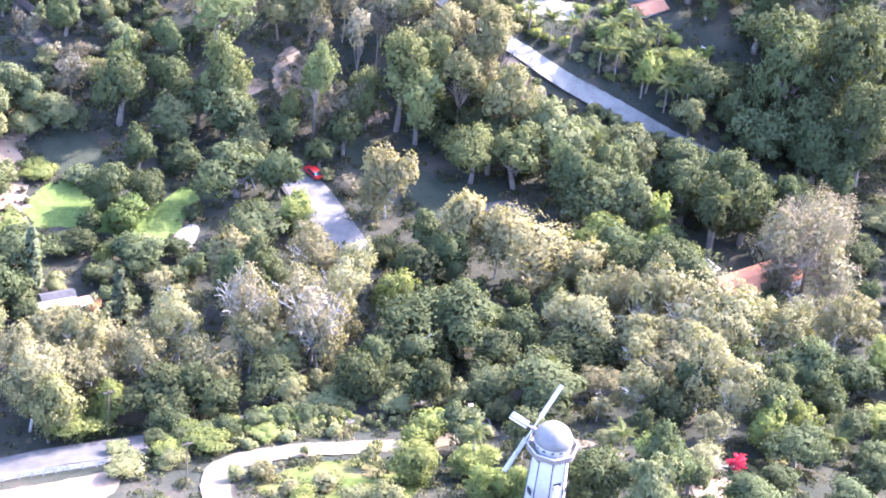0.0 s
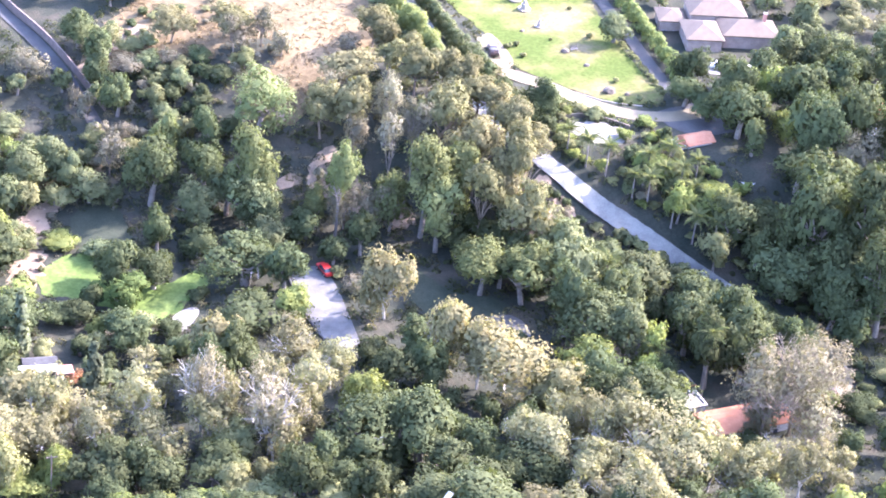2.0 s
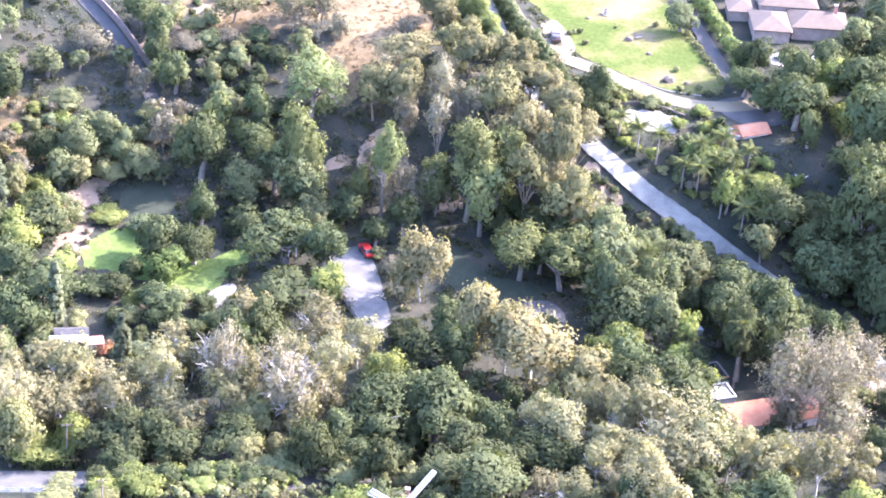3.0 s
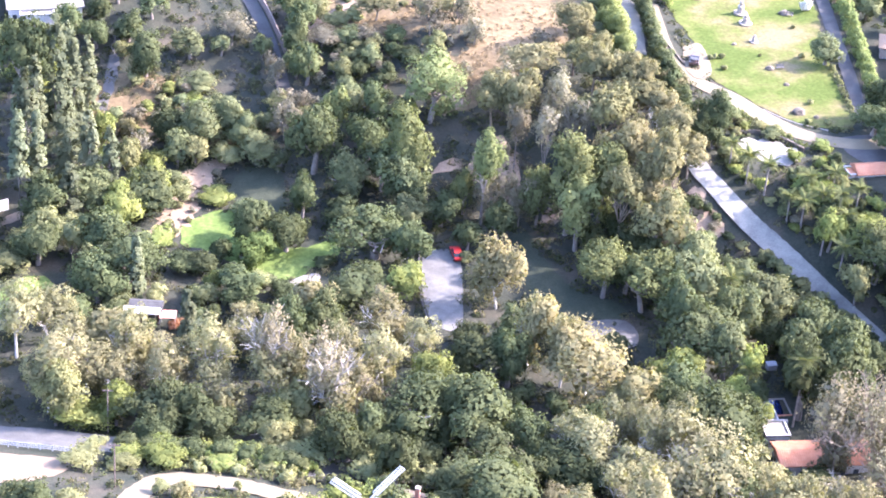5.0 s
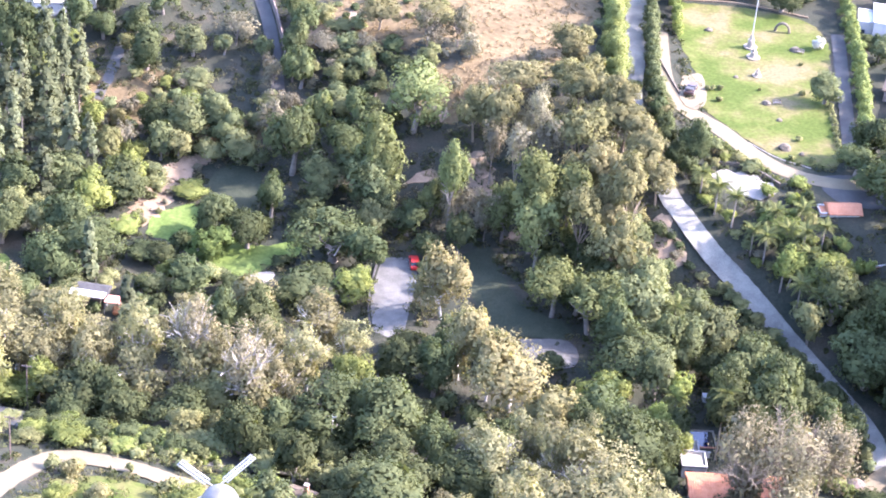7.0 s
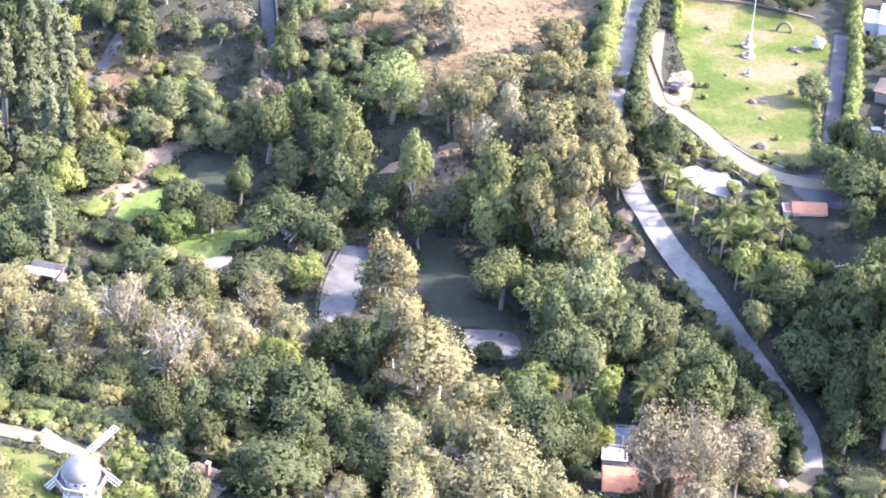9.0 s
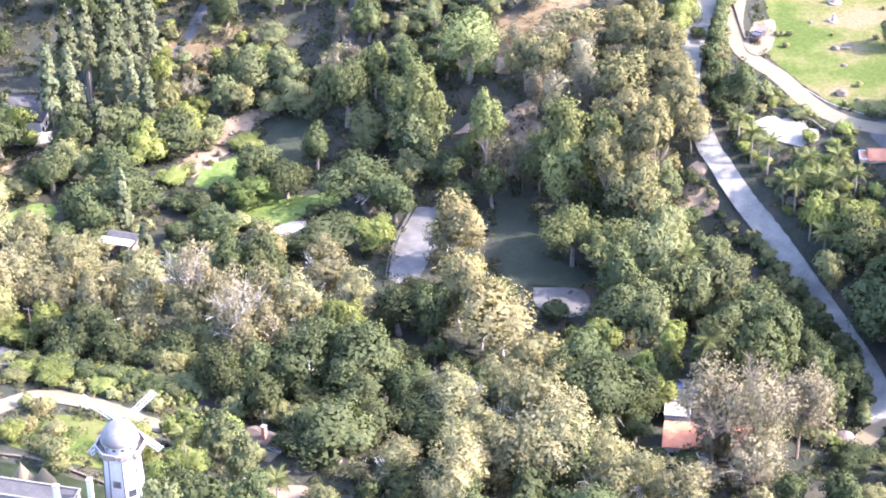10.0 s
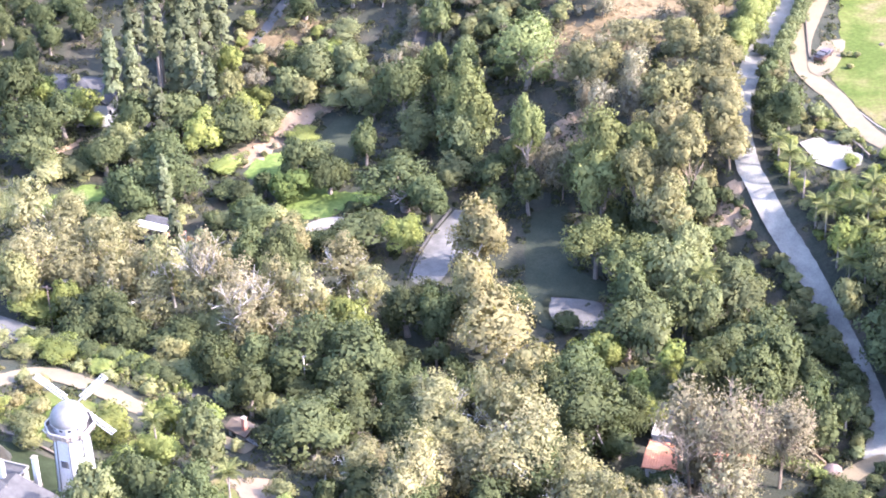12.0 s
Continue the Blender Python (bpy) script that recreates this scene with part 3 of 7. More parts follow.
OAK_F = [(30.0, -33.3, 6.3, 5.4, 4.9), (9.2, -33.1, 1.7, 2.3, 2.1), (73.5, -32.6, -0.1, 0.9, 0.7), (43.0, -31.0, 3.0, 3.4, 4.5), (71.0, -31.0, 3.6, 3.6, 4.5), (52.3, -30.9, 11.1, 4.9, 5.5), (83.8, -30.9, 0.4, 1.2, 0.8), (100.5, -30.6, 13.4, 3.6, 4.0), (59.6, -30.5, 11.9, 5.2, 4.6), (3.4, -30.3, 1.8, 2.3, 2.1), (69.0, -29.5, 9.2, 2.8, 3.7), (62.0, -28.0, 4.8, 4.5, 6.0), (77.0, -27.1, 0.9, 1.8, 1.6), (74.1, -26.4, 4.9, 2.8, 4.1), (85.0, -25.0, 4.6, 3.6, 5.0), (0.9, -24.6, 5.0, 3.8, 6.0), (-5.0, -23.1, 3.5, 5.0, 5.3), (100.5, -22.7, 10.9, 3.5, 3.9)]
OAK_G = [(60.5, -22.4, 10.5, 5.0, 4.5), (57.0, -22.0, 4.2, 4.0, 5.5), (91.9, -21.9, 15.2, 5.5, 8.5), (67.0, -21.0, 3.9, 4.3, 4.9), (108.5, -20.6, 13.2, 3.2, 3.5), (0.6, -20.4, 5.4, 3.4, 3.1), (52.8, -20.2, 7.9, 4.6, 4.1), (92.0, -20.0, 8.0, 5.5, 7.7), (-37.4, -18.8, 7.8, 4.5, 4.2), (84.0, -18.0, 7.5, 5.0, 7.0), (33.6, -17.5, 7.6, 7.6, 6.6), (74.1, -17.3, 1.0, 2.0, 1.8), (112.8, -16.3, 10.2, 3.0, 3.3), (-32.0, -16.1, 7.8, 4.6, 4.1), (86.1, -14.6, 10.7, 6.7, 7.4), (56.2, -14.1, 6.8, 6.2, 5.1), (72.0, -14.0, 1.6, 2.8, 2.4), (84.0, -14.0, 5.5, 3.6, 5.0)]
OAK_H = [(101.0, -14.0, 9.5, 6.0, 8.4), (21.1, -13.2, 1.7, 2.7, 1.1), (60.0, -13.0, 4.3, 4.5, 5.5), (2.2, -12.7, 3.5, 3.4, 3.7), (80.9, -12.3, 0.6, 1.4, 1.1), (-5.0, -12.1, 1.1, 3.3, 2.2), (54.0, -12.0, 3.1, 3.5, 4.5), (10.7, -11.2, 3.8, 3.8, 1.6), (32.1, -11.1, 12.2, 4.1, 2.9), (92.9, -10.6, 22.5, 6.7, 9.8), (50.0, -10.0, 2.5, 3.5, 4.0), (88.0, -10.0, 9.6, 6.0, 8.4), (41.4, -9.2, 9.1, 3.5, 3.4), (119.1, -8.8, 16.2, 2.8, 3.0), (66.0, -8.0, 2.0, 3.3, 3.0), (110.0, -8.0, 11.3, 6.0, 8.4), (68.8, -7.6, 0.8, 1.9, 1.7), (78.4, -7.5, 6.8, 6.7, 6.2)]
OAK_I = [(-63.6, -7.0, -2.5, 1.7, 1.1), (80.5, -6.0, 6.4, 3.4, 4.8), (96.0, -6.0, 12.6, 6.5, 9.1), (-77.4, -4.7, -1.5, 3.9, 2.9), (-70.0, -4.7, -2.4, 2.8, 2.4), (-52.4, -4.5, -2.5, 2.1, 1.8), (-42.3, -4.3, -1.9, 2.2, 1.9), (84.9, -3.9, 18.9, 6.7, 8.6), (117.7, -3.5, 17.2, 2.8, 3.0), (-45.4, -3.0, -1.8, 2.4, 2.1), (-38.7, -2.2, -1.3, 2.6, 2.2), (-111.1, -2.0, -1.3, 4.3, 3.3), (-34.3, -1.1, -0.7, 3.1, 2.1), (84.0, -1.0, 11.4, 5.6, 7.8), (121.5, 0.7, 19.7, 2.9, 3.2), (76.5, 1.0, 7.5, 3.2, 4.5), (63.4, 1.1, 1.2, 1.7, 1.5), (-56.4, 1.4, -2.3, 2.6, 2.2)]
OAK_J = [(-73.8, 1.5, 1.8, 5.1, 4.9), (106.0, 2.0, 17.4, 6.5, 9.1), (-25.4, 2.1, 1.1, 6.3, 4.2), (-47.9, 2.2, -0.7, 5.0, 4.2), (-40.3, 3.7, -1.2, 2.7, 2.0), (115.5, 4.5, 16.8, 3.1, 3.4), (91.0, 5.0, 17.1, 6.5, 9.1), (-114.0, 5.4, -1.4, 3.0, 3.2), (128.5, 5.8, 18.5, 4.2, 4.6), (25.0, 6.0, 3.2, 4.0, 4.2), (58.0, 6.1, 1.1, 1.6, 0.8), (72.3, 6.5, 9.9, 5.4, 6.5), (73.0, 7.0, 9.0, 3.0, 4.2), (-51.0, 7.8, -2.4, 2.1, 1.8), (-68.6, 8.0, 1.2, 6.4, 5.7), (80.0, 8.0, 9.0, 4.2, 4.2), (57.0, 8.6, 2.2, 1.3, 1.2), (54.9, 9.5, 2.0, 1.3, 1.1)]
OAK_K = [(29.0, 10.0, 4.6, 4.2, 5.0), (-101.6, 11.1, -1.2, 5.8, 5.1), (-55.2, 11.8, -2.3, 3.2, 2.6), (22.0, 12.0, 2.6, 3.6, 3.8), (68.5, 12.5, 10.1, 2.8, 3.9), (50.2, 13.0, 2.9, 1.4, 1.2), (-57.9, 13.4, -2.9, 3.5, 2.0), (-86.5, 13.6, -0.4, 4.6, 5.8), (-15.8, 13.7, 5.4, 4.3, 3.5), (89.5, 14.0, 15.4, 5.4, 6.4), (112.0, 14.0, 22.8, 6.0, 8.4), (124.3, 14.0, 26.3, 3.0, 3.3), (-32.1, 14.4, -1.9, 2.1, 1.1), (-51.9, 15.7, -0.9, 2.3, 2.1), (-116.0, 15.9, -0.0, 3.4, 3.7), (27.0, 16.0, 4.2, 4.0, 5.0), (133.6, 16.0, 20.7, 3.6, 4.0), (39.9, 16.1, 5.3, 3.3, 2.6)]
OAK_L = [(-74.0, 16.3, 1.9, 5.4, 4.8), (-105.2, 16.5, 3.9, 5.8, 5.9), (-22.3, 17.3, 3.3, 7.8, 6.0), (64.0, 17.5, 11.4, 2.8, 3.8), (-93.8, 17.9, -4.1, 2.7, 1.3), (-124.2, 18.1, -1.2, 3.3, 3.4), (68.9, 18.2, 10.9, 1.6, 1.7), (20.0, 18.5, 2.6, 3.4, 3.8), (45.8, 18.8, 5.0, 1.1, 0.6), (-39.5, 19.6, 1.8, 4.4, 4.8), (-4.5, 19.6, 2.2, 2.9, 3.1), (95.0, 20.0, 24.0, 6.0, 8.4), (104.0, 20.0, 23.5, 6.0, 8.4), (-46.3, 20.3, 3.9, 3.9, 4.1), (70.8, 20.4, 12.3, 1.1, 1.7), (1.5, 21.4, 6.4, 3.3, 3.4), (125.0, 22.1, 26.5, 3.6, 3.9), (43.5, 22.3, 7.2, 1.0, 0.8)]
OAK_M = [(60.0, 22.5, 12.6, 2.6, 3.2), (24.0, 23.0, 3.6, 3.6, 4.2), (-46.5, 23.8, 0.7, 3.9, 3.2), (38.7, 23.8, 9.9, 2.2, 1.3), (41.9, 23.9, 8.2, 1.4, 0.8), (-102.1, 24.2, 1.0, 4.7, 4.4), (84.0, 24.5, 18.4, 3.0, 4.2), (133.3, 24.5, 25.5, 4.3, 4.7), (-113.3, 24.7, 9.4, 5.5, 5.3), (-87.4, 26.7, 2.2, 5.0, 4.9), (-126.6, 27.8, -1.1, 4.6, 3.4), (118.0, 28.0, 23.2, 5.0, 7.0), (-9.3, 28.4, 3.0, 4.2, 3.4), (110.5, 28.4, 23.1, 3.1, 3.4), (-29.0, 28.5, 0.6, 4.3, 2.9), (-105.3, 29.0, -2.1, 3.4, 3.2), (61.9, 29.6, 13.4, 2.3, 0.8), (67.2, 30.7, 15.5, 1.4, 2.2)]
OAK_N = [(83.5, 31.0, 21.0, 5.6, 7.0), (-36.7, 31.2, 5.7, 3.1, 2.9), (-79.4, 32.3, 0.7, 6.2, 5.6), (-68.4, 32.4, -0.3, 6.5, 5.6), (-132.6, 32.9, 0.9, 2.7, 3.0), (-17.0, 33.0, 4.1, 4.5, 6.0), (49.4, 33.9, 13.3, 1.5, 0.8), (98.0, 34.0, 22.2, 6.0, 8.0), (119.7, 35.8, 24.8, 3.1, 3.4), (-127.6, 36.2, -1.7, 2.6, 2.9), (-112.7, 37.5, -2.1, 2.7, 2.6), (-120.7, 37.8, 0.4, 3.2, 3.5), (44.0, 38.0, 15.8, 2.2, 2.8), (107.0, 38.0, 21.7, 6.0, 7.5), (79.4, 39.8, 16.6, 3.6, 3.6), (-136.9, 39.9, -1.3, 3.3, 3.3), (-21.0, 40.0, 4.9, 4.5, 6.0), (86.0, 40.0, 20.6, 5.0, 6.5)]
OAK_O = [(-127.9, 41.9, -1.7, 3.0, 3.0), (123.7, 42.2, 26.7, 3.7, 4.1), (41.5, 42.5, 16.4, 2.5, 3.2), (116.0, 44.0, 21.2, 5.0, 7.0), (45.3, 44.7, 17.4, 3.9, 5.5), (77.6, 45.4, 17.6, 4.6, 4.6), (96.0, 46.0, 20.2, 5.0, 6.0), (-123.7, 46.8, 1.1, 2.9, 3.2), (-34.8, 46.9, 7.3, 5.7, 6.9), (39.5, 47.0, 16.5, 2.4, 3.2), (-24.0, 48.0, 6.9, 5.0, 6.5), (110.0, 48.0, 20.7, 5.0, 6.5), (-135.5, 49.0, -0.9, 3.5, 3.6), (121.3, 49.0, 17.1, 2.7, 2.4), (-92.7, 49.9, 24.3, 5.7, 6.3), (90.0, 50.0, 19.2, 4.0, 5.0), (103.0, 50.0, 20.2, 5.0, 6.0), (80.5, 50.5, 19.5, 4.2, 5.5)]
OAK_P = [(126.0, 50.6, 18.4, 2.6, 2.9), (-129.1, 51.9, 1.6, 2.6, 2.9), (-22.8, 51.9, 13.3, 3.2, 4.8), (39.5, 52.5, 16.5, 2.4, 3.2), (-144.9, 53.8, -0.4, 4.5, 3.6), (-123.5, 54.9, 2.3, 2.7, 2.9), (-136.2, 55.8, 2.2, 2.7, 3.0), (-64.3, 56.8, 2.0, 4.4, 4.4), (-16.4, 57.4, 8.4, 2.7, 2.9), (-90.3, 58.0, 5.8, 3.3, 3.6), (38.0, 58.0, 16.6, 2.3, 3.2), (-26.1, 58.4, 4.8, 1.6, 1.6), (-140.0, 60.0, 0.5, 2.6, 2.9), (-129.5, 61.4, 0.9, 3.4, 3.7), (-119.3, 62.2, 1.3, 3.4, 3.7), (-21.2, 63.0, 8.1, 2.5, 2.0), (-43.8, 63.4, 2.3, 1.7, 1.6), (-135.6, 63.9, 1.4, 3.3, 3.6)]
OAK_Q = [(37.4, 64.0, 16.4, 2.2, 3.0), (-144.5, 65.2, 1.5, 4.6, 3.6), (-20.7, 66.7, 9.4, 2.3, 1.8), (-23.7, 67.1, 8.3, 1.6, 1.5), (-126.0, 69.0, 2.2, 4.7, 3.4), (-20.1, 69.4, 10.4, 1.8, 1.7), (33.1, 71.0, 15.6, 1.6, 0.9), (-25.9, 71.6, 10.1, 2.7, 2.5), (-37.0, 72.0, 10.3, 3.6, 5.1), (-15.5, 72.3, 13.0, 2.5, 2.0), (-148.6, 72.8, 4.1, 4.5, 4.4), (-18.2, 74.4, 12.6, 2.0, 1.9), (-136.5, 75.4, 5.3, 3.3, 3.7), (27.5, 75.6, 16.4, 4.4, 1.9), (-19.8, 76.5, 12.2, 1.5, 1.4), (-128.0, 77.8, 5.9, 3.4, 3.8), (-71.3, 77.8, 7.0, 4.6, 5.0), (-109.0, 78.1, 5.8, 4.4, 4.3)]
OAK_R = [(-18.0, 78.7, 13.8, 2.5, 2.1), (-29.6, 78.8, 10.2, 2.2, 1.6), (-120.3, 81.2, 5.5, 4.1, 3.6), (-40.0, 82.0, 11.7, 3.2, 4.6), (-97.3, 84.0, 7.0, 3.5, 3.8), (-104.0, 85.3, 6.0, 3.4, 2.9), (-82.6, 86.5, 7.6, 3.8, 3.5), (-38.5, 87.0, 13.2, 3.0, 4.6), (-75.8, 88.8, 8.3, 3.4, 3.4), (-88.8, 89.0, 9.7, 3.6, 4.0), (-108.6, 90.8, 7.5, 4.6, 3.1), (-41.2, 94.9, 13.2, 4.3, 4.3), (-41.5, 95.0, 13.8, 2.8, 4.6), (-82.4, 95.1, 9.1, 3.0, 3.2), (-30.8, 95.2, 11.4, 1.0, 0.7), (-29.1, 99.1, 11.8, 1.2, 0.8), (-112.3, 100.8, 9.9, 4.3, 3.4), (-79.3, 101.8, 12.2, 3.1, 3.4)]
OAK_S = [(-101.3, 103.5, 10.2, 4.0, 3.2), (-26.0, 103.5, 12.4, 1.3, 0.9), (-84.6, 107.6, 12.6, 3.5, 3.8), (-74.9, 108.9, 13.3, 2.7, 3.0), (-31.8, 109.6, 13.7, 2.6, 2.5), (-26.0, 111.2, 14.8, 3.9, 2.7), (-73.5, 114.3, 11.8, 3.3, 3.6), (-33.9, 116.3, 13.5, 4.5, 2.6), (65.6, 117.9, 17.8, 4.2, 3.5), (42.3, 118.2, 17.0, 4.0, 3.2), (-44.9, 119.4, 11.7, 3.7, 2.5), (60.6, 123.3, 16.9, 2.9, 3.0), (46.3, 123.6, 17.5, 3.0, 3.3), (54.1, 124.2, 16.5, 3.0, 2.8), (-52.5, 127.0, 11.3, 3.7, 3.0), (54.0, 131.1, 17.1, 3.0, 3.3), (41.3, 132.5, 16.1, 2.7, 2.4), (49.2, 134.3, 16.6, 3.0, 3.0)]
OAK_T = [(57.3, 137.7, 17.2, 3.3, 3.2)]
OAKS = OAK_A + OAK_B + OAK_C + OAK_D + OAK_E + OAK_F + OAK_G + OAK_H + OAK_I + OAK_J + OAK_K + OAK_L + OAK_M + OAK_N + OAK_O + OAK_P + OAK_Q + OAK_R + OAK_S + OAK_T
PINE_A = [(27.6, 0.2, 6.6, 6.4, 5.2), (20.6, 4.6, 7.4, 5.6, 5.4), (16.6, 20.4, 11.0, 5.8, 6.4), (15.0, 26.0, 16.5, 6.6, 6.2), (21.4, 27.5, 17.1, 4.8, 4.1), (9.4, 28.6, 8.2, 3.8, 4.6), (-1.5, 29.0, 15.0, 3.8, 5.2), (-4.9, 32.0, 4.7, 2.7, 4.7), (-16.8, 39.1, 13.8, 5.6, 5.9), (-30.8, 53.9, 11.3, 3.2, 4.3), (-11.5, 56.0, 16.0, 8.0, 7.0)]
PINES = PINE_A
OLIVE_A = [(-15.3, -112.4, 30.6, 4.0, 3.7), (-9.6, -108.1, 15.0, 2.6, 1.5), (-73.5, -94.6, 14.9, 2.6, 1.5), (-63.7, -92.5, 14.6, 2.6, 1.5), (-77.1, -89.1, 16.4, 3.6, 3.9), (-71.0, -88.4, 13.4, 2.6, 1.5), (-14.8, -79.1, 14.2, 3.1, 2.9), (-21.2, -71.6, 9.4, 3.6, 4.0), (-97.7, -69.1, 7.2, 2.6, 1.5), (52.7, -58.6, 2.1, 2.6, 1.5), (45.7, -58.3, 2.0, 2.6, 1.5), (77.3, -32.3, 0.6, 1.4, 1.3), (73.5, -22.9, 0.6, 1.7, 1.4), (76.2, -22.0, 0.8, 1.7, 1.5), (82.4, -21.7, 0.0, 1.0, 0.5), (39.9, -21.6, 7.7, 4.0, 6.1), (71.5, -12.1, 0.4, 1.4, 1.3), (-53.2, -9.0, -2.3, 2.3, 2.0)]
OLIVE_B = [(45.3, -8.9, 7.4, 4.1, 3.4), (-56.5, -8.5, -2.9, 1.9, 1.6), (-55.3, -4.0, -2.7, 2.0, 1.7), (50.3, -3.3, 6.4, 5.8, 4.6), (66.4, -2.9, 1.0, 2.0, 1.8), (38.4, -1.4, 10.3, 6.0, 4.4), (74.8, -1.3, 1.9, 1.5, 1.0), (-70.0, -0.9, -2.5, 2.6, 2.3), (61.8, 0.0, 0.2, 1.5, 1.0), (57.4, 1.6, 2.6, 3.0, 1.8), (61.6, 2.3, 0.8, 1.4, 1.1), (60.2, 4.5, 1.4, 1.4, 1.3), (46.7, 5.1, 5.8, 4.4, 3.0), (32.1, 5.5, 7.6, 4.4, 4.4), (37.0, 7.4, 10.4, 5.3, 3.3), (-42.9, 8.3, -2.8, 2.1, 0.8), (54.0, 12.1, 3.6, 1.8, 1.6), (56.5, 21.8, 9.7, 1.6, 1.5)]
OLIVE_C = [(33.0, 22.8, 9.3, 5.2, 4.6), (-16.0, 26.9, 3.9, 4.4, 2.9), (59.2, 28.1, 13.8, 1.8, 2.0), (-47.9, 32.0, -2.2, 3.2, 1.5), (-17.5, 35.3, 7.5, 5.3, 3.9), (-107.2, 37.8, -1.3, 2.2, 3.4), (-27.5, 38.2, 5.0, 5.4, 3.7), (-62.6, 43.5, -2.1, 2.7, 1.8), (56.3, 43.6, 14.2, 2.4, 1.0), (-42.0, 47.7, 0.2, 2.3, 2.1), (-62.4, 49.6, 3.6, 3.2, 2.3), (49.4, 49.9, 14.8, 2.0, 1.8), (-46.4, 50.7, 2.3, 4.6, 2.8), (129.0, 55.0, 17.6, 3.3, 2.7), (113.3, 55.4, 16.8, 3.3, 2.1), (-49.1, 55.5, 3.7, 4.0, 3.6), (-57.2, 55.8, 3.8, 5.6, 4.4), (-70.2, 59.1, -1.5, 1.2, 1.0)]
OLIVE_D = [(-52.7, 59.2, 5.9, 3.8, 3.4), (-48.3, 60.0, 0.4, 1.6, 1.4), (107.6, 60.4, 20.8, 3.3, 3.0), (121.3, 60.6, 17.9, 3.4, 3.0), (132.7, 61.1, 18.3, 3.7, 3.4), (-45.0, 61.7, 1.7, 2.0, 1.7), (113.0, 62.0, 18.7, 4.0, 4.5), (-30.6, 62.3, 5.4, 1.9, 2.0), (-76.3, 64.1, -0.1, 2.0, 1.7), (-54.3, 65.6, 2.5, 3.3, 2.4), (-28.2, 66.5, 7.7, 2.9, 2.3), (112.7, 68.2, 16.1, 2.6, 1.5), (-63.2, 68.8, 1.3, 1.8, 1.5), (118.0, 72.0, 19.2, 4.0, 5.0), (-59.0, 73.6, 3.3, 3.9, 1.8), (-23.4, 73.9, 11.6, 2.4, 2.6), (-31.4, 74.1, 8.1, 1.7, 1.3), (-41.0, 76.6, 8.2, 1.5, 2.2)]
OLIVE_E = [(-29.1, 82.0, 11.7, 2.9, 2.2), (-46.6, 82.5, 8.2, 2.2, 2.6), (-62.3, 83.8, 6.6, 3.8, 3.6), (114.0, 84.0, 18.7, 4.0, 4.5), (27.9, 84.1, 15.5, 3.6, 1.3), (-55.6, 84.5, 7.2, 2.3, 2.1), (90.0, 90.0, 16.7, 2.0, 2.5), (110.2, 91.0, 17.7, 3.9, 2.9), (136.6, 94.3, 18.3, 3.6, 3.3), (26.0, 96.2, 15.9, 2.6, 1.5), (-71.4, 96.7, 10.8, 3.3, 3.6), (86.0, 97.0, 17.6, 3.0, 3.5), (98.0, 98.0, 17.7, 3.5, 3.5), (108.0, 98.0, 18.2, 4.0, 4.0), (129.5, 98.2, 18.2, 3.6, 3.3), (116.0, 100.0, 18.7, 4.0, 4.5), (139.2, 100.7, 18.7, 2.7, 3.0), (-36.8, 100.9, 10.4, 0.9, 0.6)]
OLIVE_F = [(-33.2, 101.3, 11.0, 1.0, 0.6), (-18.0, 101.9, 13.5, 1.2, 0.8), (-41.7, 102.1, 9.8, 1.0, 0.7), (134.1, 102.4, 17.7, 3.1, 2.9), (102.3, 103.4, 16.1, 2.6, 1.5), (-68.5, 104.8, 11.2, 2.7, 3.0), (106.0, 110.0, 18.7, 4.0, 4.5), (-65.3, 114.3, 9.3, 2.6, 1.5), (26.0, 115.9, 15.9, 2.6, 1.5), (103.4, 118.9, 18.8, 3.0, 3.3), (-64.7, 120.3, 9.3, 2.6, 1.5), (70.6, 123.3, 15.5, 2.6, 1.5), (25.3, 124.6, 16.0, 2.6, 1.5), (-65.3, 126.3, 9.3, 2.6, 1.5), (38.8, 126.3, 15.2, 2.6, 1.5)]
OLIVES = OLIVE_A + OLIVE_B + OLIVE_C + OLIVE_D + OLIVE_E + OLIVE_F
EUC_A = [(31.5, 11.5, 13.6, 5.0, 4.5), (24.2, 18.5, 17.0, 4.7, 4.0), (29.0, 20.9, 14.0, 4.3, 3.6), (32.6, 21.5, 20.5, 4.8, 5.2), (32.7, 27.6, 11.1, 3.9, 2.4), (38.3, 30.4, 16.0, 4.0, 4.1), (26.9, 30.9, 19.3, 5.7, 4.6), (36.0, 35.2, 20.1, 4.9, 5.1), (35.0, 37.0, 16.4, 3.0, 4.0), (22.9, 40.2, 20.7, 6.1, 4.9), (33.5, 41.0, 18.6, 4.0, 5.5), (31.1, 44.8, 20.1, 5.6, 4.7), (26.0, 46.0, 17.8, 4.0, 5.5), (30.0, 50.0, 20.2, 4.0, 5.6), (6.4, 50.6, 19.3, 4.6, 4.1), (1.2, 53.4, 15.6, 4.6, 4.5), (21.5, 56.5, 20.7, 4.4, 5.8), (27.4, 56.8, 19.7, 3.9, 5.1)]
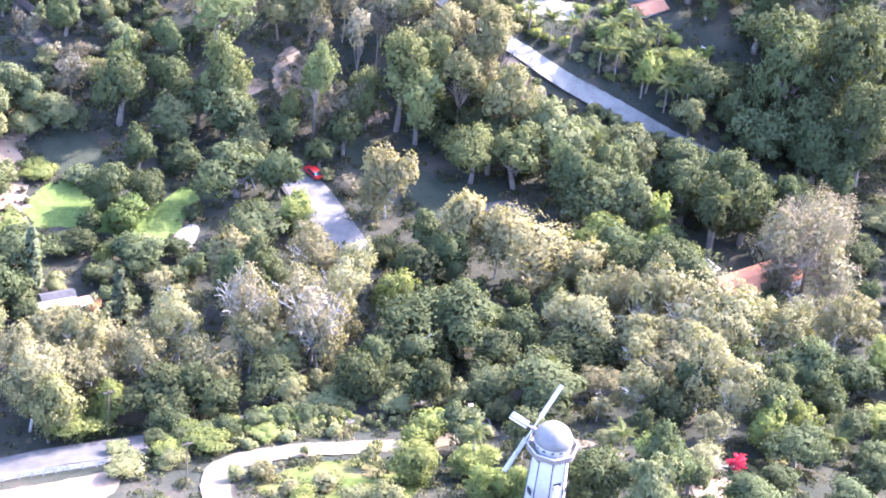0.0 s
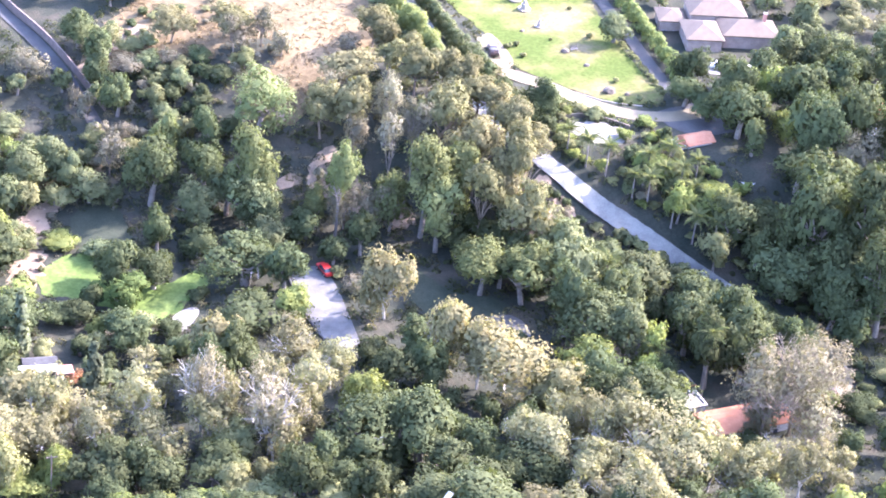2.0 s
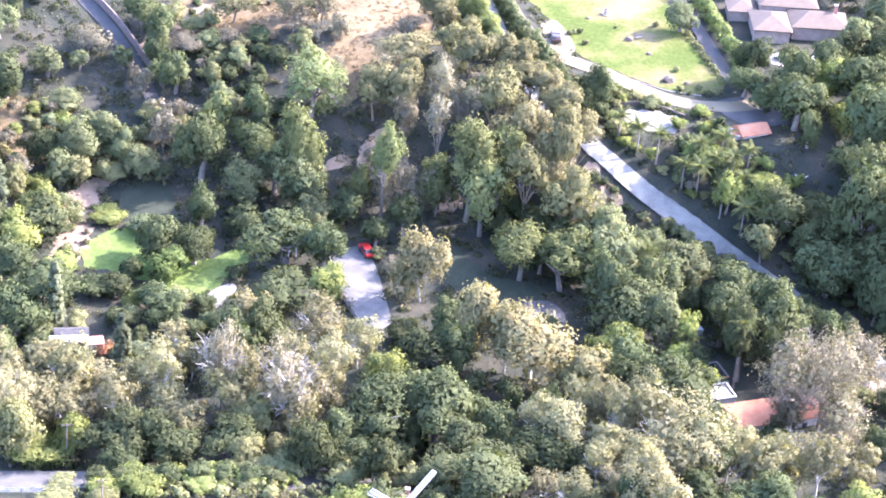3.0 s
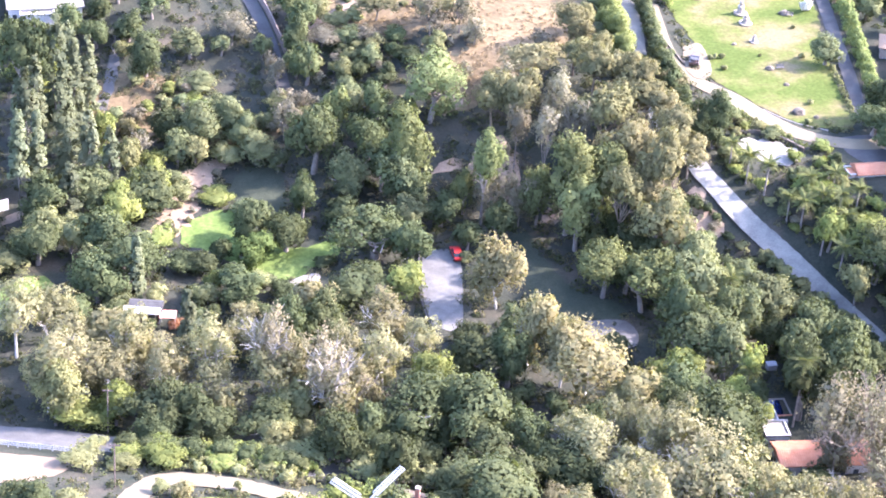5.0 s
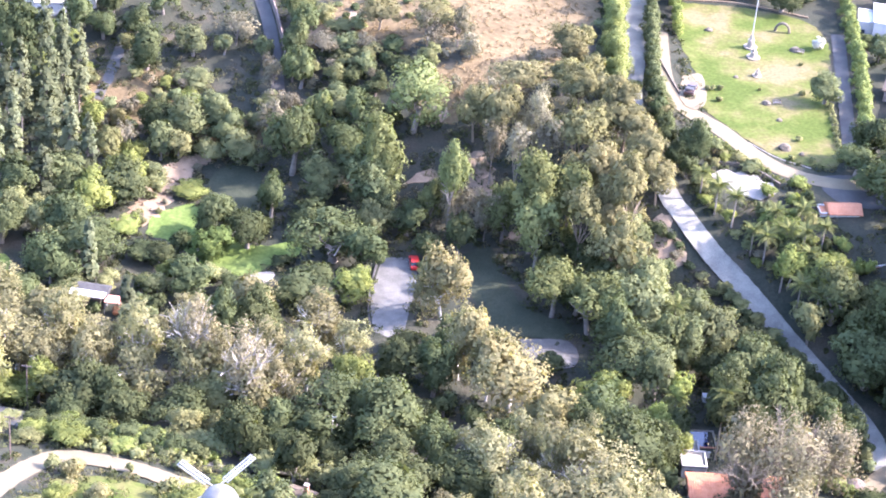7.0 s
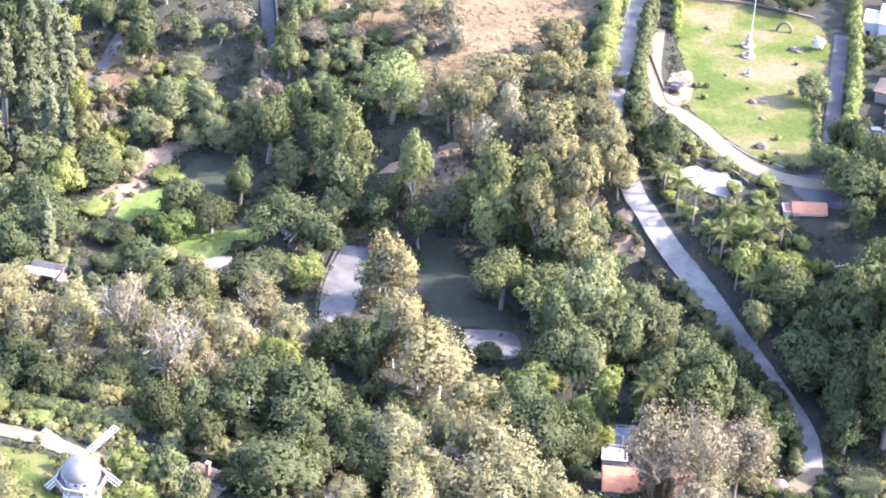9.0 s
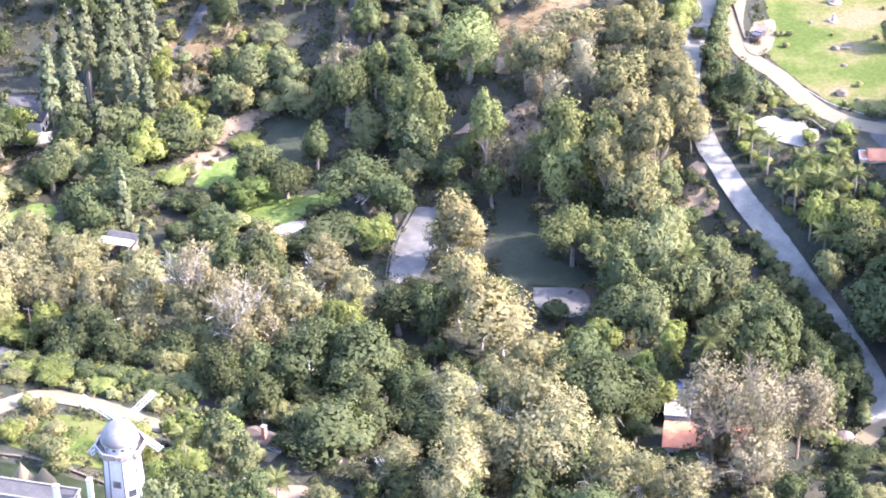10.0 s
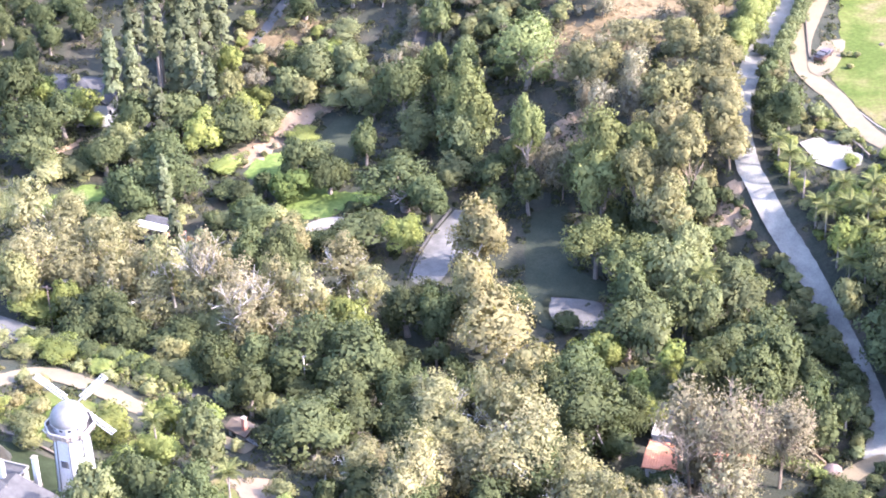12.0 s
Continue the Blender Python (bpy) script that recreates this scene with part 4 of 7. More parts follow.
EUC_B = [(29.0, 57.0, 19.9, 3.6, 5.0), (38.7, 59.5, 15.9, 3.0, 3.3), (8.2, 61.7, 16.9, 6.5, 5.1), (18.0, 64.0, 19.5, 3.4, 4.8), (29.3, 64.5, 16.3, 3.3, 2.0), (24.0, 68.0, 18.7, 3.2, 4.5), (128.4, 69.2, 18.0, 3.9, 3.1), (136.6, 70.0, 17.1, 3.3, 2.4), (20.0, 74.0, 19.1, 3.0, 4.2), (131.2, 75.7, 17.8, 3.4, 2.9), (18.0, 76.7, 19.1, 5.3, 5.8), (139.2, 78.1, 18.4, 4.1, 3.4), (123.3, 80.8, 18.1, 3.8, 3.1), (22.0, 84.0, 18.7, 2.6, 3.6), (130.2, 84.6, 17.2, 4.4, 2.4), (-10.6, 84.7, 17.6, 6.1, 4.8), (137.6, 85.5, 17.1, 3.4, 2.4), (-22.6, 88.8, 15.7, 4.9, 4.6)]
EUC_C = [(123.3, 89.4, 18.5, 3.4, 3.5), (145.6, 94.6, 18.5, 4.2, 3.5), (92.0, 124.2, 17.7, 3.1, 2.8), (64.6, 129.4, 17.4, 4.2, 3.2), (102.9, 129.4, 18.3, 3.3, 3.3), (94.6, 130.4, 17.5, 3.8, 2.6), (72.0, 131.1, 17.1, 4.1, 2.8), (86.7, 131.5, 17.7, 2.7, 2.9), (79.5, 134.5, 17.0, 3.9, 2.6), (86.7, 137.7, 17.8, 3.0, 3.0), (66.4, 137.8, 17.4, 2.8, 3.1), (95.4, 137.9, 18.2, 3.6, 3.2), (79.1, 142.5, 18.0, 3.7, 3.3), (85.7, 144.5, 17.3, 2.7, 2.6), (95.2, 146.3, 18.6, 3.4, 3.6), (103.0, 149.6, 17.7, 4.5, 2.8)]
EUCS = EUC_A + EUC_B + EUC_C
# Row (102.6, 13.6) is a made-up bush standing in for a pinkish roof.
DRY_A = [(-3.3, 9.6, 0.7, 3.6, 1.9), (102.6, 13.6, 20.0, 5.0, 4.6), (38.4, 19.6, 4.8, 1.7, 1.2), (58.7, 20.0, 8.7, 1.2, 1.0), (43.2, 20.6, 6.4, 1.4, 0.9), (40.5, 24.5, 8.5, 1.6, 1.1), (5.9, 28.5, 7.6, 3.7, 2.9), (0.5, 30.9, 6.3, 4.0, 2.9), (0.9, 35.8, 6.4, 2.1, 1.4), (10.7, 36.6, 18.0, 3.2, 3.4), (4.6, 38.0, 3.6, 1.4, 1.4), (16.2, 38.7, 19.5, 3.8, 3.5), (5.5, 43.5, 15.6, 2.9, 4.0), (-1.0, 44.2, 4.3, 1.3, 1.3), (3.4, 46.5, 6.4, 1.5, 1.5), (41.9, 47.3, 13.8, 1.3, 0.7), (13.2, 48.7, 19.7, 4.4, 4.0), (-70.6, 51.1, 0.6, 3.0, 3.6)]
DRY_B = [(-24.6, 56.1, 4.4, 1.8, 1.5), (-41.1, 56.7, 5.9, 3.5, 3.3), (-21.4, 57.7, 6.2, 1.8, 2.0), (3.0, 58.0, 16.5, 3.4, 4.8), (-76.7, 58.5, -1.6, 1.5, 1.3), (-11.0, 58.8, 8.8, 1.7, 1.5), (-43.2, 59.9, 1.5, 1.5, 1.5), (-74.8, 61.3, -0.9, 1.6, 1.3), (-38.0, 62.7, 6.8, 3.1, 2.6), (-59.3, 62.8, -0.5, 1.1, 0.9), (-65.7, 63.3, -0.2, 1.5, 1.3), (-71.9, 63.7, 0.6, 2.2, 2.0), (-67.5, 64.3, -0.1, 1.5, 1.3), (-33.8, 64.5, 4.6, 1.8, 1.6), (-62.9, 64.7, 0.2, 1.5, 1.3), (-4.0, 66.0, 13.2, 1.9, 1.7), (-41.6, 66.5, 5.0, 2.2, 2.4), (-55.6, 66.7, 1.3, 1.9, 1.6)]
DRY_C = [(-62.1, 67.2, 0.8, 1.6, 1.3), (-31.0, 67.5, 6.9, 1.5, 1.2), (-34.5, 71.0, 6.8, 1.7, 1.4), (-21.4, 71.4, 10.5, 1.8, 1.6), (-69.6, 72.6, 2.1, 2.0, 1.7), (-61.8, 72.6, 2.3, 1.9, 1.6), (-12.5, 72.7, 13.6, 1.7, 1.7), (-43.2, 73.5, 6.8, 2.6, 2.6), (12.0, 74.0, 17.6, 2.3, 2.7), (-2.0, 76.0, 17.8, 3.0, 4.0), (-30.5, 76.3, 9.1, 1.8, 1.5), (-7.1, 76.3, 14.5, 1.3, 1.0), (-35.5, 77.0, 7.6, 1.6, 1.2), (-45.0, 77.5, 7.4, 1.9, 2.4), (-3.3, 78.8, 14.9, 1.2, 0.9), (-11.3, 79.5, 19.0, 3.4, 4.0), (-24.5, 80.8, 12.8, 2.3, 2.3), (-5.0, 80.9, 20.0, 3.2, 4.2)]
DRY_D = [(-34.2, 82.3, 10.5, 4.9, 3.0), (-53.6, 88.0, 8.6, 5.0, 5.0), (-14.1, 94.0, 14.0, 0.9, 0.6), (-22.4, 96.9, 12.7, 1.0, 0.6), (-21.2, 103.7, 13.1, 1.2, 0.8), (-11.0, 103.7, 14.4, 1.0, 0.6)]
DRYS = DRY_A + DRY_B + DRY_C + DRY_D
CEDAR_A = [(-56.3, -12.4, 2.6, 1.9, 6.4), (-66.9, 2.7, 2.5, 1.9, 7.3), (-91.5, 28.3, 13.3, 2.1, 7.2), (-81.9, 28.6, 2.3, 3.0, 7.0), (-88.3, 31.0, 11.0, 1.9, 8.0), (-90.9, 37.2, 17.4, 3.3, 7.4), (-75.0, 38.6, 4.9, 2.6, 6.5), (-79.4, 40.3, 7.0, 2.9, 7.3), (-84.2, 42.6, 7.7, 3.9, 7.8), (-90.2, 44.6, 13.5, 2.4, 10.5), (-86.7, 49.9, 18.5, 4.4, 12.0), (-94.0, 50.5, 11.0, 2.4, 9.0), (-83.6, 52.4, 13.0, 2.5, 10.5), (-93.0, 57.0, 10.0, 3.0, 9.0), (-81.2, 57.0, 12.0, 2.4, 10.0), (-84.5, 57.5, 12.0, 3.7, 11.0), (-86.0, 62.0, 12.0, 2.5, 10.0)]
CEDARS = CEDAR_A
GOLD_A = [(-47.6, -76.0, 10.0, 2.2, 1.4), (-52.7, -74.9, 9.7, 1.6, 1.2), (-53.7, -68.6, 7.8, 1.7, 1.3), (-53.6, -66.2, 6.3, 1.8, 1.4), (22.1, -33.6, 7.2, 4.8, 3.7), (14.5, -27.4, 7.9, 8.6, 6.1), (10.3, -24.7, 11.1, 4.4, 3.3), (5.0, -18.9, 10.8, 4.5, 5.1), (-70.4, -17.9, 3.6, 5.0, 3.4), (-34.8, -8.8, 4.0, 5.3, 5.2), (0.3, 0.0, 6.8, 5.4, 7.8), (-73.4, 59.6, -0.1, 2.0, 2.4)]
GOLDS = GOLD_A
SYC_A = [(7.9, -95.9, 13.8, 4.0, 2.9), (13.8, -90.1, 13.3, 3.3, 3.6), (19.6, -85.1, 15.9, 4.5, 6.0), (18.2, -78.0, 15.8, 5.4, 6.6), (8.6, -74.6, 12.2, 4.2, 4.0), (2.1, -73.8, 9.2, 2.3, 2.1), (52.1, -70.3, 11.9, 4.6, 4.1), (18.7, -68.1, 8.1, 5.1, 4.8), (40.8, -67.8, 10.8, 4.8, 3.8), (61.0, -67.4, 4.9, 3.0, 3.7), (46.1, -67.1, 11.1, 4.7, 4.9), (7.0, -66.9, 6.8, 3.8, 2.5), (26.3, -66.2, 9.5, 6.2, 6.3), (31.4, -64.6, 11.5, 6.5, 6.7), (16.1, -63.4, 10.0, 3.7, 3.3), (63.9, -63.0, 6.0, 2.4, 2.2), (39.0, -62.5, 11.5, 4.4, 3.2), (28.6, -59.3, 12.3, 7.8, 5.6)]
SYC_B = [(18.5, -58.3, 8.4, 5.2, 4.9), (23.3, -53.0, 12.1, 4.1, 4.4), (13.3, -52.1, 7.8, 6.2, 5.7), (26.8, -52.1, 12.4, 5.2, 4.1), (22.7, -46.9, 10.5, 4.3, 3.8), (10.9, -46.8, 7.0, 4.6, 4.5), (18.7, -45.1, 8.2, 4.2, 3.8), (-30.0, -36.7, 7.5, 4.6, 4.1), (-48.0, -36.1, 2.8, 3.4, 3.0), (-25.7, -33.8, 7.1, 3.9, 3.9), (-79.1, -32.6, 3.4, 4.5, 4.8), (-88.5, -32.5, -0.9, 2.6, 2.9), (-51.0, -32.5, 4.3, 4.9, 4.3), (-40.5, -32.1, 6.4, 4.6, 4.1), (-58.7, -31.2, 4.7, 4.5, 4.1), (-76.2, -30.2, 5.0, 5.9, 5.8), (-66.9, -29.5, 2.1, 4.9, 3.9), (-37.8, -28.6, 8.5, 4.3, 4.3)]
SYC_C = [(-21.1, -27.6, 7.3, 5.5, 5.6), (-73.1, -27.3, 3.1, 6.5, 4.6), (-92.7, -26.6, -0.3, 3.8, 4.0), (-57.4, -25.5, 3.1, 3.8, 3.4), (-29.1, -25.5, 8.2, 4.7, 5.0), (-50.7, -25.1, 5.7, 5.5, 6.0), (-66.4, -22.9, 6.1, 4.6, 4.1), (-76.0, -20.9, 2.6, 4.6, 4.0), (-97.9, -20.5, -0.7, 4.6, 3.7), (-61.2, -19.6, 0.1, 5.1, 4.0), (-67.6, -18.6, 1.0, 3.7, 5.5), (-15.2, -18.6, 4.5, 4.0, 3.8), (-86.5, -17.0, 4.9, 5.2, 6.6), (-44.6, -17.0, 2.7, 2.6, 2.9), (-49.9, -16.9, 0.6, 2.8, 3.0), (-20.4, -14.3, 5.8, 5.9, 4.5), (-103.5, -13.7, -0.6, 3.2, 3.5), (-81.3, -12.0, 1.1, 5.0, 5.8)]
SYC_D = [(-46.8, -11.9, 0.1, 3.3, 3.4), (-67.5, -11.0, -0.6, 3.0, 3.4), (-46.4, -6.2, -1.1, 2.9, 2.4), (-84.8, -4.3, -2.2, 3.8, 3.5)]
SYCS = SYC_A + SYC_B + SYC_C + SYC_D
GHOST_A = [(53.8, -58.1, 3.5, 3.6, 3.6), (61.1, -55.7, 3.5, 3.8, 3.8), (-30.1, -34.3, 8.8, 6.2, 6.0), (-40.6, -29.7, 10.1, 4.9, 7.1)]
GHOSTS = GHOST_A
LIME_A = [(46.7, -92.1, 6.9, 4.2, 3.2), (29.1, -90.9, 14.2, 3.1, 2.2), (23.7, -90.8, 14.4, 4.0, 2.4), (53.2, -89.3, 8.4, 3.1, 3.4), (2.5, -89.1, 12.1, 3.1, 2.1), (-26.7, -87.2, 11.2, 2.6, 1.5), (63.5, -83.3, 7.8, 3.1, 3.3), (-52.7, -80.1, 11.6, 2.4, 2.0), (57.0, -79.9, 8.4, 4.6, 4.3), (-23.6, -79.4, 9.6, 4.2, 3.0), (-32.8, -78.4, 11.7, 4.4, 3.0), (67.2, -77.2, 8.6, 3.6, 4.0), (-27.4, -70.4, 8.6, 3.6, 3.8), (-24.0, -65.9, 5.5, 3.6, 3.0), (-48.0, -55.6, 3.6, 2.8, 1.2), (-57.9, -54.8, 3.6, 3.6, 1.9), (-63.4, -54.2, 3.0, 3.0, 1.6), (-60.5, -52.0, 2.4, 2.6, 1.4)]
LIME_B = [(-52.9, -51.4, 2.4, 3.6, 1.3), (-44.5, -51.1, 2.6, 3.2, 1.4), (-58.2, -50.6, 2.3, 3.2, 1.8), (-73.7, -36.8, -1.3, 5.4, 2.3), (-67.0, -36.1, 2.1, 3.9, 3.2), (43.6, -35.2, 3.4, 2.8, 3.2), (40.4, -31.4, 4.6, 2.8, 3.4), (-13.2, -31.0, 7.9, 4.3, 2.6), (41.2, -26.6, 2.7, 2.3, 2.1), (43.8, -25.1, 6.2, 3.0, 4.0), (30.8, -25.0, 5.8, 4.6, 3.3), (-16.5, 2.4, 3.0, 4.2, 2.8), (-52.7, 5.8, -1.2, 2.3, 2.1), (70.7, 12.1, 13.1, 5.0, 2.9), (64.3, 13.8, 12.8, 3.7, 2.6), (76.9, 15.3, 11.0, 1.3, 1.9), (78.9, 15.4, 11.5, 1.2, 2.0), (74.6, 16.0, 10.9, 1.4, 1.8)]
LIME_C = [(72.3, 17.7, 11.2, 2.4, 1.6), (58.4, 18.5, 7.8, 1.1, 1.1), (74.0, 20.2, 12.6, 1.5, 1.7), (68.3, 21.5, 11.8, 1.5, 1.2), (73.0, 22.0, 12.4, 1.2, 0.9), (-64.6, 23.1, -3.2, 3.5, 1.2), (62.1, 24.0, 13.1, 4.7, 3.2), (92.5, 26.8, 18.0, 4.2, 5.0), (52.5, 27.2, 11.9, 1.4, 1.7), (66.7, 28.5, 15.0, 1.4, 2.1), (64.6, 28.7, 13.6, 1.4, 0.9), (-71.9, 29.1, 0.5, 5.1, 4.1), (-102.4, 29.7, 2.1, 4.8, 3.2), (-98.6, 30.0, -3.4, 2.6, 1.8), (50.0, 30.1, 12.1, 1.5, 0.8), (47.9, 31.3, 12.7, 1.6, 1.2), (65.0, 31.9, 14.6, 1.2, 1.3), (87.0, 33.0, 17.4, 2.0, 2.8)]
LIME_D = [(-112.4, 33.2, -0.8, 3.6, 4.0), (67.5, 33.3, 14.8, 1.4, 1.3), (59.9, 34.3, 14.5, 2.0, 1.3), (-67.2, 35.3, 1.4, 4.7, 4.6), (49.1, 36.1, 13.6, 1.3, 0.8), (65.8, 38.3, 14.8, 2.0, 1.3), (-67.4, 38.5, -0.8, 3.4, 3.4), (-53.9, 38.5, -2.8, 3.8, 1.2), (47.2, 38.7, 14.1, 1.3, 1.2), (93.0, 40.0, 20.2, 3.6, 5.0), (51.6, 46.3, 14.0, 1.4, 1.0), (-67.8, 47.1, -1.0, 2.6, 2.6), (-76.9, 48.1, -0.6, 2.4, 2.8), (-71.6, 49.3, -2.1, 2.4, 2.0), (-78.3, 54.0, 3.5, 2.7, 3.0), (-71.6, 60.0, -1.5, 1.0, 0.8), (-59.3, 65.6, 1.5, 2.8, 2.2), (-81.9, 66.5, -0.2, 1.5, 1.2)]
LIME_E = [(-69.9, 66.6, 0.6, 1.8, 1.6), (-91.6, 67.1, 6.0, 3.9, 4.3), (-60.4, 70.2, 1.5, 1.5, 1.3), (-66.0, 72.3, 2.0, 1.8, 1.6), (-96.9, 73.2, 4.2, 3.3, 3.6), (-83.4, 75.0, 2.0, 1.6, 1.4), (-89.6, 79.8, 6.1, 3.5, 3.7)]
LIMES = LIME_A + LIME_B + LIME_C + LIME_D + LIME_E
SHRUB_A = [(-41.7, -87.7, 15.0, 3.1, 1.5), (-56.2, -85.6, 13.0, 2.6, 1.5), (-45.0, -83.0, 12.7, 2.6, 0.8), (-0.6, -82.4, 9.6, 2.4, 1.8), (-70.7, -72.8, 8.8, 2.6, 1.5), (-37.5, -72.0, 10.0, 1.9, 1.0), (-79.7, -71.0, 8.1, 2.6, 1.5), (-87.2, -69.7, 7.6, 2.6, 1.5), (-33.2, -66.0, 5.6, 0.8, 0.6), (-57.4, -65.6, 6.4, 1.4, 1.0), (-45.0, -64.2, 6.2, 0.7, 0.6), (-37.5, -58.6, 4.0, 1.5, 1.1), (-45.0, -58.2, 4.2, 1.3, 1.0), (-51.5, -57.8, 4.2, 1.2, 0.9), (-14.3, -57.7, 3.9, 2.3, 2.1), (-64.3, -56.7, 3.4, 2.4, 1.4), (-17.3, -55.3, 2.6, 2.5, 2.3), (-71.1, -55.0, 3.1, 3.4, 1.6)]
SHRUB_B = [(-40.5, -55.0, 3.0, 2.2, 1.2), (80.5, -54.5, 2.6, 2.6, 1.5), (-23.7, -53.7, 2.1, 3.7, 2.7), (-33.3, -49.8, 1.9, 3.6, 2.5), (-38.9, -49.5, 1.8, 3.4, 1.6), (-39.5, -47.1, 3.4, 2.9, 2.6), (-69.3, -46.3, 0.0, 1.9, 0.7), (-34.0, -45.6, 2.1, 3.1, 2.5), (81.5, -44.0, 0.7, 1.0, 0.8), (72.2, -37.6, 0.1, 1.1, 0.9), (-77.2, -36.6, 5.0, 4.2, 3.4), (89.2, -36.0, 1.7, 4.6, 1.6), (-36.7, -35.3, 3.4, 4.0, 2.9), (77.3, -29.7, 0.9, 1.7, 1.6), (76.5, -24.5, 0.9, 1.7, 1.6), (75.0, -19.7, 0.5, 1.4, 1.2), (73.5, -19.2, -0.1, 1.1, 0.7), (72.2, -17.8, -0.0, 1.0, 0.8)]
SHRUB_C = [(72.6, -14.4, 0.6, 1.6, 1.4), (-98.2, -10.5, -3.4, 2.6, 1.5), (70.6, -9.6, 0.3, 1.4, 1.2), (67.6, -5.2, 0.8, 2.0, 1.8), (-100.6, -3.8, -3.9, 4.7, 1.1), (65.1, -0.9, 0.8, 1.6, 1.4), (63.4, -0.4, -0.1, 1.0, 0.6), (-63.3, 1.7, -2.6, 2.4, 2.0), (73.4, 1.7, 2.9, 1.5, 1.1), (-53.6, 1.8, -2.1, 2.6, 2.2), (68.2, 2.4, 8.2, 3.6, 3.2), (61.4, 2.9, 1.6, 2.0, 1.8), (-45.1, 5.8, -1.6, 2.7, 2.3), (59.0, 6.9, 2.2, 1.6, 1.4), (56.6, 7.7, 1.3, 0.9, 0.7), (-96.0, 7.9, -3.0, 4.6, 2.8), (-74.2, 10.2, 0.7, 3.2, 2.9), (66.1, 10.2, 4.8, 1.1, 0.6)]
SHRUB_D = [(55.9, 10.3, 2.8, 1.5, 1.3), (-91.4, 11.4, -3.1, 4.2, 2.5), (75.7, 12.6, 9.7, 1.5, 2.1), (52.3, 14.1, 4.2, 1.7, 1.5), (-4.9, 15.4, -0.3, 1.7, 1.3), (-89.1, 16.3, -1.8, 3.3, 3.2), (48.3, 16.3, 4.4, 1.5, 1.1), (60.9, 17.7, 7.8, 1.2, 0.8), (-80.7, 17.9, 0.4, 3.9, 3.4), (-85.1, 18.7, 0.8, 4.0, 3.2), (66.7, 23.2, 12.2, 1.4, 1.1), (54.0, 24.5, 9.9, 1.4, 0.9), (67.9, 25.4, 14.2, 1.4, 2.1), (56.6, 25.6, 11.4, 1.4, 1.2), (-13.9, 32.5, 4.3, 2.7, 2.0), (47.2, 33.4, 13.7, 1.4, 1.5), (64.4, 33.8, 14.3, 1.4, 0.9), (46.3, 36.0, 14.2, 1.6, 1.4)]
SHRUB_E = [(-61.0, 36.7, -0.5, 2.5, 1.7), (-71.7, 41.4, 5.0, 3.0, 2.8), (49.5, 43.8, 14.2, 1.2, 1.2), (54.3, 46.6, 14.4, 1.8, 1.3), (47.3, 48.1, 14.2, 1.1, 1.4), (51.6, 48.3, 13.8, 1.2, 0.8), (43.9, 48.9, 14.3, 1.2, 1.3), (-59.0, 50.1, 1.6, 3.0, 2.0), (-53.2, 51.1, -0.5, 3.5, 2.0), (45.5, 51.2, 14.4, 2.2, 1.5), (-8.5, 57.7, 9.3, 2.3, 1.9), (-36.3, 58.6, 3.9, 3.0, 2.9), (-19.0, 58.9, 6.9, 1.9, 1.6), (-66.8, 59.3, -1.0, 1.7, 1.4), (-51.0, 60.4, 0.1, 1.7, 1.4), (-24.8, 60.7, 7.8, 2.3, 2.1), (-77.3, 61.9, -1.0, 1.5, 1.3), (-27.0, 62.0, 6.5, 2.6, 2.3)]
SHRUB_F = [(-42.8, 66.6, 3.6, 2.9, 2.4), (-65.4, 67.8, 0.8, 1.6, 1.3), (-83.3, 68.9, 0.4, 1.5, 1.3), (-67.2, 69.5, 0.9, 1.3, 1.1), (-29.4, 70.5, 9.1, 2.6, 2.9), (-81.7, 71.8, 1.5, 2.0, 1.7), (-83.2, 72.8, 1.7, 2.0, 1.7), (-63.6, 73.4, 2.4, 1.8, 1.6), (-10.2, 74.0, 15.2, 2.4, 2.6), (-73.1, 74.9, 2.5, 1.9, 1.6), (-34.8, 75.7, 8.2, 1.9, 1.9), (-27.9, 75.8, 10.2, 2.1, 1.9), (-12.4, 75.8, 14.3, 1.5, 1.6), (-22.9, 77.7, 12.3, 2.5, 2.1), (-25.9, 78.6, 11.0, 1.9, 1.5), (-18.8, 81.9, 13.6, 1.7, 1.3), (-76.4, 83.2, 5.0, 2.6, 2.2), (-31.1, 88.9, 11.8, 3.0, 2.0)]
SHRUB_G = [(-27.3, 89.4, 13.2, 2.2, 1.5), (-35.0, 92.3, 13.6, 2.5, 1.6), (-37.4, 92.7, 12.1, 2.0, 1.4), (-16.6, 94.7, 13.6, 1.0, 0.6), (-27.4, 95.3, 11.9, 0.8, 0.5), (-10.2, 96.0, 14.8, 1.5, 0.9), (-12.8, 99.9, 14.2, 1.0, 0.6), (-24.2, 100.0, 12.8, 1.5, 1.0), (-9.8, 100.3, 14.7, 1.4, 0.9), (-62.0, 110.2, 9.2, 2.6, 1.5)]
SHRUBS = SHRUB_A + SHRUB_B + SHRUB_C + SHRUB_D + SHRUB_E + SHRUB_F + SHRUB_G
ROUND_A = [(-45.8, 14.7, -0.3, 4.5, 4.5)]
ROUNDS = ROUND_A
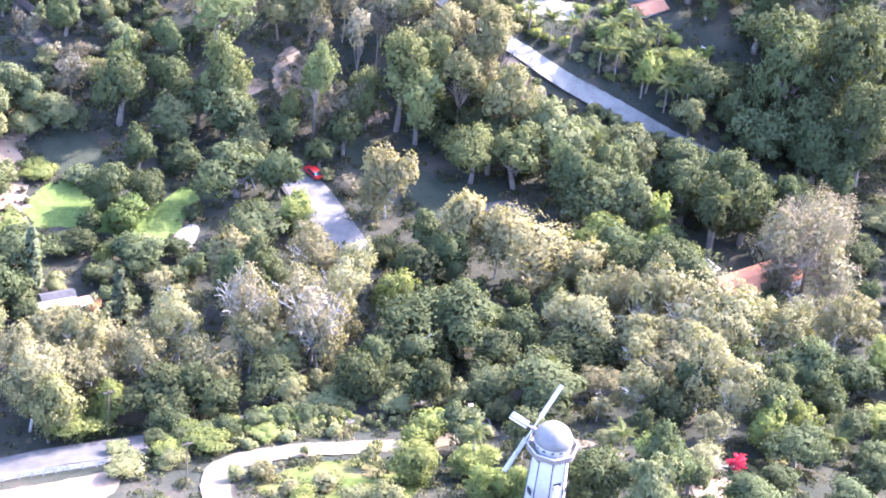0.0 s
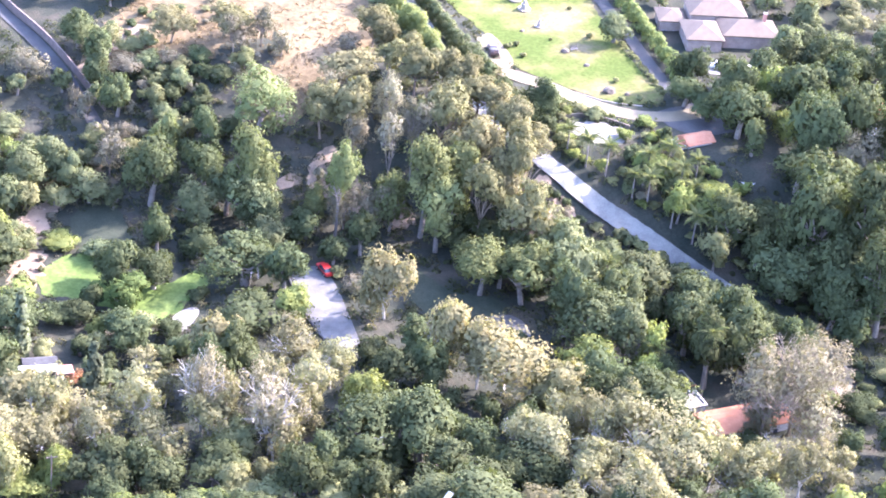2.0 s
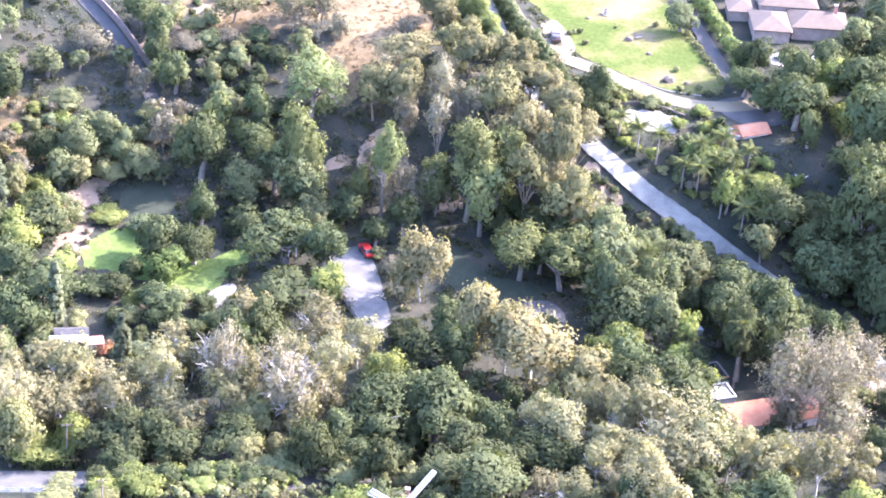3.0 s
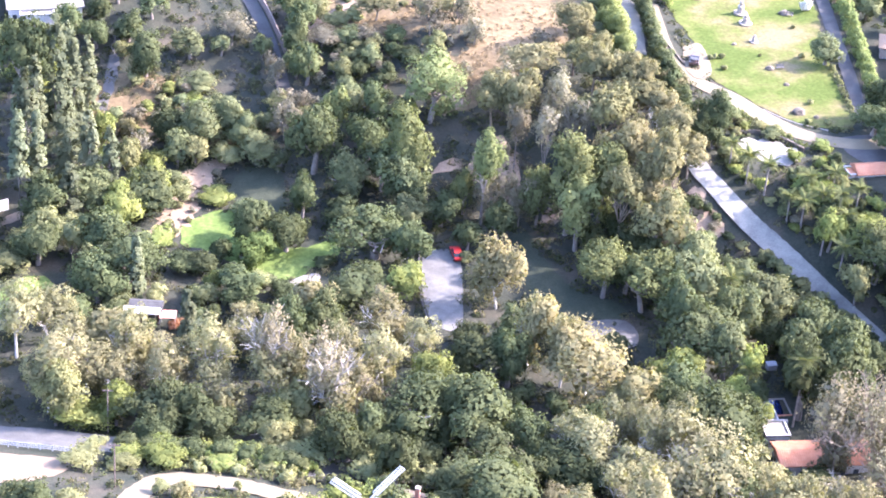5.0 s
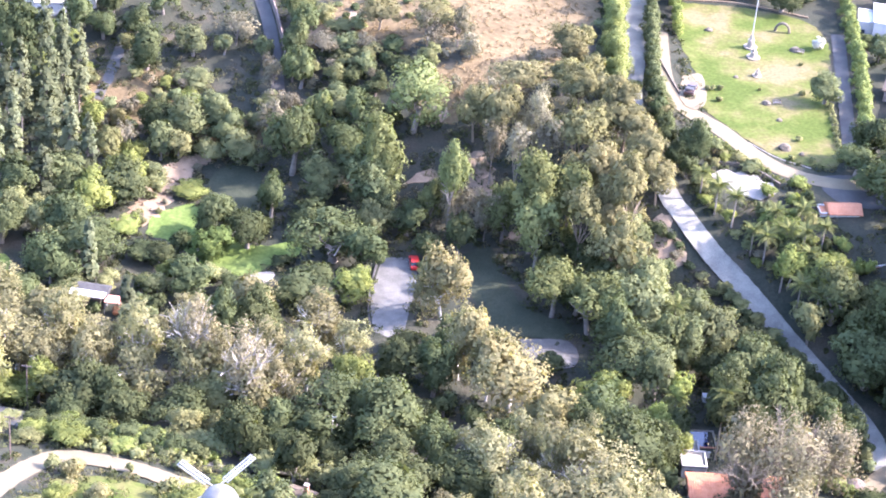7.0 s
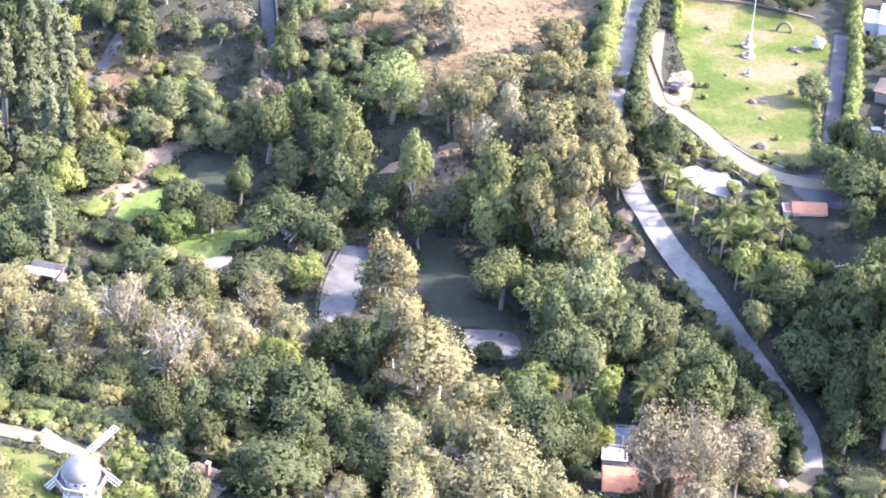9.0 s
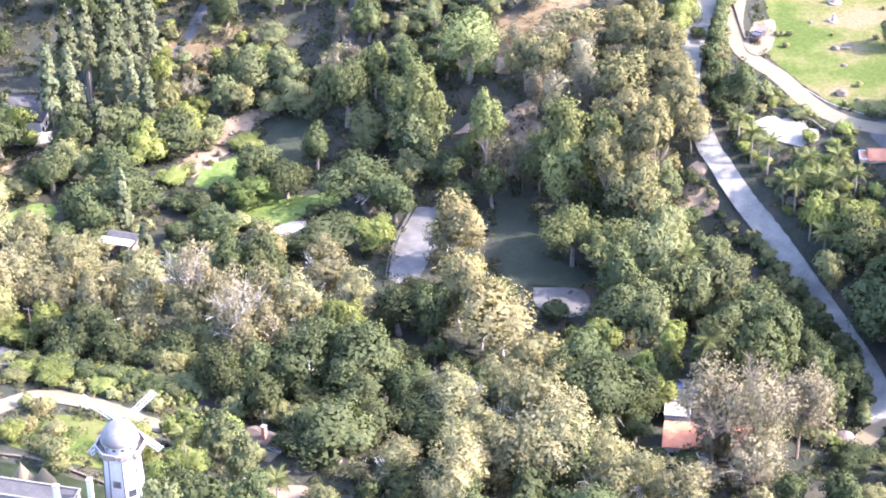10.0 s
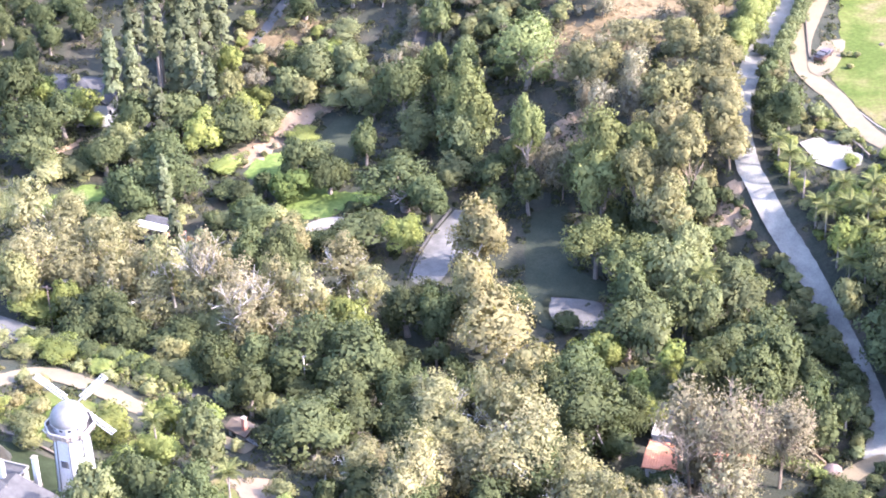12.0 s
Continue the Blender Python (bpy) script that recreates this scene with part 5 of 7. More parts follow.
PALM_A = [(32.6, -96.3, 10.5, 2.8, 2.6), (-5.1, -91.2, 18.8, 2.2, 2.5), (-23.9, -79.7, 15.4, 2.0, 2.6), (51.0, -33.1, 13.0, 2.4, 2.6), (43.1, -27.0, 6.1, 2.4, 3.1), (42.5, -3.4, 9.5, 2.2, 2.0), (43.2, -1.8, 9.3, 2.3, 2.1), (69.4, 6.4, 10.1, 2.1, 2.0), (66.0, 9.0, 10.0, 2.5, 2.0), (73.0, 11.0, 12.8, 2.2, 2.0), (62.9, 13.2, 12.0, 2.1, 2.0), (67.5, 15.0, 13.2, 2.2, 2.0), (59.4, 18.4, 14.0, 2.4, 2.0), (66.5, 19.5, 15.3, 2.3, 2.0), (63.0, 20.0, 14.8, 2.2, 2.0), (70.0, 20.0, 16.3, 2.0, 2.0), (57.0, 20.6, 13.6, 2.0, 2.0), (61.0, 24.0, 16.3, 2.1, 2.0)]
PALM_B = [(66.0, 25.0, 16.7, 2.4, 2.0), (53.2, 26.5, 16.9, 2.1, 2.0), (49.8, 29.0, 17.3, 2.5, 2.0), (46.8, 32.5, 18.0, 2.1, 2.0)]
PALMS = PALM_A + PALM_B
BARE_A = [(62.0, -54.0, 6.6, 6.0, 6.4), (54.6, -49.8, 13.6, 6.8, 8.4), (61.5, -48.2, 14.0, 7.4, 8.6), (54.8, -48.0, 4.5, 3.6, 4.4), (67.5, -44.0, 11.2, 6.4, 7.6)]
BARES = BARE_A
PLANTED = []
for kind, rows in (("oak", OAKS), ("pine", PINES), ("olive", OLIVES), ("euc", EUCS), ("dry", DRYS), ("cedar", CEDARS), ("gold", GOLDS), ("syc", SYCS),
                   ("ghost", GHOSTS), ("bare", BARES), ("lime", LIMES), ("shrub", SHRUBS), ("round", ROUNDS)):
    for i, row in enumerate(rows):
        PLANTED.append(plant(kind, *row, i))


# ---- roads, lawns and bare ground ----
DRIVE = [(32.4, 142.2), (32.9, 117), (33, 88.9), (32.6, 68.1), (35.2, 47.4), (40.4, 33.2), (44.7, 27.4), (48.9, 22.3), (53.9, 17.0), (58.7, 11.4), (63.1, 5.6), (67.7, -0.6), (72.2, -7.4), (76.2, -15.2), (79.1, -23), (80.2, -32)]
strip("driveway", DRIVE, (5.1, 3.7), DRIVEWAY, 0.07, rough_edge=0.08)
tagged(bpy.data.objects["driveway"], "long pale asphalt driveway running down between trees", "driveway", kind="structure")
GRAVEL_WAY = [(37.9, 100.7), (38.4, 90.4), (39.4, 78.5), (43.3, 67.9), (51.1, 59.6), (58.2, 49.8), (65.2, 43.9), (74.1, 41.5), (84.4, 43)]
tagged(strip("gravel_path", GRAVEL_WAY, 4.2, GRAVEL, 0.1, rough_edge=0.08), "sunlit pale gravel path curving round the lawn", "path", kind="structure")
BIG_LAWN = [(41.2, 117.8), (54.8, 118.5), (70.8, 114.1), (75.6, 102.2), (74.4, 83), (74.4, 62.2), (74.5, 49.2), (68.4, 47.7), (61, 51.6), (52.7, 61.5), (47.1, 70.4), (46.2, 83.6), (42.7, 98.5)]
tagged(patch("lawn", BIG_LAWN, LAWN, 0.06), "large mown lawn with dry tan patches", "lawn", kind="structure")
tagged(patch("pavement", [(43.3, 81.5), (47.4, 83), (48.3, 71.1), (45.6, 67), (42.8, 71.1)], GRAVEL, 0.24, 1.0, 0.1), "bleached parking pad beside the path", "pavement", kind="structure")
tagged(patch("bed", [(39.9, 94.1), (42.1, 93.3), (43, 83), (43, 74.4), (41.5, 76.3), (40.6, 84.4)], SOIL, 0.12, 1.0, 0.1), "brown mulched planting bed", "flower bed", kind="structure")
PATIO = [(48.8, 40.2), (51.6, 43.6), (53.8, 41.9), (55.2, 43.4), (56.6, 41.2), (58.0, 42.2), (59.2, 39.4), (61.2, 39.2), (61.6, 35.2), (58.6, 32.6), (53.6, 34.2)]
tagged(patch("terrace", PATIO, CONCRETE, 0.25, 0.8, 0.0, None, False), "white paved terrace with a zigzag edge", "terrace", kind="structure")
tagged(patch("yard", [(69, 43.6), (83.7, 45.9), (85.9, 34.1), (74.1, 34.1)], SHADED_ASPHALT, 0.09, 1.2, 0.2), "grey paved yard in shade", "yard", kind="structure")
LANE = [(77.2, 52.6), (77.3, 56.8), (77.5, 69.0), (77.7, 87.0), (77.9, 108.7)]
tagged(strip("lane", LANE, 3.0, SHADED_ASPHALT, 0.08, rough_edge=0.1), "shaded grey lane between the lawn and a tall hedge", "lane", kind="structure")
# Outline follows the lawn's sunlit part; the shaded rest is left as dark ground.
LIT_TURF_RING = [(-60.4, 28.2), (-55.6, 33.4), (-50.4, 34.6), (-46.2, 29.1), (-42.5, 23.0), (-36.8, 20.9), (-29.9, 23.8), (-29.2, 18.9), (-32.7, 15.4), (-36.8, 10.8), (-44.2, 8.9), (-48.4, 14.6), (-55.5, 20.6), (-59.6, 21.5)]
tagged(patch("grass_lawn", LIT_TURF_RING, TURF, 0.05), "sunlit part of the green lawn in the canyon floor", "lawn", kind="structure")
SMALL_TURF = [(-97.8, -5.2), (-89.6, 8.3), (-83, 7.7), (-85.9, -3)]
tagged(patch("grass_patch", SMALL_TURF, TURF, 0.05), "small green lawn among trees", "lawn", kind="structure")
BANK = [(-66.2, 26.5), (-63.4, 38.4), (-61.5, 47.4), (-55.4, 52.5), (-49.8, 57.7), (-48.8, 55.3), (-55, 45.5), (-57.4, 35.2), (-61, 24.8)]
tagged(patch("bare_bank", BANK, EARTH, 0.05, 1.0, 1.0), "pale crumbling earth bank beside the lawn", "bank", kind="structure")
HILL = [(-43.7, 85.2), (-38.5, 97.8), (-29.6, 106.7), (-11.9, 124.4), (17.8, 133.3), (24.4, 112.6), (23, 91.9), (19.6, 80), (12.6, 68.9), (4.4, 63), (-3.7, 57.8), (-11.9, 63), (-8.9, 74.1), (-20.7, 82.2), (-32.6, 84.4)]
tagged(patch("dry_grass", HILL, DRYGRASS, 0.05, 1.5, 0.9), "sun-bleached dry grass on the hilltop", "dry grass", kind="structure")
tagged(strip("hill_track", [(-42.4, 87.8), (-37.9, 90.0), (-32.9, 92.9), (-27.2, 98.8)], (1.8, 3.0), EARTH, 0.1, rough_edge=0.4), "pale dirt track up the hill", "track", kind="structure")
UPPER_ROAD = [(-60.7, 136.3), (-53.9, 114.1), (-48.9, 99.3), (-44.7, 84.4), (-41.2, 69.6), (-39.6, 63.5)]
tagged(strip("upper_road", UPPER_ROAD, 2.8, SHADED_ASPHALT, 0.08), "narrow grey road beside a wall", "road", kind="structure")
COURT = [(-13.0, 19.6), (-9.4, 20.2), (-6.0, 20.0), (-5.6, 10.1), (-5.9, 1.4), (-6.2, -6.5), (-8.4, -7.8), (-11.8, -6.0), (-13.2, 1.4), (-13.6, 10.0)]
tagged(patch("courtyard", COURT, DAPPLED_PAVING, 0.07, 1.0, 0.0, None, False), "grey paved courtyard dappled with sun", "courtyard", kind="structure")
tagged(patch("parking", [(15.1, -3.9), (24.3, -3.3), (26.1, -9.8), (21.6, -12.7), (16.6, -9.2)], ASPHALT, 0.07, 1.0, 0.1), "grey paved turning place under trees", "pavement", kind="structure")
CANYON_ROAD = [(-121.5, -39.3), (-97.8, -41.8), (-86.7, -42.1), (-77, -43.3), (-67.4, -46.5), (-56.3, -49.6), (-35.6, -51.9), (-14.8, -50.4)]
tagged(strip("canyon_road", CANYON_ROAD, 6.8, ASPHALT, 0.07, rough_edge=0.12), "grey road through the canyon in tree shade", "road", kind="structure")
tagged(patch("sand_yard", [(-97.8, -48.9), (-81.2, -52.4), (-72.6, -53.9), (-73.5, -58.7), (-81.2, -63), (-97.8, -62.2)], SAND, 0.08, 1.2, 0.2), "bare orange sand yard", "yard", kind="structure")
WHITE_WAY = [(-65.2, -83), (-62.2, -70.4), (-57.2, -61.3), (-45.9, -62.5), (-39.4, -64), (-32, -65.2), (-22.2, -67.4), (-13.3, -68.9)]
tagged(strip("pale_drive", WHITE_WAY, (4.8, 3.4), GRAVEL, 0.12, rough_edge=0.2), "sun-bleached gravel drive among shrubs", "driveway", kind="structure")
tagged(patch("garden_lawn", [(-56.3, -68.1), (-44.4, -67.4), (-32.6, -69.6), (-29.6, -77), (-38.5, -84.4), (-53.3, -81.5)], LAWN, 0.06), "yellowing garden lawn beside the windmill", "lawn", kind="structure")
tagged(patch("ivy_ground", [(-56.3, -88.9), (-41.5, -88.9), (-28.9, -91.1), (-28.1, -102.2), (-38.5, -104.4), (-59.3, -103.7)], SHADE_GREEN, 0.06), "dark green patch beside the windmill, shade put into its colour", "ground cover", kind="structure")
tagged(patch("sunny_terrace", [(3.9, -98.1), (8, -96.1), (11.3, -98.4), (12.7, -102.2), (7.7, -105.2), (3, -102.8)], SAND, 0.12, 0.8, 0.1), "pale sunlit terrace edged with flowers", "terrace", kind="structure")
tagged(patch("yellow_bank", [(15.7, -94.7), (24.4, -94.2), (24.9, -97.2), (17, -98.4)], LAWN, 0.1, 0.8, 0.2), "yellow-green sunlit bank", "bank", kind="structure")
tagged(strip("gate_path", [(82.2, -31.4), (79.6, -33.6), (77.2, -38), (75.6, -43), (75.2, -47.5)], (3.6, 2.8), GRAVEL, 0.14, rough_edge=0.15), "pale gravel path below the end of the driveway", "path", kind="structure")
tagged(patch("sandy_patch", [(-12.2, -80.4), (-6.2, -77.6), (-1.6, -80.4), (-0.4, -86.6), (-4.2, -92.4), (-7.4, -90.6), (-6.4, -85.6)], SAND, 0.08, 0.8, 0.2), "tan bare earth among shrubs", "ground", kind="structure")
tagged(patch("orchard_lawn", [(-13.6, -82.2), (-12.2, -80.6), (-6.6, -85.8), (-7.6, -90.8), (-10.8, -90.2)], LAWN, 0.06, 0.8, 0.2), "sunny yellow-green grass below the garden house", "lawn", kind="structure")
tagged(patch("scrub_slope", [(-86.6, 71.9), (-82.5, 76.0), (-76.2, 78.5), (-64.8, 76.5), (-56.2, 68.8), (-42.9, 60.9), (-45.6, 55.1), (-54.3, 55.7), (-66.4, 56.9), (-77.6, 56.9)], DRYGRASS, 0.05, 1.2, 1.0), "tan dry slope with scattered scrub", "slope", kind="structure")
tagged(patch("burnt_ground", [(-15.1, 80.0), (-11.2, 84.7), (-3.8, 84.7), (-0.5, 78.4), (-4.6, 73.1), (-11.1, 74.0)], SOIL, 0.12, 1.0, 0.8), "dark littered ground under bare trees", "ground", kind="structure")
tagged(strip("scrub_track", [(-79.9, 67.0), (-78.8, 74.3), (-78.3, 82.3), (-78.0, 90.3)], (2.2, 2.6), ASPHALT, 0.1, rough_edge=0.3), "narrow grey track climbing through scrub", "track", kind="structure")
tagged(strip("garden_path", [(-102.2, 17.8), (-96.3, 26.7), (-88.9, 34.1), (-80, 45.9), (-74.1, 54.8)], 2.4, EARTH, 0.1, rough_edge=0.3), "pale earth path through the upper garden", "path", kind="structure")

# Both patches are grass lying in shade; their dark colour paints that shade.
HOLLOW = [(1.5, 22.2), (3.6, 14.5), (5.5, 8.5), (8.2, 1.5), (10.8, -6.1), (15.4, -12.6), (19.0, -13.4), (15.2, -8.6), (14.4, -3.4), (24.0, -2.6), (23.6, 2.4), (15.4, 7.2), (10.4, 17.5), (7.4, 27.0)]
tagged(patch("hollow_ground", HOLLOW, SHADE_GRASS, 0.06, 1.2, 0.3), "grass of the hollow with its shade put into the colour", "ground cover", kind="structure")
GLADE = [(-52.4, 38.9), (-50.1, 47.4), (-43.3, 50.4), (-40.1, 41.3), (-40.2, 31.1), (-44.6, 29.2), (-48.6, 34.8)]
tagged(patch("glade_ground", GLADE, SHADE_GRASS, 0.06, 1.2, 0.3), "shaded end of the canyon lawn, shade put into the colour", "ground cover", kind="structure")

SLOPES = (
    [(-11.8, 59.4), (-10.6, 62.2), (-6, 62.6), (-4.2, 59.6), (-8.6, 57.4)],
    [(-3.2, 46.8), (1.2, 51.4), (5.6, 48.2), (7, 42.4), (6.6, 34), (2, 38.4), (-2.8, 41.2)],
    [(33, 20.6), (37.7, 21.6), (36.6, 25.4), (40.2, 28.6), (42.6, 24.4), (45.8, 20.4), (42.2, 18.4), (35, 18)],
    [(9.6, 29.6), (12.4, 34), (15, 33.6), (14.6, 29.6)],
    [(-11.4, 42.8), (-9.4, 46), (-5, 46.4), (-5.8, 43.4)],
)
for ring in SLOPES:
    tagged(patch("bare_slope", ring, EARTH, 0.08, 1.0, 0.7), "pinkish bare earth slope littered with twigs", "slope", kind="structure")
tagged(patch("cream_paving", [(-39.4, 6.2), (-38, 9.4), (-34.2, 11.8), (-32.6, 10.6), (-34.4, 7.2), (-37.4, 4.4)], CONCRETE, 0.12, 0.8, 0.1), "cream paved corner beside the green lawn", "pavement", kind="structure")


def inside(x, y, ring):
    hit = False
    for (x0, y0), (x1, y1) in zip(ring, ring[1:] + ring[:1]):
        if (y0 > y) != (y1 > y) and x < (x1 - x0) * (y - y0) / (y1 - y0) + x0:
            hit = not hit
    return hit


def near_way(x, y, way, d):
    for (x0, y0), (x1, y1) in zip(way, way[1:]):
        t = max(0, min(1, ((x - x0) * (x1 - x0) + (y - y0) * (y1 - y0)) / ((x1 - x0) ** 2 + (y1 - y0) ** 2)))
        if math.hypot(x0 + t * (x1 - x0) - x, y0 + t * (y1 - y0) - y) < d:
            return True
    return False


OPEN = [HOLLOW, GLADE, BIG_LAWN, PATIO, LIT_TURF_RING, HILL, COURT, BANK, SMALL_TURF]


def is_open(x, y):
    return (any(inside(x, y, r) for r in OPEN) or near_way(x, y, DRIVE, 3.4) or near_way(x, y, GRAVEL_WAY, 2.7) or near_way(x, y, WHITE_WAY, 2.8)
            or near_way(x, y, UPPER_ROAD, 3.2) or near_way(x, y, LANE, 2.6) or near_way(x, y, CANYON_ROAD, 3.6)
            or (-97.8 < x < -72.6 and -63.7 < y < -37) or (40 < x < 68.1 and -50.4 < y < -23.7) or (-69.6 < x < -56.3 and -11.9 < y < 1.5) or (-59.3 < x < -11.9 and -133.3 < y < -88.9)
            or (74 < x < 82 and 46 < y < 133) or (84 < x < 110 and 58 < y < 93) or (80 < x < 100 and 107 < y < 124) or (69 < x < 80 and 28 < y < 46)
            or (80 < x < 86 and 17 < y < 23) or (14.8 < x < 25.9 and -12.6 < y < -3) or (-71.1 < x < -29.6 and -48.9 < y < -40))


# ---- undergrowth: uncountable low brush between the trees ----
def brush(name, label, n, mat, lo, hi, seed, area, leaves, leaf):
    rnd = np.random.RandomState(seed)
    pts, nrm = [], []
    made = 0
    while made < n:
        x, y = rnd.uniform(area[0], area[1]), rnd.uniform(area[2], area[3])
        made += 1
        if is_open(x, y):
            continue
        r = rnd.uniform(lo, hi)
        d = rnd.normal(0, 1, (leaves, 3))
        d /= np.linalg.norm(d, axis=1)[:, None]
        d[:, 2] = np.abs(d[:, 2])
        q = d * r * rnd.uniform(0.75, 1.1, (leaves, 1)) * np.array([1, 1, 0.8])
        pts.append(q + np.array([x, y, on_land(x, y, -0.05)]))
        nrm.append(d)
    ob = new(name, leaf_mesh(name, blades(np.concatenate(pts), np.concatenate(nrm), leaf, rnd), mat))
    return tagged(ob, label, "undergrowth", kind="stuff")


brush("undergrowth", "brown and olive brush covering the canyon floor", 3600, LEAF["under"], 0.5, 1.5, 11, (-121.5, 115.6, -124.4, 91.9), 46, 0.26)
brush("green_undergrowth", "dark green ivy and low bushes between the trees", 5200, LEAF["oak"], 0.6, 1.8, 12, (-130, 120, -124.4, 110), 40, 0.34)

def tufts(name, label, n, mat, ring, seed):
    """Blades of dry grass in small tufts over a ring of ground."""
    rnd = np.random.RandomState(seed)
    xs, ys = [q[0] for q in ring], [q[1] for q in ring]
    pts, nrm = [], []
    while len(pts) < n:
        x, y = rnd.uniform(min(xs), max(xs)), rnd.uniform(min(ys), max(ys))
        if not inside(x, y, ring) or noise.noise(Vector((x * 0.09, y * 0.09, seed))) < rnd.uniform(-0.5, 0.3):
            continue
        d = rnd.normal(0, 1, (26, 3))
        d[:, 2] = np.abs(d[:, 2])
        d /= np.linalg.norm(d, axis=1)[:, None]
        pts.append(d * rnd.uniform(0.2, 0.55) + np.array([x, y, on_land(x, y)]))
        nrm.append(d * 0.5 + np.array([0.2, 0, 0.6]))
    ob = new(name, leaf_mesh(name, blades(np.concatenate(pts), np.concatenate(nrm), 0.2, rnd), mat))
    return tagged(ob, label, "dry grass", kind="stuff")


tufts("straw_tufts", "tufts of bleached straw on the hilltop", 1100, LEAF["straw"], HILL, 21)
brush("dry_tufts", "tan dry grass tufts on the slopes", 1500, LEAF["dry"], 0.3, 0.8, 13, (-66.7, 44.4, 29.6, 106.7), 30, 0.2)


# ---- hedges and palms ----
def hedge(name, label, way, wide, tall, kind, seed, lumpy=0.35):
    """A grown-out row of shrubs: leaves on many clumps stacked unevenly along a way."""
    rnd = np.random.RandomState(seed)
    pts = strip_points([(x, y, 0) for x, y in way], 0.8)
    P, N = [], []
    for i, p in enumerate(pts):
        k = 1 + lumpy * noise.noise(Vector((p.x * 0.45, p.y * 0.45, seed)))
        h = tall * (1 + 0.6 * lumpy * noise.noise(Vector((p.x * 0.3, p.y * 0.3, seed + 9))))
        d = (pts[min(i + 1, len(pts) - 1)] - pts[max(i - 1, 0)]).normalized()
        side, g = np.array([-d.y, d.x, 0]), on_land(p.x, p.y)
        for _ in range(int(2 + tall * 0.9)):
            f = rnd.uniform(0.1, 1.0)
            r = min(wide, tall) * rnd.uniform(0.16, 0.34)
            n = int(15 * r * r / 0.09) + 8
            c = np.array([p.x, p.y, g + f * h - 0.4 * r]) + side * rnd.uniform(-0.5, 0.5) * wide * k * (1 - 0.55 * f) + np.array([d.x, d.y, 0]) * rnd.uniform(-0.6, 0.6)
            q = rnd.normal(0, 1, (n, 3))
            q /= np.linalg.norm(q, axis=1)[:, None]
            q[:, 2] = np.abs(q[:, 2]) * np.where(rnd.rand(n) < 0.75, 1, -1)
            P.append(c + q * r * rnd.uniform(0.75, 1.2, (n, 1)))
            N.append(q + np.array([0, 0, 0.3]))
    ob = new(name, leaf_mesh(name, blades(np.concatenate(P), np.concatenate(N), 0.24, rnd), LEAF[kind]))
    return tagged(ob, label, "hedge")


hedge("tall_hedge", "tall bright green hedge along the driveway", [(27.6, 133.3), (27.9, 112.6), (28.4, 88.9), (29, 66.7)], 4.4, 6.0, "hedge", 1, 1.3)
hedge("tall_hedge", "tall green hedge between driveway and path", [(36.4, 136.3), (36.1, 112.6), (36.4, 91.9), (37.3, 71.1), (40, 59.3)], 2.8, 4.6, "olive", 2, 1.3)
hedge("tall_hedge", "bright green hedge closing the lawn", [(41.5, 136.3), (41.3, 118.5), (42.4, 100.7)], 2.1, 4.1, "lime", 3)
hedge("tall_hedge", "bright clipped hedge beside a shaded lane", [(79.1, 142.2), (80.3, 118.5), (81.3, 91.9), (81.2, 74.1), (80.6, 62.2), (80.6, 56.3)], 2.6, 4.2, "hedge", 4, 1.0)
hedge("low_hedge", "low grey-green shrubs edging the lawn", [(74.4, 74.1), (74.8, 62.2), (75, 50.4)], 1.4, 1.3, "shrub", 5)
hedge("low_hedge", "clipped green hedge below the gravel path", [(49.2, 54.1), (55.4, 46.8), (62.8, 40), (68.7, 38.8)], 2.2, 1.5, "hedge", 6)
hedge("dark_hedge", "dark green hedge below the white house", [(83.0, 103.4), (92.5, 104.0), (105.5, 106.4)], 3.0, 3.0, "oak", 7)
hedge("garden_hedge", "sunny yellow-green hedge beside the windmill", [(-26.7, -86.8), (-21.6, -89.8), (-17.8, -93.6)], 5.0, 4.7, "lime", 8)
hedge("vine_hedge", "leafy vine hedge below the cottage gate", [(63.7, -37.8), (69.6, -38.5), (74.1, -40.7)], 2.4, 2.4, "hedge", 9)
hedge("bank_shrubs", "sunlit shrubs banked along the canyon road", [(-66.5, -52.6), (-60, -54.2), (-53.3, -55.4), (-38.5, -56.9), (-23.7, -57.8)], 6.2, 1.7, "shrub", 10, 0.7)
hedge("bank_shrubs", "yellow-green shrubs crowning the bank", [(-53.3, -52.7), (-43, -53.9), (-32.6, -54.2)], 4.4, 2.2, "lime", 11, 0.7)


def palm(i, x, y, zc, r, hz):
    g = on_land(x, y, -0.05)
    t = empty("palm_tree", x, y, g, i * 77)
    h = max(zc - g, 1.5)
    bm = bmesh.new()
    bend = Vector((0.15, 0.05, 0))
    for k in range(6):
        a, b = k / 6, (k + 1) / 6
        bm_tube(bm, Vector((0, 0, a * h)) + bend * a * a, Vector((0, 0, b * h)) + bend * b * b, 0.2 - 0.07 * a, 0.2 - 0.07 * b, 8)
    part("trunk", bm, BARK, t)
    for k in range(18):
        f = new("frond", FROND)
        f.parent = t
        lift = (0.95, 0.45, -0.1)[k % 3] + 0.1 * math.sin(i + k)
        f.matrix_local = Matrix.Translation(Vector((0, 0, h)) + bend) @ Matrix.Rotation(k * 2.399, 4, "Z") @ Matrix.Rotation(-lift, 4, "Y") @ Matrix.Scale(max(r, 1.3) * 0.98, 4)
    return tagged(t, "queen palm with arching yellow-green fronds", "palm", "palms by the driveway")


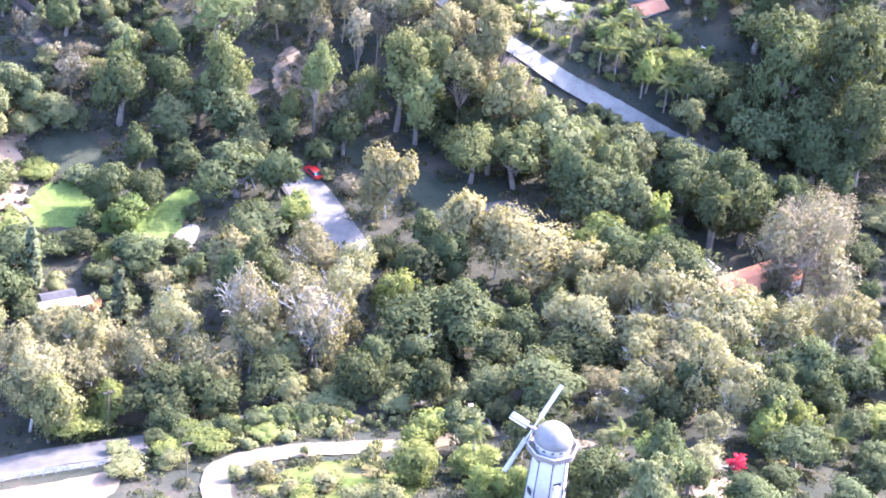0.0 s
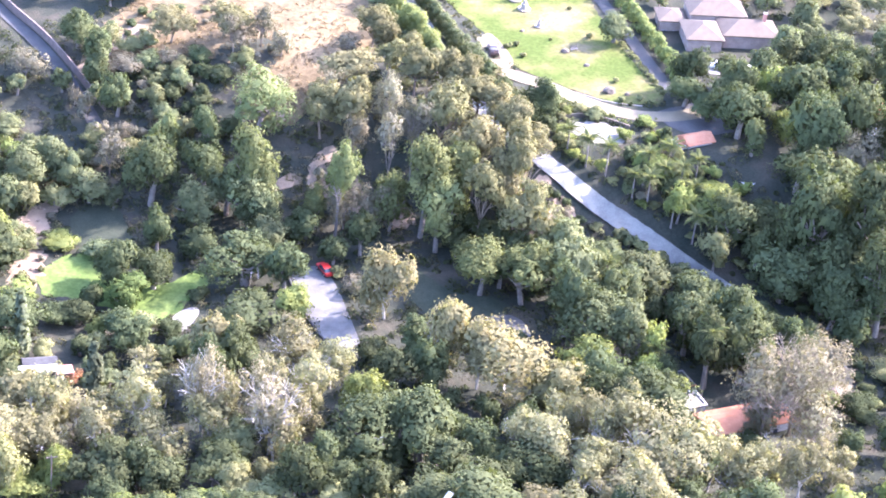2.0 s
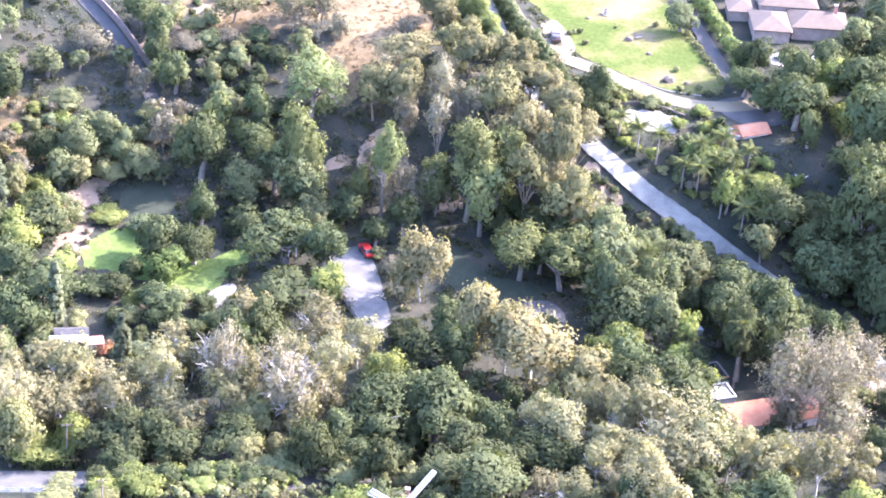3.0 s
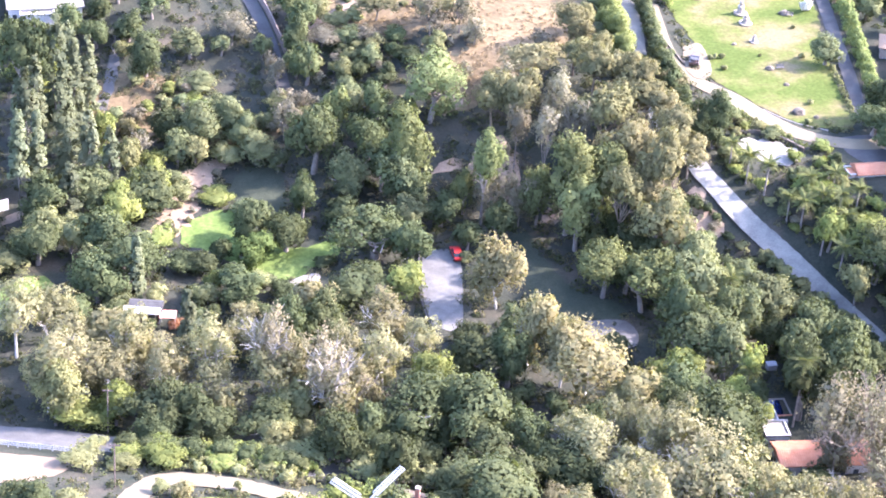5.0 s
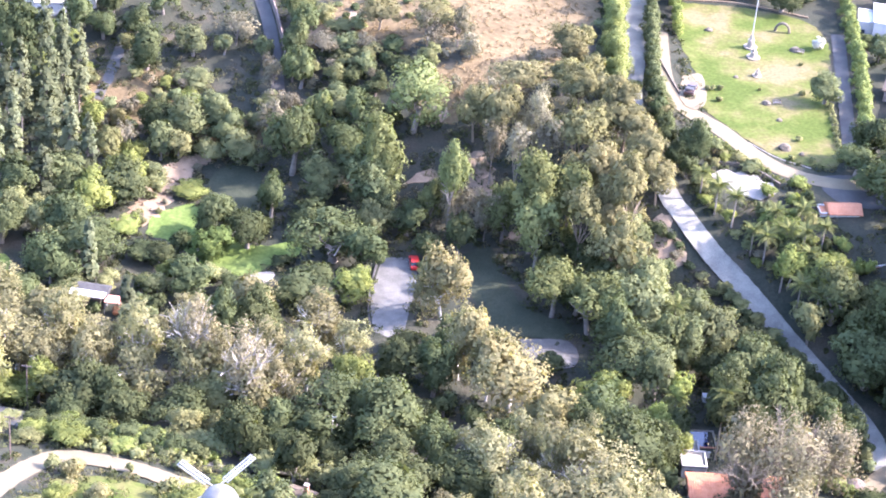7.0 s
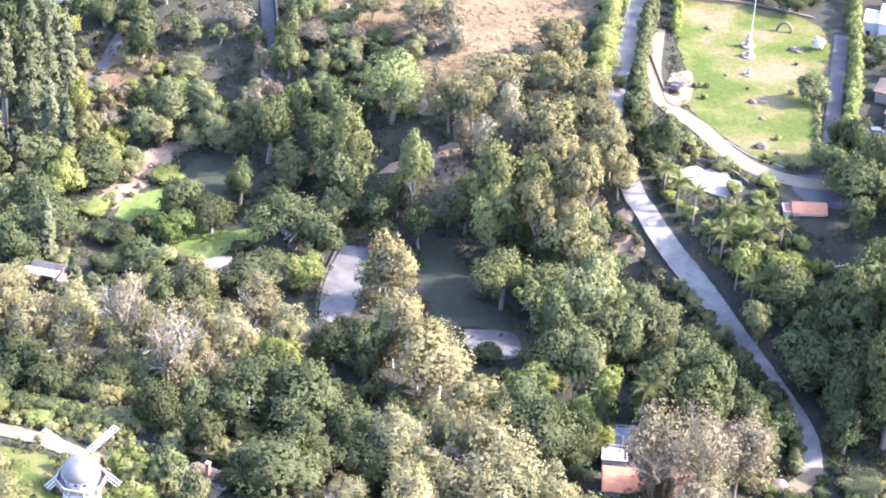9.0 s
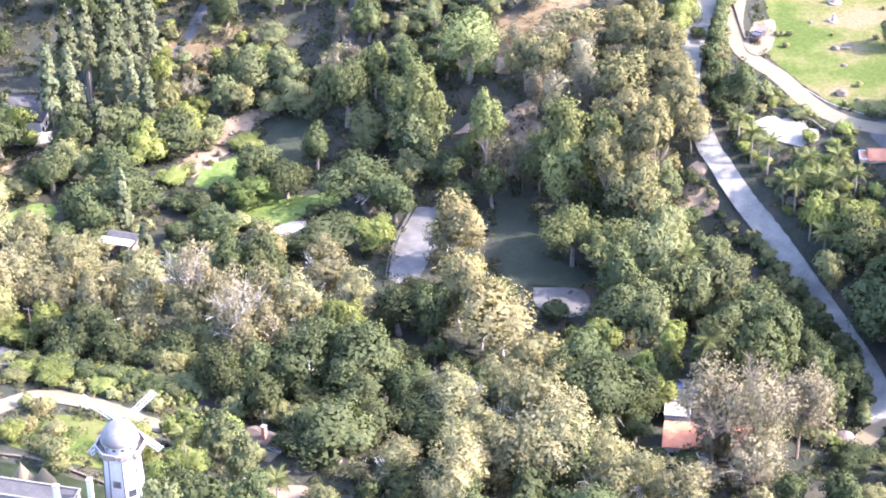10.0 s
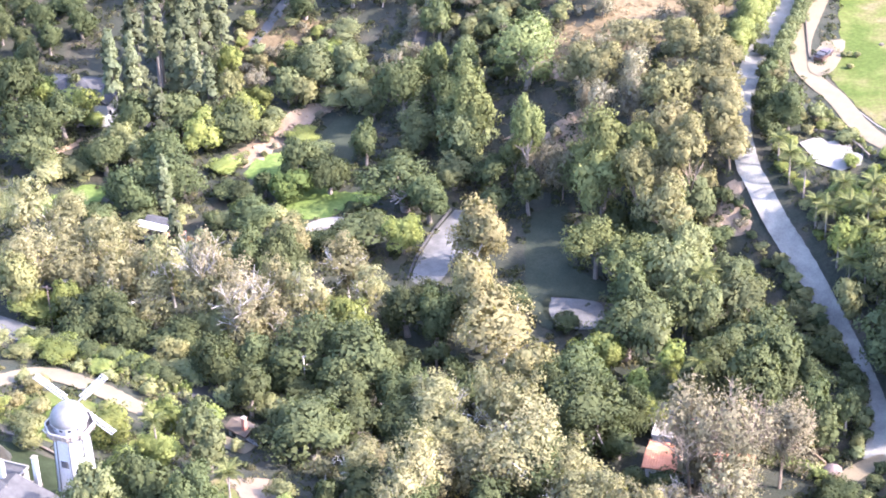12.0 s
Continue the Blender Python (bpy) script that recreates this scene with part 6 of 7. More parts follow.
def frond_mesh():
    """A unit-long arching frond with leaflets on both sides of its rib."""
    rnd = np.random.RandomState(4)
    q = []
    for k in range(15):
        s = (k + 1) / 15
        c = np.array([s, 0, 0.28 * s - 0.75 * s * s])
        for side in (-1, 1):
            tip = c + np.array([0.12, side * (0.34 * math.sin(min(1, s + 0.18) * 2.6)), -0.12 - 0.08 * rnd.rand()])
            w = np.array([0.035, 0, 0.0])
            q += [c - w, c + w, tip + w * 0.3, tip - w * 0.3]
    return leaf_mesh("frond", np.array(q), LEAF["palm"], 4)


FROND = frond_mesh()
for i, row in enumerate(PALMS):
    palm(i, *row)

# ---- buildings ----
def window(name, parent, x, y, z, w, h, face):
    """A framed pane proud of a wall; face: the wall's outward direction, one of x, -x, y, -y."""
    f = part(name, bm_box(bmesh.new(), -w / 2, w / 2, -0.05, 0.05, 0, h, 0.02), WHITE, parent)
    f.matrix_local = pose(x, y, z, 0, 0, {"y": 180, "-y": 0, "x": 90, "-x": -90}[face])
    part("pane", bm_box(bmesh.new(), -w / 2 + 0.09, w / 2 - 0.09, -0.075, 0.0, 0.09, h - 0.09), GLASS, f)
    return f


def hip_roof(bm, x0, x1, y0, y1, z, h, over=0.5, gable=False, thick=0.18):
    """A hipped or gabled roof over a rectangle, with its ridge along the longer side."""
    x0, x1, y0, y1 = x0 - over, x1 + over, y0 - over, y1 + over
    lx, ly = x1 - x0, y1 - y0
    ins = 0.0 if gable else min(lx, ly) / 2
    if lx >= ly:
        a, b = (x0 + ins, (y0 + y1) / 2), (x1 - ins, (y0 + y1) / 2)
        order = lambda c, r: [(c[0], c[1], r[1], r[0]), (c[1], c[2], r[1]), (c[2], c[3], r[0], r[1]), (c[3], c[0], r[0])]
    else:
        a, b = ((x0 + x1) / 2, y0 + ins), ((x0 + x1) / 2, y1 - ins)
        order = lambda c, r: [(c[0], c[1], r[0]), (c[1], c[2], r[1], r[0]), (c[2], c[3], r[1]), (c[3], c[0], r[0], r[1])]
    top = [bm.verts.new(v) for v in ((x0, y0, z), (x1, y0, z), (x1, y1, z), (x0, y1, z))]
    rid = [bm.verts.new((*a, z + h)), bm.verts.new((*b, z + h))]
    low = [bm.verts.new(v.co - Vector((0, 0, thick))) for v in top]
    for f in order(top, rid):
        bm.faces.new(f)
    for i in range(4):
        bm.faces.new((low[i], low[(i + 1) % 4], top[(i + 1) % 4], top[i]))
    bm.faces.new(low[::-1])
    return bm


def tile_rows(roof, x0, x1, y0, y1, z, h, over, mat):
    """Rounded courses running down a roof whose ridge lies along x."""
    x0, x1, y0, y1 = x0 - over, x1 + over, y0 - over, y1 + over
    ym, n = (y0 + y1) / 2, int((x1 - x0) / 0.42)
    for side, ye in ((0, y0), (1, y1)):
        bm = bmesh.new()
        bm_tube(bm, (0, ye, z + 0.02), (0, ym, z + h + 0.02), 0.065, 0.065, 6)
        me = bpy.data.meshes.new("tile_course")
        bm.to_mesh(me)
        bm.free()
        me.materials.append(mat)
        for i in range(n):
            o = new("tile_course", me)
            o.parent = roof
            o.location.x = x0 + (i + 0.5) * (x1 - x0) / n


def lathe(name, profile, mat, parent, sides=20, label=""):
    bm = bmesh.new()
    rings = [[bm.verts.new((r * math.cos(k * math.tau / sides), r * math.sin(k * math.tau / sides), z)) for k in range(sides)] for r, z in profile]
    for i in range(len(rings) - 1):
        for k in range(sides):
            bm.faces.new((rings[i][k], rings[i][(k + 1) % sides], rings[i + 1][(k + 1) % sides], rings[i + 1][k]))
    bm.faces.new(rings[0][::-1])
    bm.faces.new(rings[-1])
    return part(name, bm, mat, parent, label)


def house(name, label, x, y, turn, blocks, wall_mat, roof_mat, z=None, chimney=None, tiles=False):
    """blocks: (x0, x1, y0, y1, wall height, roof height, gabled); a window every 2.4 m on each long wall."""
    g = on_land(x, y, -0.1) if z is None else z
    t = empty(name, x, y, g, turn)
    for x0, x1, y0, y1, wh, rh, gable in blocks:
        w = part("wall", bm_box(bmesh.new(), x0, x1, y0, y1, -0.8, wh), wall_mat, t)
        if rh > 0:
            r = part("roof", hip_roof(bmesh.new(), x0, x1, y0, y1, wh + 0.15, rh, 0.5, gable), roof_mat, t)
            if tiles and x1 - x0 >= y1 - y0 and gable:
                tile_rows(r, x0, x1, y0, y1, wh + 0.15, rh, 0.5, roof_mat)
        else:
            bm = bm_box(bmesh.new(), x0 - 0.15, x1 + 0.15, y0 - 0.15, y1 + 0.15, wh, wh + 0.18, 0.03)
            r = part("roof", bm, roof_mat, t)
            for d in ((x0 - 0.15, x1 + 0.15, y0 - 0.15, y0 + 0.1), (x0 - 0.15, x1 + 0.15, y1 - 0.1, y1 + 0.15), (x0 - 0.15, x0 + 0.1, y0 + 0.1, y1 - 0.1), (x1 - 0.1, x1 + 0.15, y0 + 0.1, y1 - 0.1)):
                part("parapet", bm_box(bmesh.new(), *d, wh + 0.18, wh + 0.5, 0.02), wall_mat, r)
        for s in range(int((x1 - x0) / 2.4)):
            px = x0 + 1.2 + s * 2.4
            window("window", t, px, y0, 0.9, 1.1, 1.2, "-y")
        for s in range(int((y1 - y0) / 2.6)):
            py = y0 + 1.3 + s * 2.6
            window("window", t, x1, py, 0.9, 1.1, 1.2, "x")
            window("window", t, x0, py, 0.9, 1.1, 1.2, "-x")
    for cx, cy, ch in chimney or ():
        c = box("chimney", (cx - 0.35, cx + 0.35, cy - 0.35, cy + 0.35, 0.5, ch), BRICK if roof_mat is SHINGLE else STUCCO, t, 0.03)
        box("chimney_cap", (cx - 0.45, cx + 0.45, cy - 0.45, cy + 0.45, ch, ch + 0.15), CONCRETE, c, 0.03)
    return tagged(t, label, "house")


house("orange_roofed_house", "low white house with an orange clay tile roof", 54.2, -44.7, 6, [(-8.0, 8.3, -2.4, 3.7, 3.2, 0.9, True)], STUCCO, CLAY, -1.9, tiles=True)
house("white_wing", "flat-roofed white stucco wing with a parapet", 47.0, -36.6, 6, [(-2.2, 1.9, -2.6, 1.6, 2.6, 0, False), (-2.9, 1.2, 1.65, 5.2, 2.1, 0, False)], STUCCO, CONCRETE, -1.8)
house("cottage", "small dark cottage with a grey roof and white porch", -64.6, -5.4, -3, [(-2.6, 2.6, 0.2, 3.0, 4.0, 1.0, True), (-2.8, 2.0, -1.2, 0.1, 3.5, 0, False)], BROWN, SLATE, -5.6)
porch = bpy.data.objects["cottage"]
box("porch_roof", (-3.9, 2.9, -1.9, 0.2, 4.62, 4.72), WHITE, porch, 0.02, "white painted porch roof")
house("gatehouse", "small cream gatehouse with orange tiled roof", 74.4, 31.1, 10, [(-2.9, 2.9, -1.8, 1.8, 2.9, 1.2, True), (-4.8, -2.95, -1.5, 1.5, 2.5, 0, False)], STUCCO, CLAY, 11.3, tiles=True)
house("pavilion", "sunlit white pavilion with low tiled roof", 82.4, 19.6, 25, [(-2.9, 2.6, -1.6, 1.2, 2.3, 0, False), (-1.6, 2.6, 1.25, 3.6, 2.6, 0.9, True)], STUCCO, CLAY, 8.3)
house("villa", "large villa with overlapping brown shingle hip roofs", 98.6, 71.8, -12,
      [(-9.8, -2.1, -5.3, 3.6, 5.0, 2.0, False), (-1.2, 11, -3, 4.7, 5.2, 2.2, False), (-7.4, 5, 5, 12.4, 6, 2.4, False), (-14.2, -8.3, 4.4, 10.4, 4.4, 1.5, False)], ADOBE, SHINGLE, 12.1, [(8.3, 1.2, 8.9)])
house("white_house", "flat-roofed white house beyond a hedge", 92.6, 113.6, -4, [(-6.8, 7.4, -5, 5, 4.4, 0, False), (-10.1, -6.85, -3.6, 2.7, 3.6, 0, False), (7.45, 13.6, -4.2, 3.6, 3.9, 0, False)], STUCCO, WHITE, 13)
house("neighbour_house", "house with a pinkish tiled roof among trees", 115.0, 32.6, 20, [(-6.2, 6.2, -4.7, 4.7, 4.1, 2.4, False)], STUCCO, CLAY, 13)
house("upper_house", "white house with a grey hipped roof in tree shade", -104.0, 36.5, 8, [(-9, 2.6, -1, 6.2, 4.4, 1.5, False), (2.65, 6.2, -3.4, 2.4, 4.0, 1.3, True)], STUCCO, SLATE, -5.4)
house("hillside_house", "wide pale-roofed house at the top of the garden", -95.1, 98.9, 11, [(-7.9, 7.9, -4, 4, 3.4, 1.2, False), (-5.5, 1.6, -6.2, -4.05, 2.7, 0, False)], STUCCO, CONCRETE, 4.5)
house("slate_house", "pale house with grey slate roofs and chimneys beside the windmill", -40.0, -112.0, 0,
      [(4, 17.4, -12.5, 2, 9.2, 2.6, True), (6, 10.4, -2.2, 1.0, 10.9, 1.2, True), (-6, 10.6, 2.1, 5.6, 10.4, 0, False), (10.7, 13.2, 2.1, 4.6, 8.6, 0, False)], CONCRETE, SLATE, 14.0, [(12.9, 4.3, 14.0), (8.9, 1.7, 14.2)])
for tx, ty, th in ((-36.4, -103.2, 22.2), (-39.6, -103.6, 22.6)):
    turret = empty("garden_turret", tx, ty, on_land(tx, ty, -0.1))
    tb = th - on_land(tx, ty)
    lathe("wall", ((1.45, 0), (1.4, tb), (1.2, tb)), STUCCO, turret, 12)
    lathe("roof", ((1.75, tb), (1.7, tb + 0.15), (0.9, tb + 1.5), (0.12, tb + 2.9), (0.02, tb + 3.3)), GRAVEL, turret, 12, "tan conical roof")
    tagged(turret, "slim round turret with a tan conical roof", "turret")
house("garden_house", "small white garden house with a brick chimney", -17.2, -64.0, -18, [(-1.9, 1.9, -1.3, 1.3, 2.3, 0.8, True), (1.9, 4.6, -1.2, 0.6, 1.3, 0, False)], STUCCO, SHINGLE, 2.1, [(1.2, -0.6, 5.2)])


def windmill():
    ax, ay, k0 = -24.6, -101.3, 1.5
    g = on_land(ax, ay, -0.2)
    t = empty("windmill", ax, ay, g)
    t.scale = (k0, k0, k0)
    top = (27.4 - g) / k0 + 1.37

    def octagon(bm, r0, r1, z0, z1, n=8, cap=True):
        ring = []
        for r, z in ((r0, z0), (r1, z1)):
            ring.append([bm.verts.new((r * math.cos((k + 0.5) * math.tau / n), r * math.sin((k + 0.5) * math.tau / n), z)) for k in range(n)])
        for k in range(n):
            bm.faces.new((ring[0][k], ring[0][(k + 1) % n], ring[1][(k + 1) % n], ring[1][k]))
        if cap:
            bm.faces.new(ring[1])
            bm.faces.new(ring[0][::-1])
        return bm

    tower = part("tower", octagon(bmesh.new(), 2.2, 1.75, 0, top), WHITE, t, "white boarded octagonal tower")
    for k in range(8):
        a = (k + 0.5) * math.tau / 8
        part("corner_board", bm_tube(bmesh.new(), (2.21 * math.cos(a), 2.21 * math.sin(a), 0), (1.76 * math.cos(a), 1.76 * math.sin(a), top), 0.06, 0.06, 5), SLATE, tower)
    for k, zf in ((6, 0.34), (5, 0.34), (7, 0.62), (0, 0.5), (4, 0.6), (6, 0.72)):
        a = k * math.tau / 8
        r = (2.2 + (1.75 - 2.2) * zf) * math.cos(math.pi / 8)
        f = part("window", bm_box(bmesh.new(), -0.5, 0.5, -0.06, 0.06, -0.5, 0.5, 0.02), WHITE, t)
        f.matrix_local = Matrix.Translation((r * math.cos(a), r * math.sin(a), top * zf)) @ Matrix.Rotation(a + math.pi / 2, 4, "Z")
        part("pane", bm_box(bmesh.new(), -0.4, 0.4, -0.085, 0.07, -0.4, 0.4), GLASS, f)
    deck = part("gallery", octagon(bmesh.new(), 2.3, 2.5, top - 0.12, top + 0.06), TIMBER, t, "grey timber gallery")
    for k in range(16):
        a = (k + 0.5) * math.tau / 16
        part("post", bm_tube(bmesh.new(), (2.42 * math.cos(a), 2.42 * math.sin(a), top), (2.42 * math.cos(a), 2.42 * math.sin(a), top + 0.62), 0.05, 0.05, 6), TIMBER, deck)
    for zz in (0.2, 0.4, 0.62):
        for k in range(8):
            a, b = (k + 0.5) * math.tau / 8, (k + 1.5) * math.tau / 8
            bm = bmesh.new()
            bm_tube(bm, (2.42 * math.cos(a), 2.42 * math.sin(a), top + zz), (2.42 * math.cos(b), 2.42 * math.sin(b), top + zz), 0.05, 0.05, 5)
            part("rail", bm, WHITE if zz > 0.5 else TIMBER, deck)
    for k in range(8):
        a, w = k * math.tau / 8, 2.42 * math.sin(math.pi / 8)
        p = part("parapet_board", bm_box(bmesh.new(), -w, w, -0.03, 0.03, 0.08, 0.5), TIMBER, deck)
        p.matrix_local = Matrix.Translation((2.42 * math.cos(math.pi / 8) * math.cos(a), 2.42 * math.cos(math.pi / 8) * math.sin(a), top)) @ Matrix.Rotation(a + math.pi / 2, 4, "Z")
    for k in range(8):
        a = (k + 0.5) * math.tau / 8
        part("brace", bm_tube(bmesh.new(), (1.78 * math.cos(a), 1.78 * math.sin(a), top - 0.7), (2.34 * math.cos(a), 2.34 * math.sin(a), top - 0.1), 0.06, 0.06, 5), TIMBER, deck)
    part("lantern", octagon(bmesh.new(), 1.6, 1.62, top + 0.06, top + 1.1, 12), WHITE, t, "white boarded drum under the cap")
    # cap: a boat-shaped dome
    bm = bmesh.new()
    prof = ((1.78, 0.0), (1.82, 0.1), (1.76, 0.5), (1.52, 1.0), (1.1, 1.42), (0.55, 1.68), (0.02, 1.76))
    rings = []
    for r, z in prof:
        rings.append([bm.verts.new((r * math.cos(k * math.tau / 24), r * math.sin(k * math.tau / 24) * 1.06, top + 1.1 + z)) for k in range(24)])
    for i in range(len(rings) - 1):
        for k in range(24):
            bm.faces.new((rings[i][k], rings[i][(k + 1) % 24], rings[i + 1][(k + 1) % 24], rings[i + 1][k]))
    bm.faces.new(rings[0][::-1])
    bmesh.ops.remove_doubles(bm, verts=bm.verts[:], dist=0.01)
    cap = part("cap", bm, CAP_METAL, t, "pale grey metal domed cap")
    for p in cap.data.polygons:
        p.use_smooth = True
    part("eave", octagon(bmesh.new(), 1.87, 1.87, top + 1.02, top + 1.12, 24), WHITE, cap)
    for k in range(12):
        a = k * math.tau / 12
        f = part("cap_window", bm_box(bmesh.new(), -0.16, 0.16, -0.05, 0.05, -0.2, 0.2, 0.02), GLASS, t)
        f.matrix_local = Matrix.Translation((1.61 * math.cos(a), 1.61 * math.sin(a), top + 0.78)) @ Matrix.Rotation(a + math.pi / 2, 4, "Z")
    # sails on the far side
    nrm = Vector((-0.3, 0.95, 0.0)).normalized()
    hub = nrm * 2.6 + Vector((0, 0, top + 0.83))
    part("windshaft", bm_tube(bmesh.new(), nrm * 1.2 + Vector((0, 0, top + 0.83)), hub + nrm * 0.25, 0.22, 0.22, 8), TIMBER, t)
    flat = Vector((nrm.y, -nrm.x, 0))
    for k in range(4):
        a = radians(45 + 90 * k + 1)
        d = flat * math.cos(a) + Vector((0, 0, 1)) * math.sin(a)
        e = flat * -math.sin(a) + Vector((0, 0, 1)) * math.cos(a)
        s = empty("sail", 0, 0, 0)
        s.parent = t
        s.matrix_local = Matrix(((d.x, e.x, nrm.x, hub.x), (d.y, e.y, nrm.y, hub.y), (d.z, e.z, nrm.z, hub.z), (0, 0, 0, 1)))
        part("stock", bm_box(bmesh.new(), 0, 4.9, -0.055, 0.055, -0.06, 0.06), WHITE, s)
        for off in (-0.34, 0.34):
            part("hemlath", bm_box(bmesh.new(), 1.2, 4.9, off - 0.035, off + 0.035, -0.04, 0.04), WHITE, s)
        bar = bmesh.new()
        bm_box(bar, -0.03, 0.03, -0.34, 0.34, -0.03, 0.03)
        first = part("bar", bar, WHITE, s)
        first.location.x = 1.2
        for j in range(1, 14):
            o = new("bar", first.data)
            o.parent = s
            o.location.x = 1.2 + j * 3.65 / 13
    return tagged(t, "white Dutch windmill with domed cap and lattice sails", "windmill")


windmill()


# ---- vehicles ----
def car(name, label, x, y, turn, paint, pickup=False):
    t = empty(name, x, y, on_land(x, y, 0.12), turn)
    L, W = (5.4, 2.0) if pickup else (4.6, 1.85)
    bm = bm_box(bmesh.new(), -L / 2, L / 2, -W / 2, W / 2, 0.38, 0.95, 0.12)
    body = part("body", bm, paint, t)
    x0, x1 = (-0.4, 1.5) if pickup else (-1.6, 1.1)
    bm = bmesh.new()
    r = bmesh.ops.create_cube(bm, size=1.0)
    for v in r["verts"]:
        hi = v.co.z > 0
        v.co = Vector(((x0 + x1) / 2 + v.co.x * (x1 - x0) * (0.72 if hi else 1.0), v.co.y * W * (0.8 if hi else 0.96), 1.55 if hi else 0.93))
    cab = part("cabin", bm, GLASS, t)
    part("roof", bm_box(bmesh.new(), (x0 + x1) / 2 - (x1 - x0) * 0.37, (x0 + x1) / 2 + (x1 - x0) * 0.37, -W * 0.41, W * 0.41, 1.53, 1.6, 0.03), paint, cab)
    if pickup:
        for d in ((-L / 2, -0.45, -W / 2, -W / 2 + 0.1), (-L / 2, -0.45, W / 2 - 0.1, W / 2), (-L / 2, -L / 2 + 0.1, -W / 2, W / 2)):
            part("bed_side", bm_box(bmesh.new(), *d, 0.93, 1.25, 0.02), paint, body)
        part("rack", bm_box(bmesh.new(), -1.9, -0.5, -0.85, 0.85, 1.5, 1.58, 0.02), RUBBER, t)
        for d in (-1.85, -0.55):
            for e in (-0.82, 0.82):
                part("rack_post", bm_box(bmesh.new(), d - 0.04, d + 0.04, e - 0.04, e + 0.04, 1.2, 1.52), RUBBER, t)
    for wx in (-L * 0.3, L * 0.31):
        for wy in (-W / 2 + 0.05, W / 2 - 0.05):
            w = part("wheel", bm_tube(bmesh.new(), (wx, wy - 0.11, 0.34), (wx, wy + 0.11, 0.34), 0.34, 0.34, 16), RUBBER, t)
            s = 1 if wy > 0 else -1
            part("rim", bm_tube(bmesh.new(), (wx, wy + s * 0.1, 0.34), (wx, wy + s * 0.125, 0.34), 0.2, 0.2, 12), CHROME, w)
    for hy in (-W * 0.36, W * 0.36):
        part("headlight", bm_box(bmesh.new(), L / 2 - 0.06, L / 2 + 0.01, hy - 0.2, hy + 0.2, 0.68, 0.82, 0.02), WHITE, t)
    return tagged(t, label, "car")


car("pickup_truck", "dark brown pickup truck with a rack on a pale pad", 45.0, 74.7, 78, PAINT_BROWN, True)
car("red_car", "bright red car parked in a shady courtyard", -6.6, 17.4, 102, PAINT_RED)
car("parked_car", "white car parked on the villa's forecourt", 97.5, 57.2, 20, PAINT_WHITE)
car("parked_car", "white car parked on the villa's forecourt", 92.2, 59.5, -30, PAINT_WHITE)
car("parked_car", "dark car standing beside the villa", 86.4, 64.0, 10, PAINT_DARK)

# ---- garden things ----
def rock(name, label, x, y, w, h, seed, mat=ROCK):
    bm = bmesh.new()
    bmesh.ops.create_icosphere(bm, subdivisions=3 if w > 0.9 else 2, radius=1.0)
    for v in bm.verts:
        k = 1 + 0.28 * noise.noise(v.co * 1.3 + Vector((seed, 0, 0))) + 0.1 * noise.noise(v.co * 4 + Vector((0, seed, 0)))
        v.co = Vector((v.co.x * w * k, v.co.y * w * 0.75 * k, max(v.co.z * h * k, -0.2)))
    ob = part(name, bm, mat)
    ob.location = (x, y, on_land(x, y, 0.12))
    return tagged(ob, label, "rock", "rocks on the lawn" if mat is ROCK else "rubble on the bank")


for i, (x, y, w, h) in enumerate(((64.1, 53.8, 1.4, 1.2), (67.4, 52, 0.6, 0.6), (61, 72.7, 1, 0.7), (63.4, 65.8, 0.7, 0.5), (68, 98.7, 1.2, 0.9), (49.2, 105.2, 0.9, 0.7), (54.8, 83.6, 0.6, 0.4))):
    rock("boulder", "weathered tan boulder on the lawn", x, y, w, h, i * 3.1)
for i, (x, y, r) in enumerate(((49.8, 77, 0.7), (51.3, 77.3, 0.7), (48.7, 76.7, 0.7), (51, 72.1, 0.7), (67.1, 57.9, 0.7), (68.7, 78.1, 0.7), (69, 91.9, 0.5), (59.7, 78.5, 0.4), (65.2, 49.8, 0.7), (69.3, 49.5, 0.7))):
    PLANTED.append(plant("shrub", x, y, on_land(x, y) + r, r, r * 0.8, i))
PLANTED.append(plant("olive", 73.2, 75.3, on_land(73.2, 75.3) + 3.7, 4.0, 3.4, 3))
PLANTED.append(plant("shrub", 57.8, 45.3, on_land(57.8, 45.3) + 1.1, 1.3, 1.1, 2))


rub = random.Random(31)
n_rub = 0
while n_rub < 46:
    x, y = rub.uniform(-66, -48), rub.uniform(25, 58)
    if inside(x, y, BANK):
        rock("rubble_stone", "pale broken stone on the crumbling bank", x, y, rub.uniform(0.25, 0.8), rub.uniform(0.2, 0.6), x * 1.7, EARTH)
        n_rub += 1
        if n_rub % 3 == 0:
            PLANTED.append(plant("dry" if n_rub % 2 else "shrub", x + 0.8, y - 0.5, on_land(x, y) + 0.7, rub.uniform(0.6, 1.2), 0.6, n_rub))


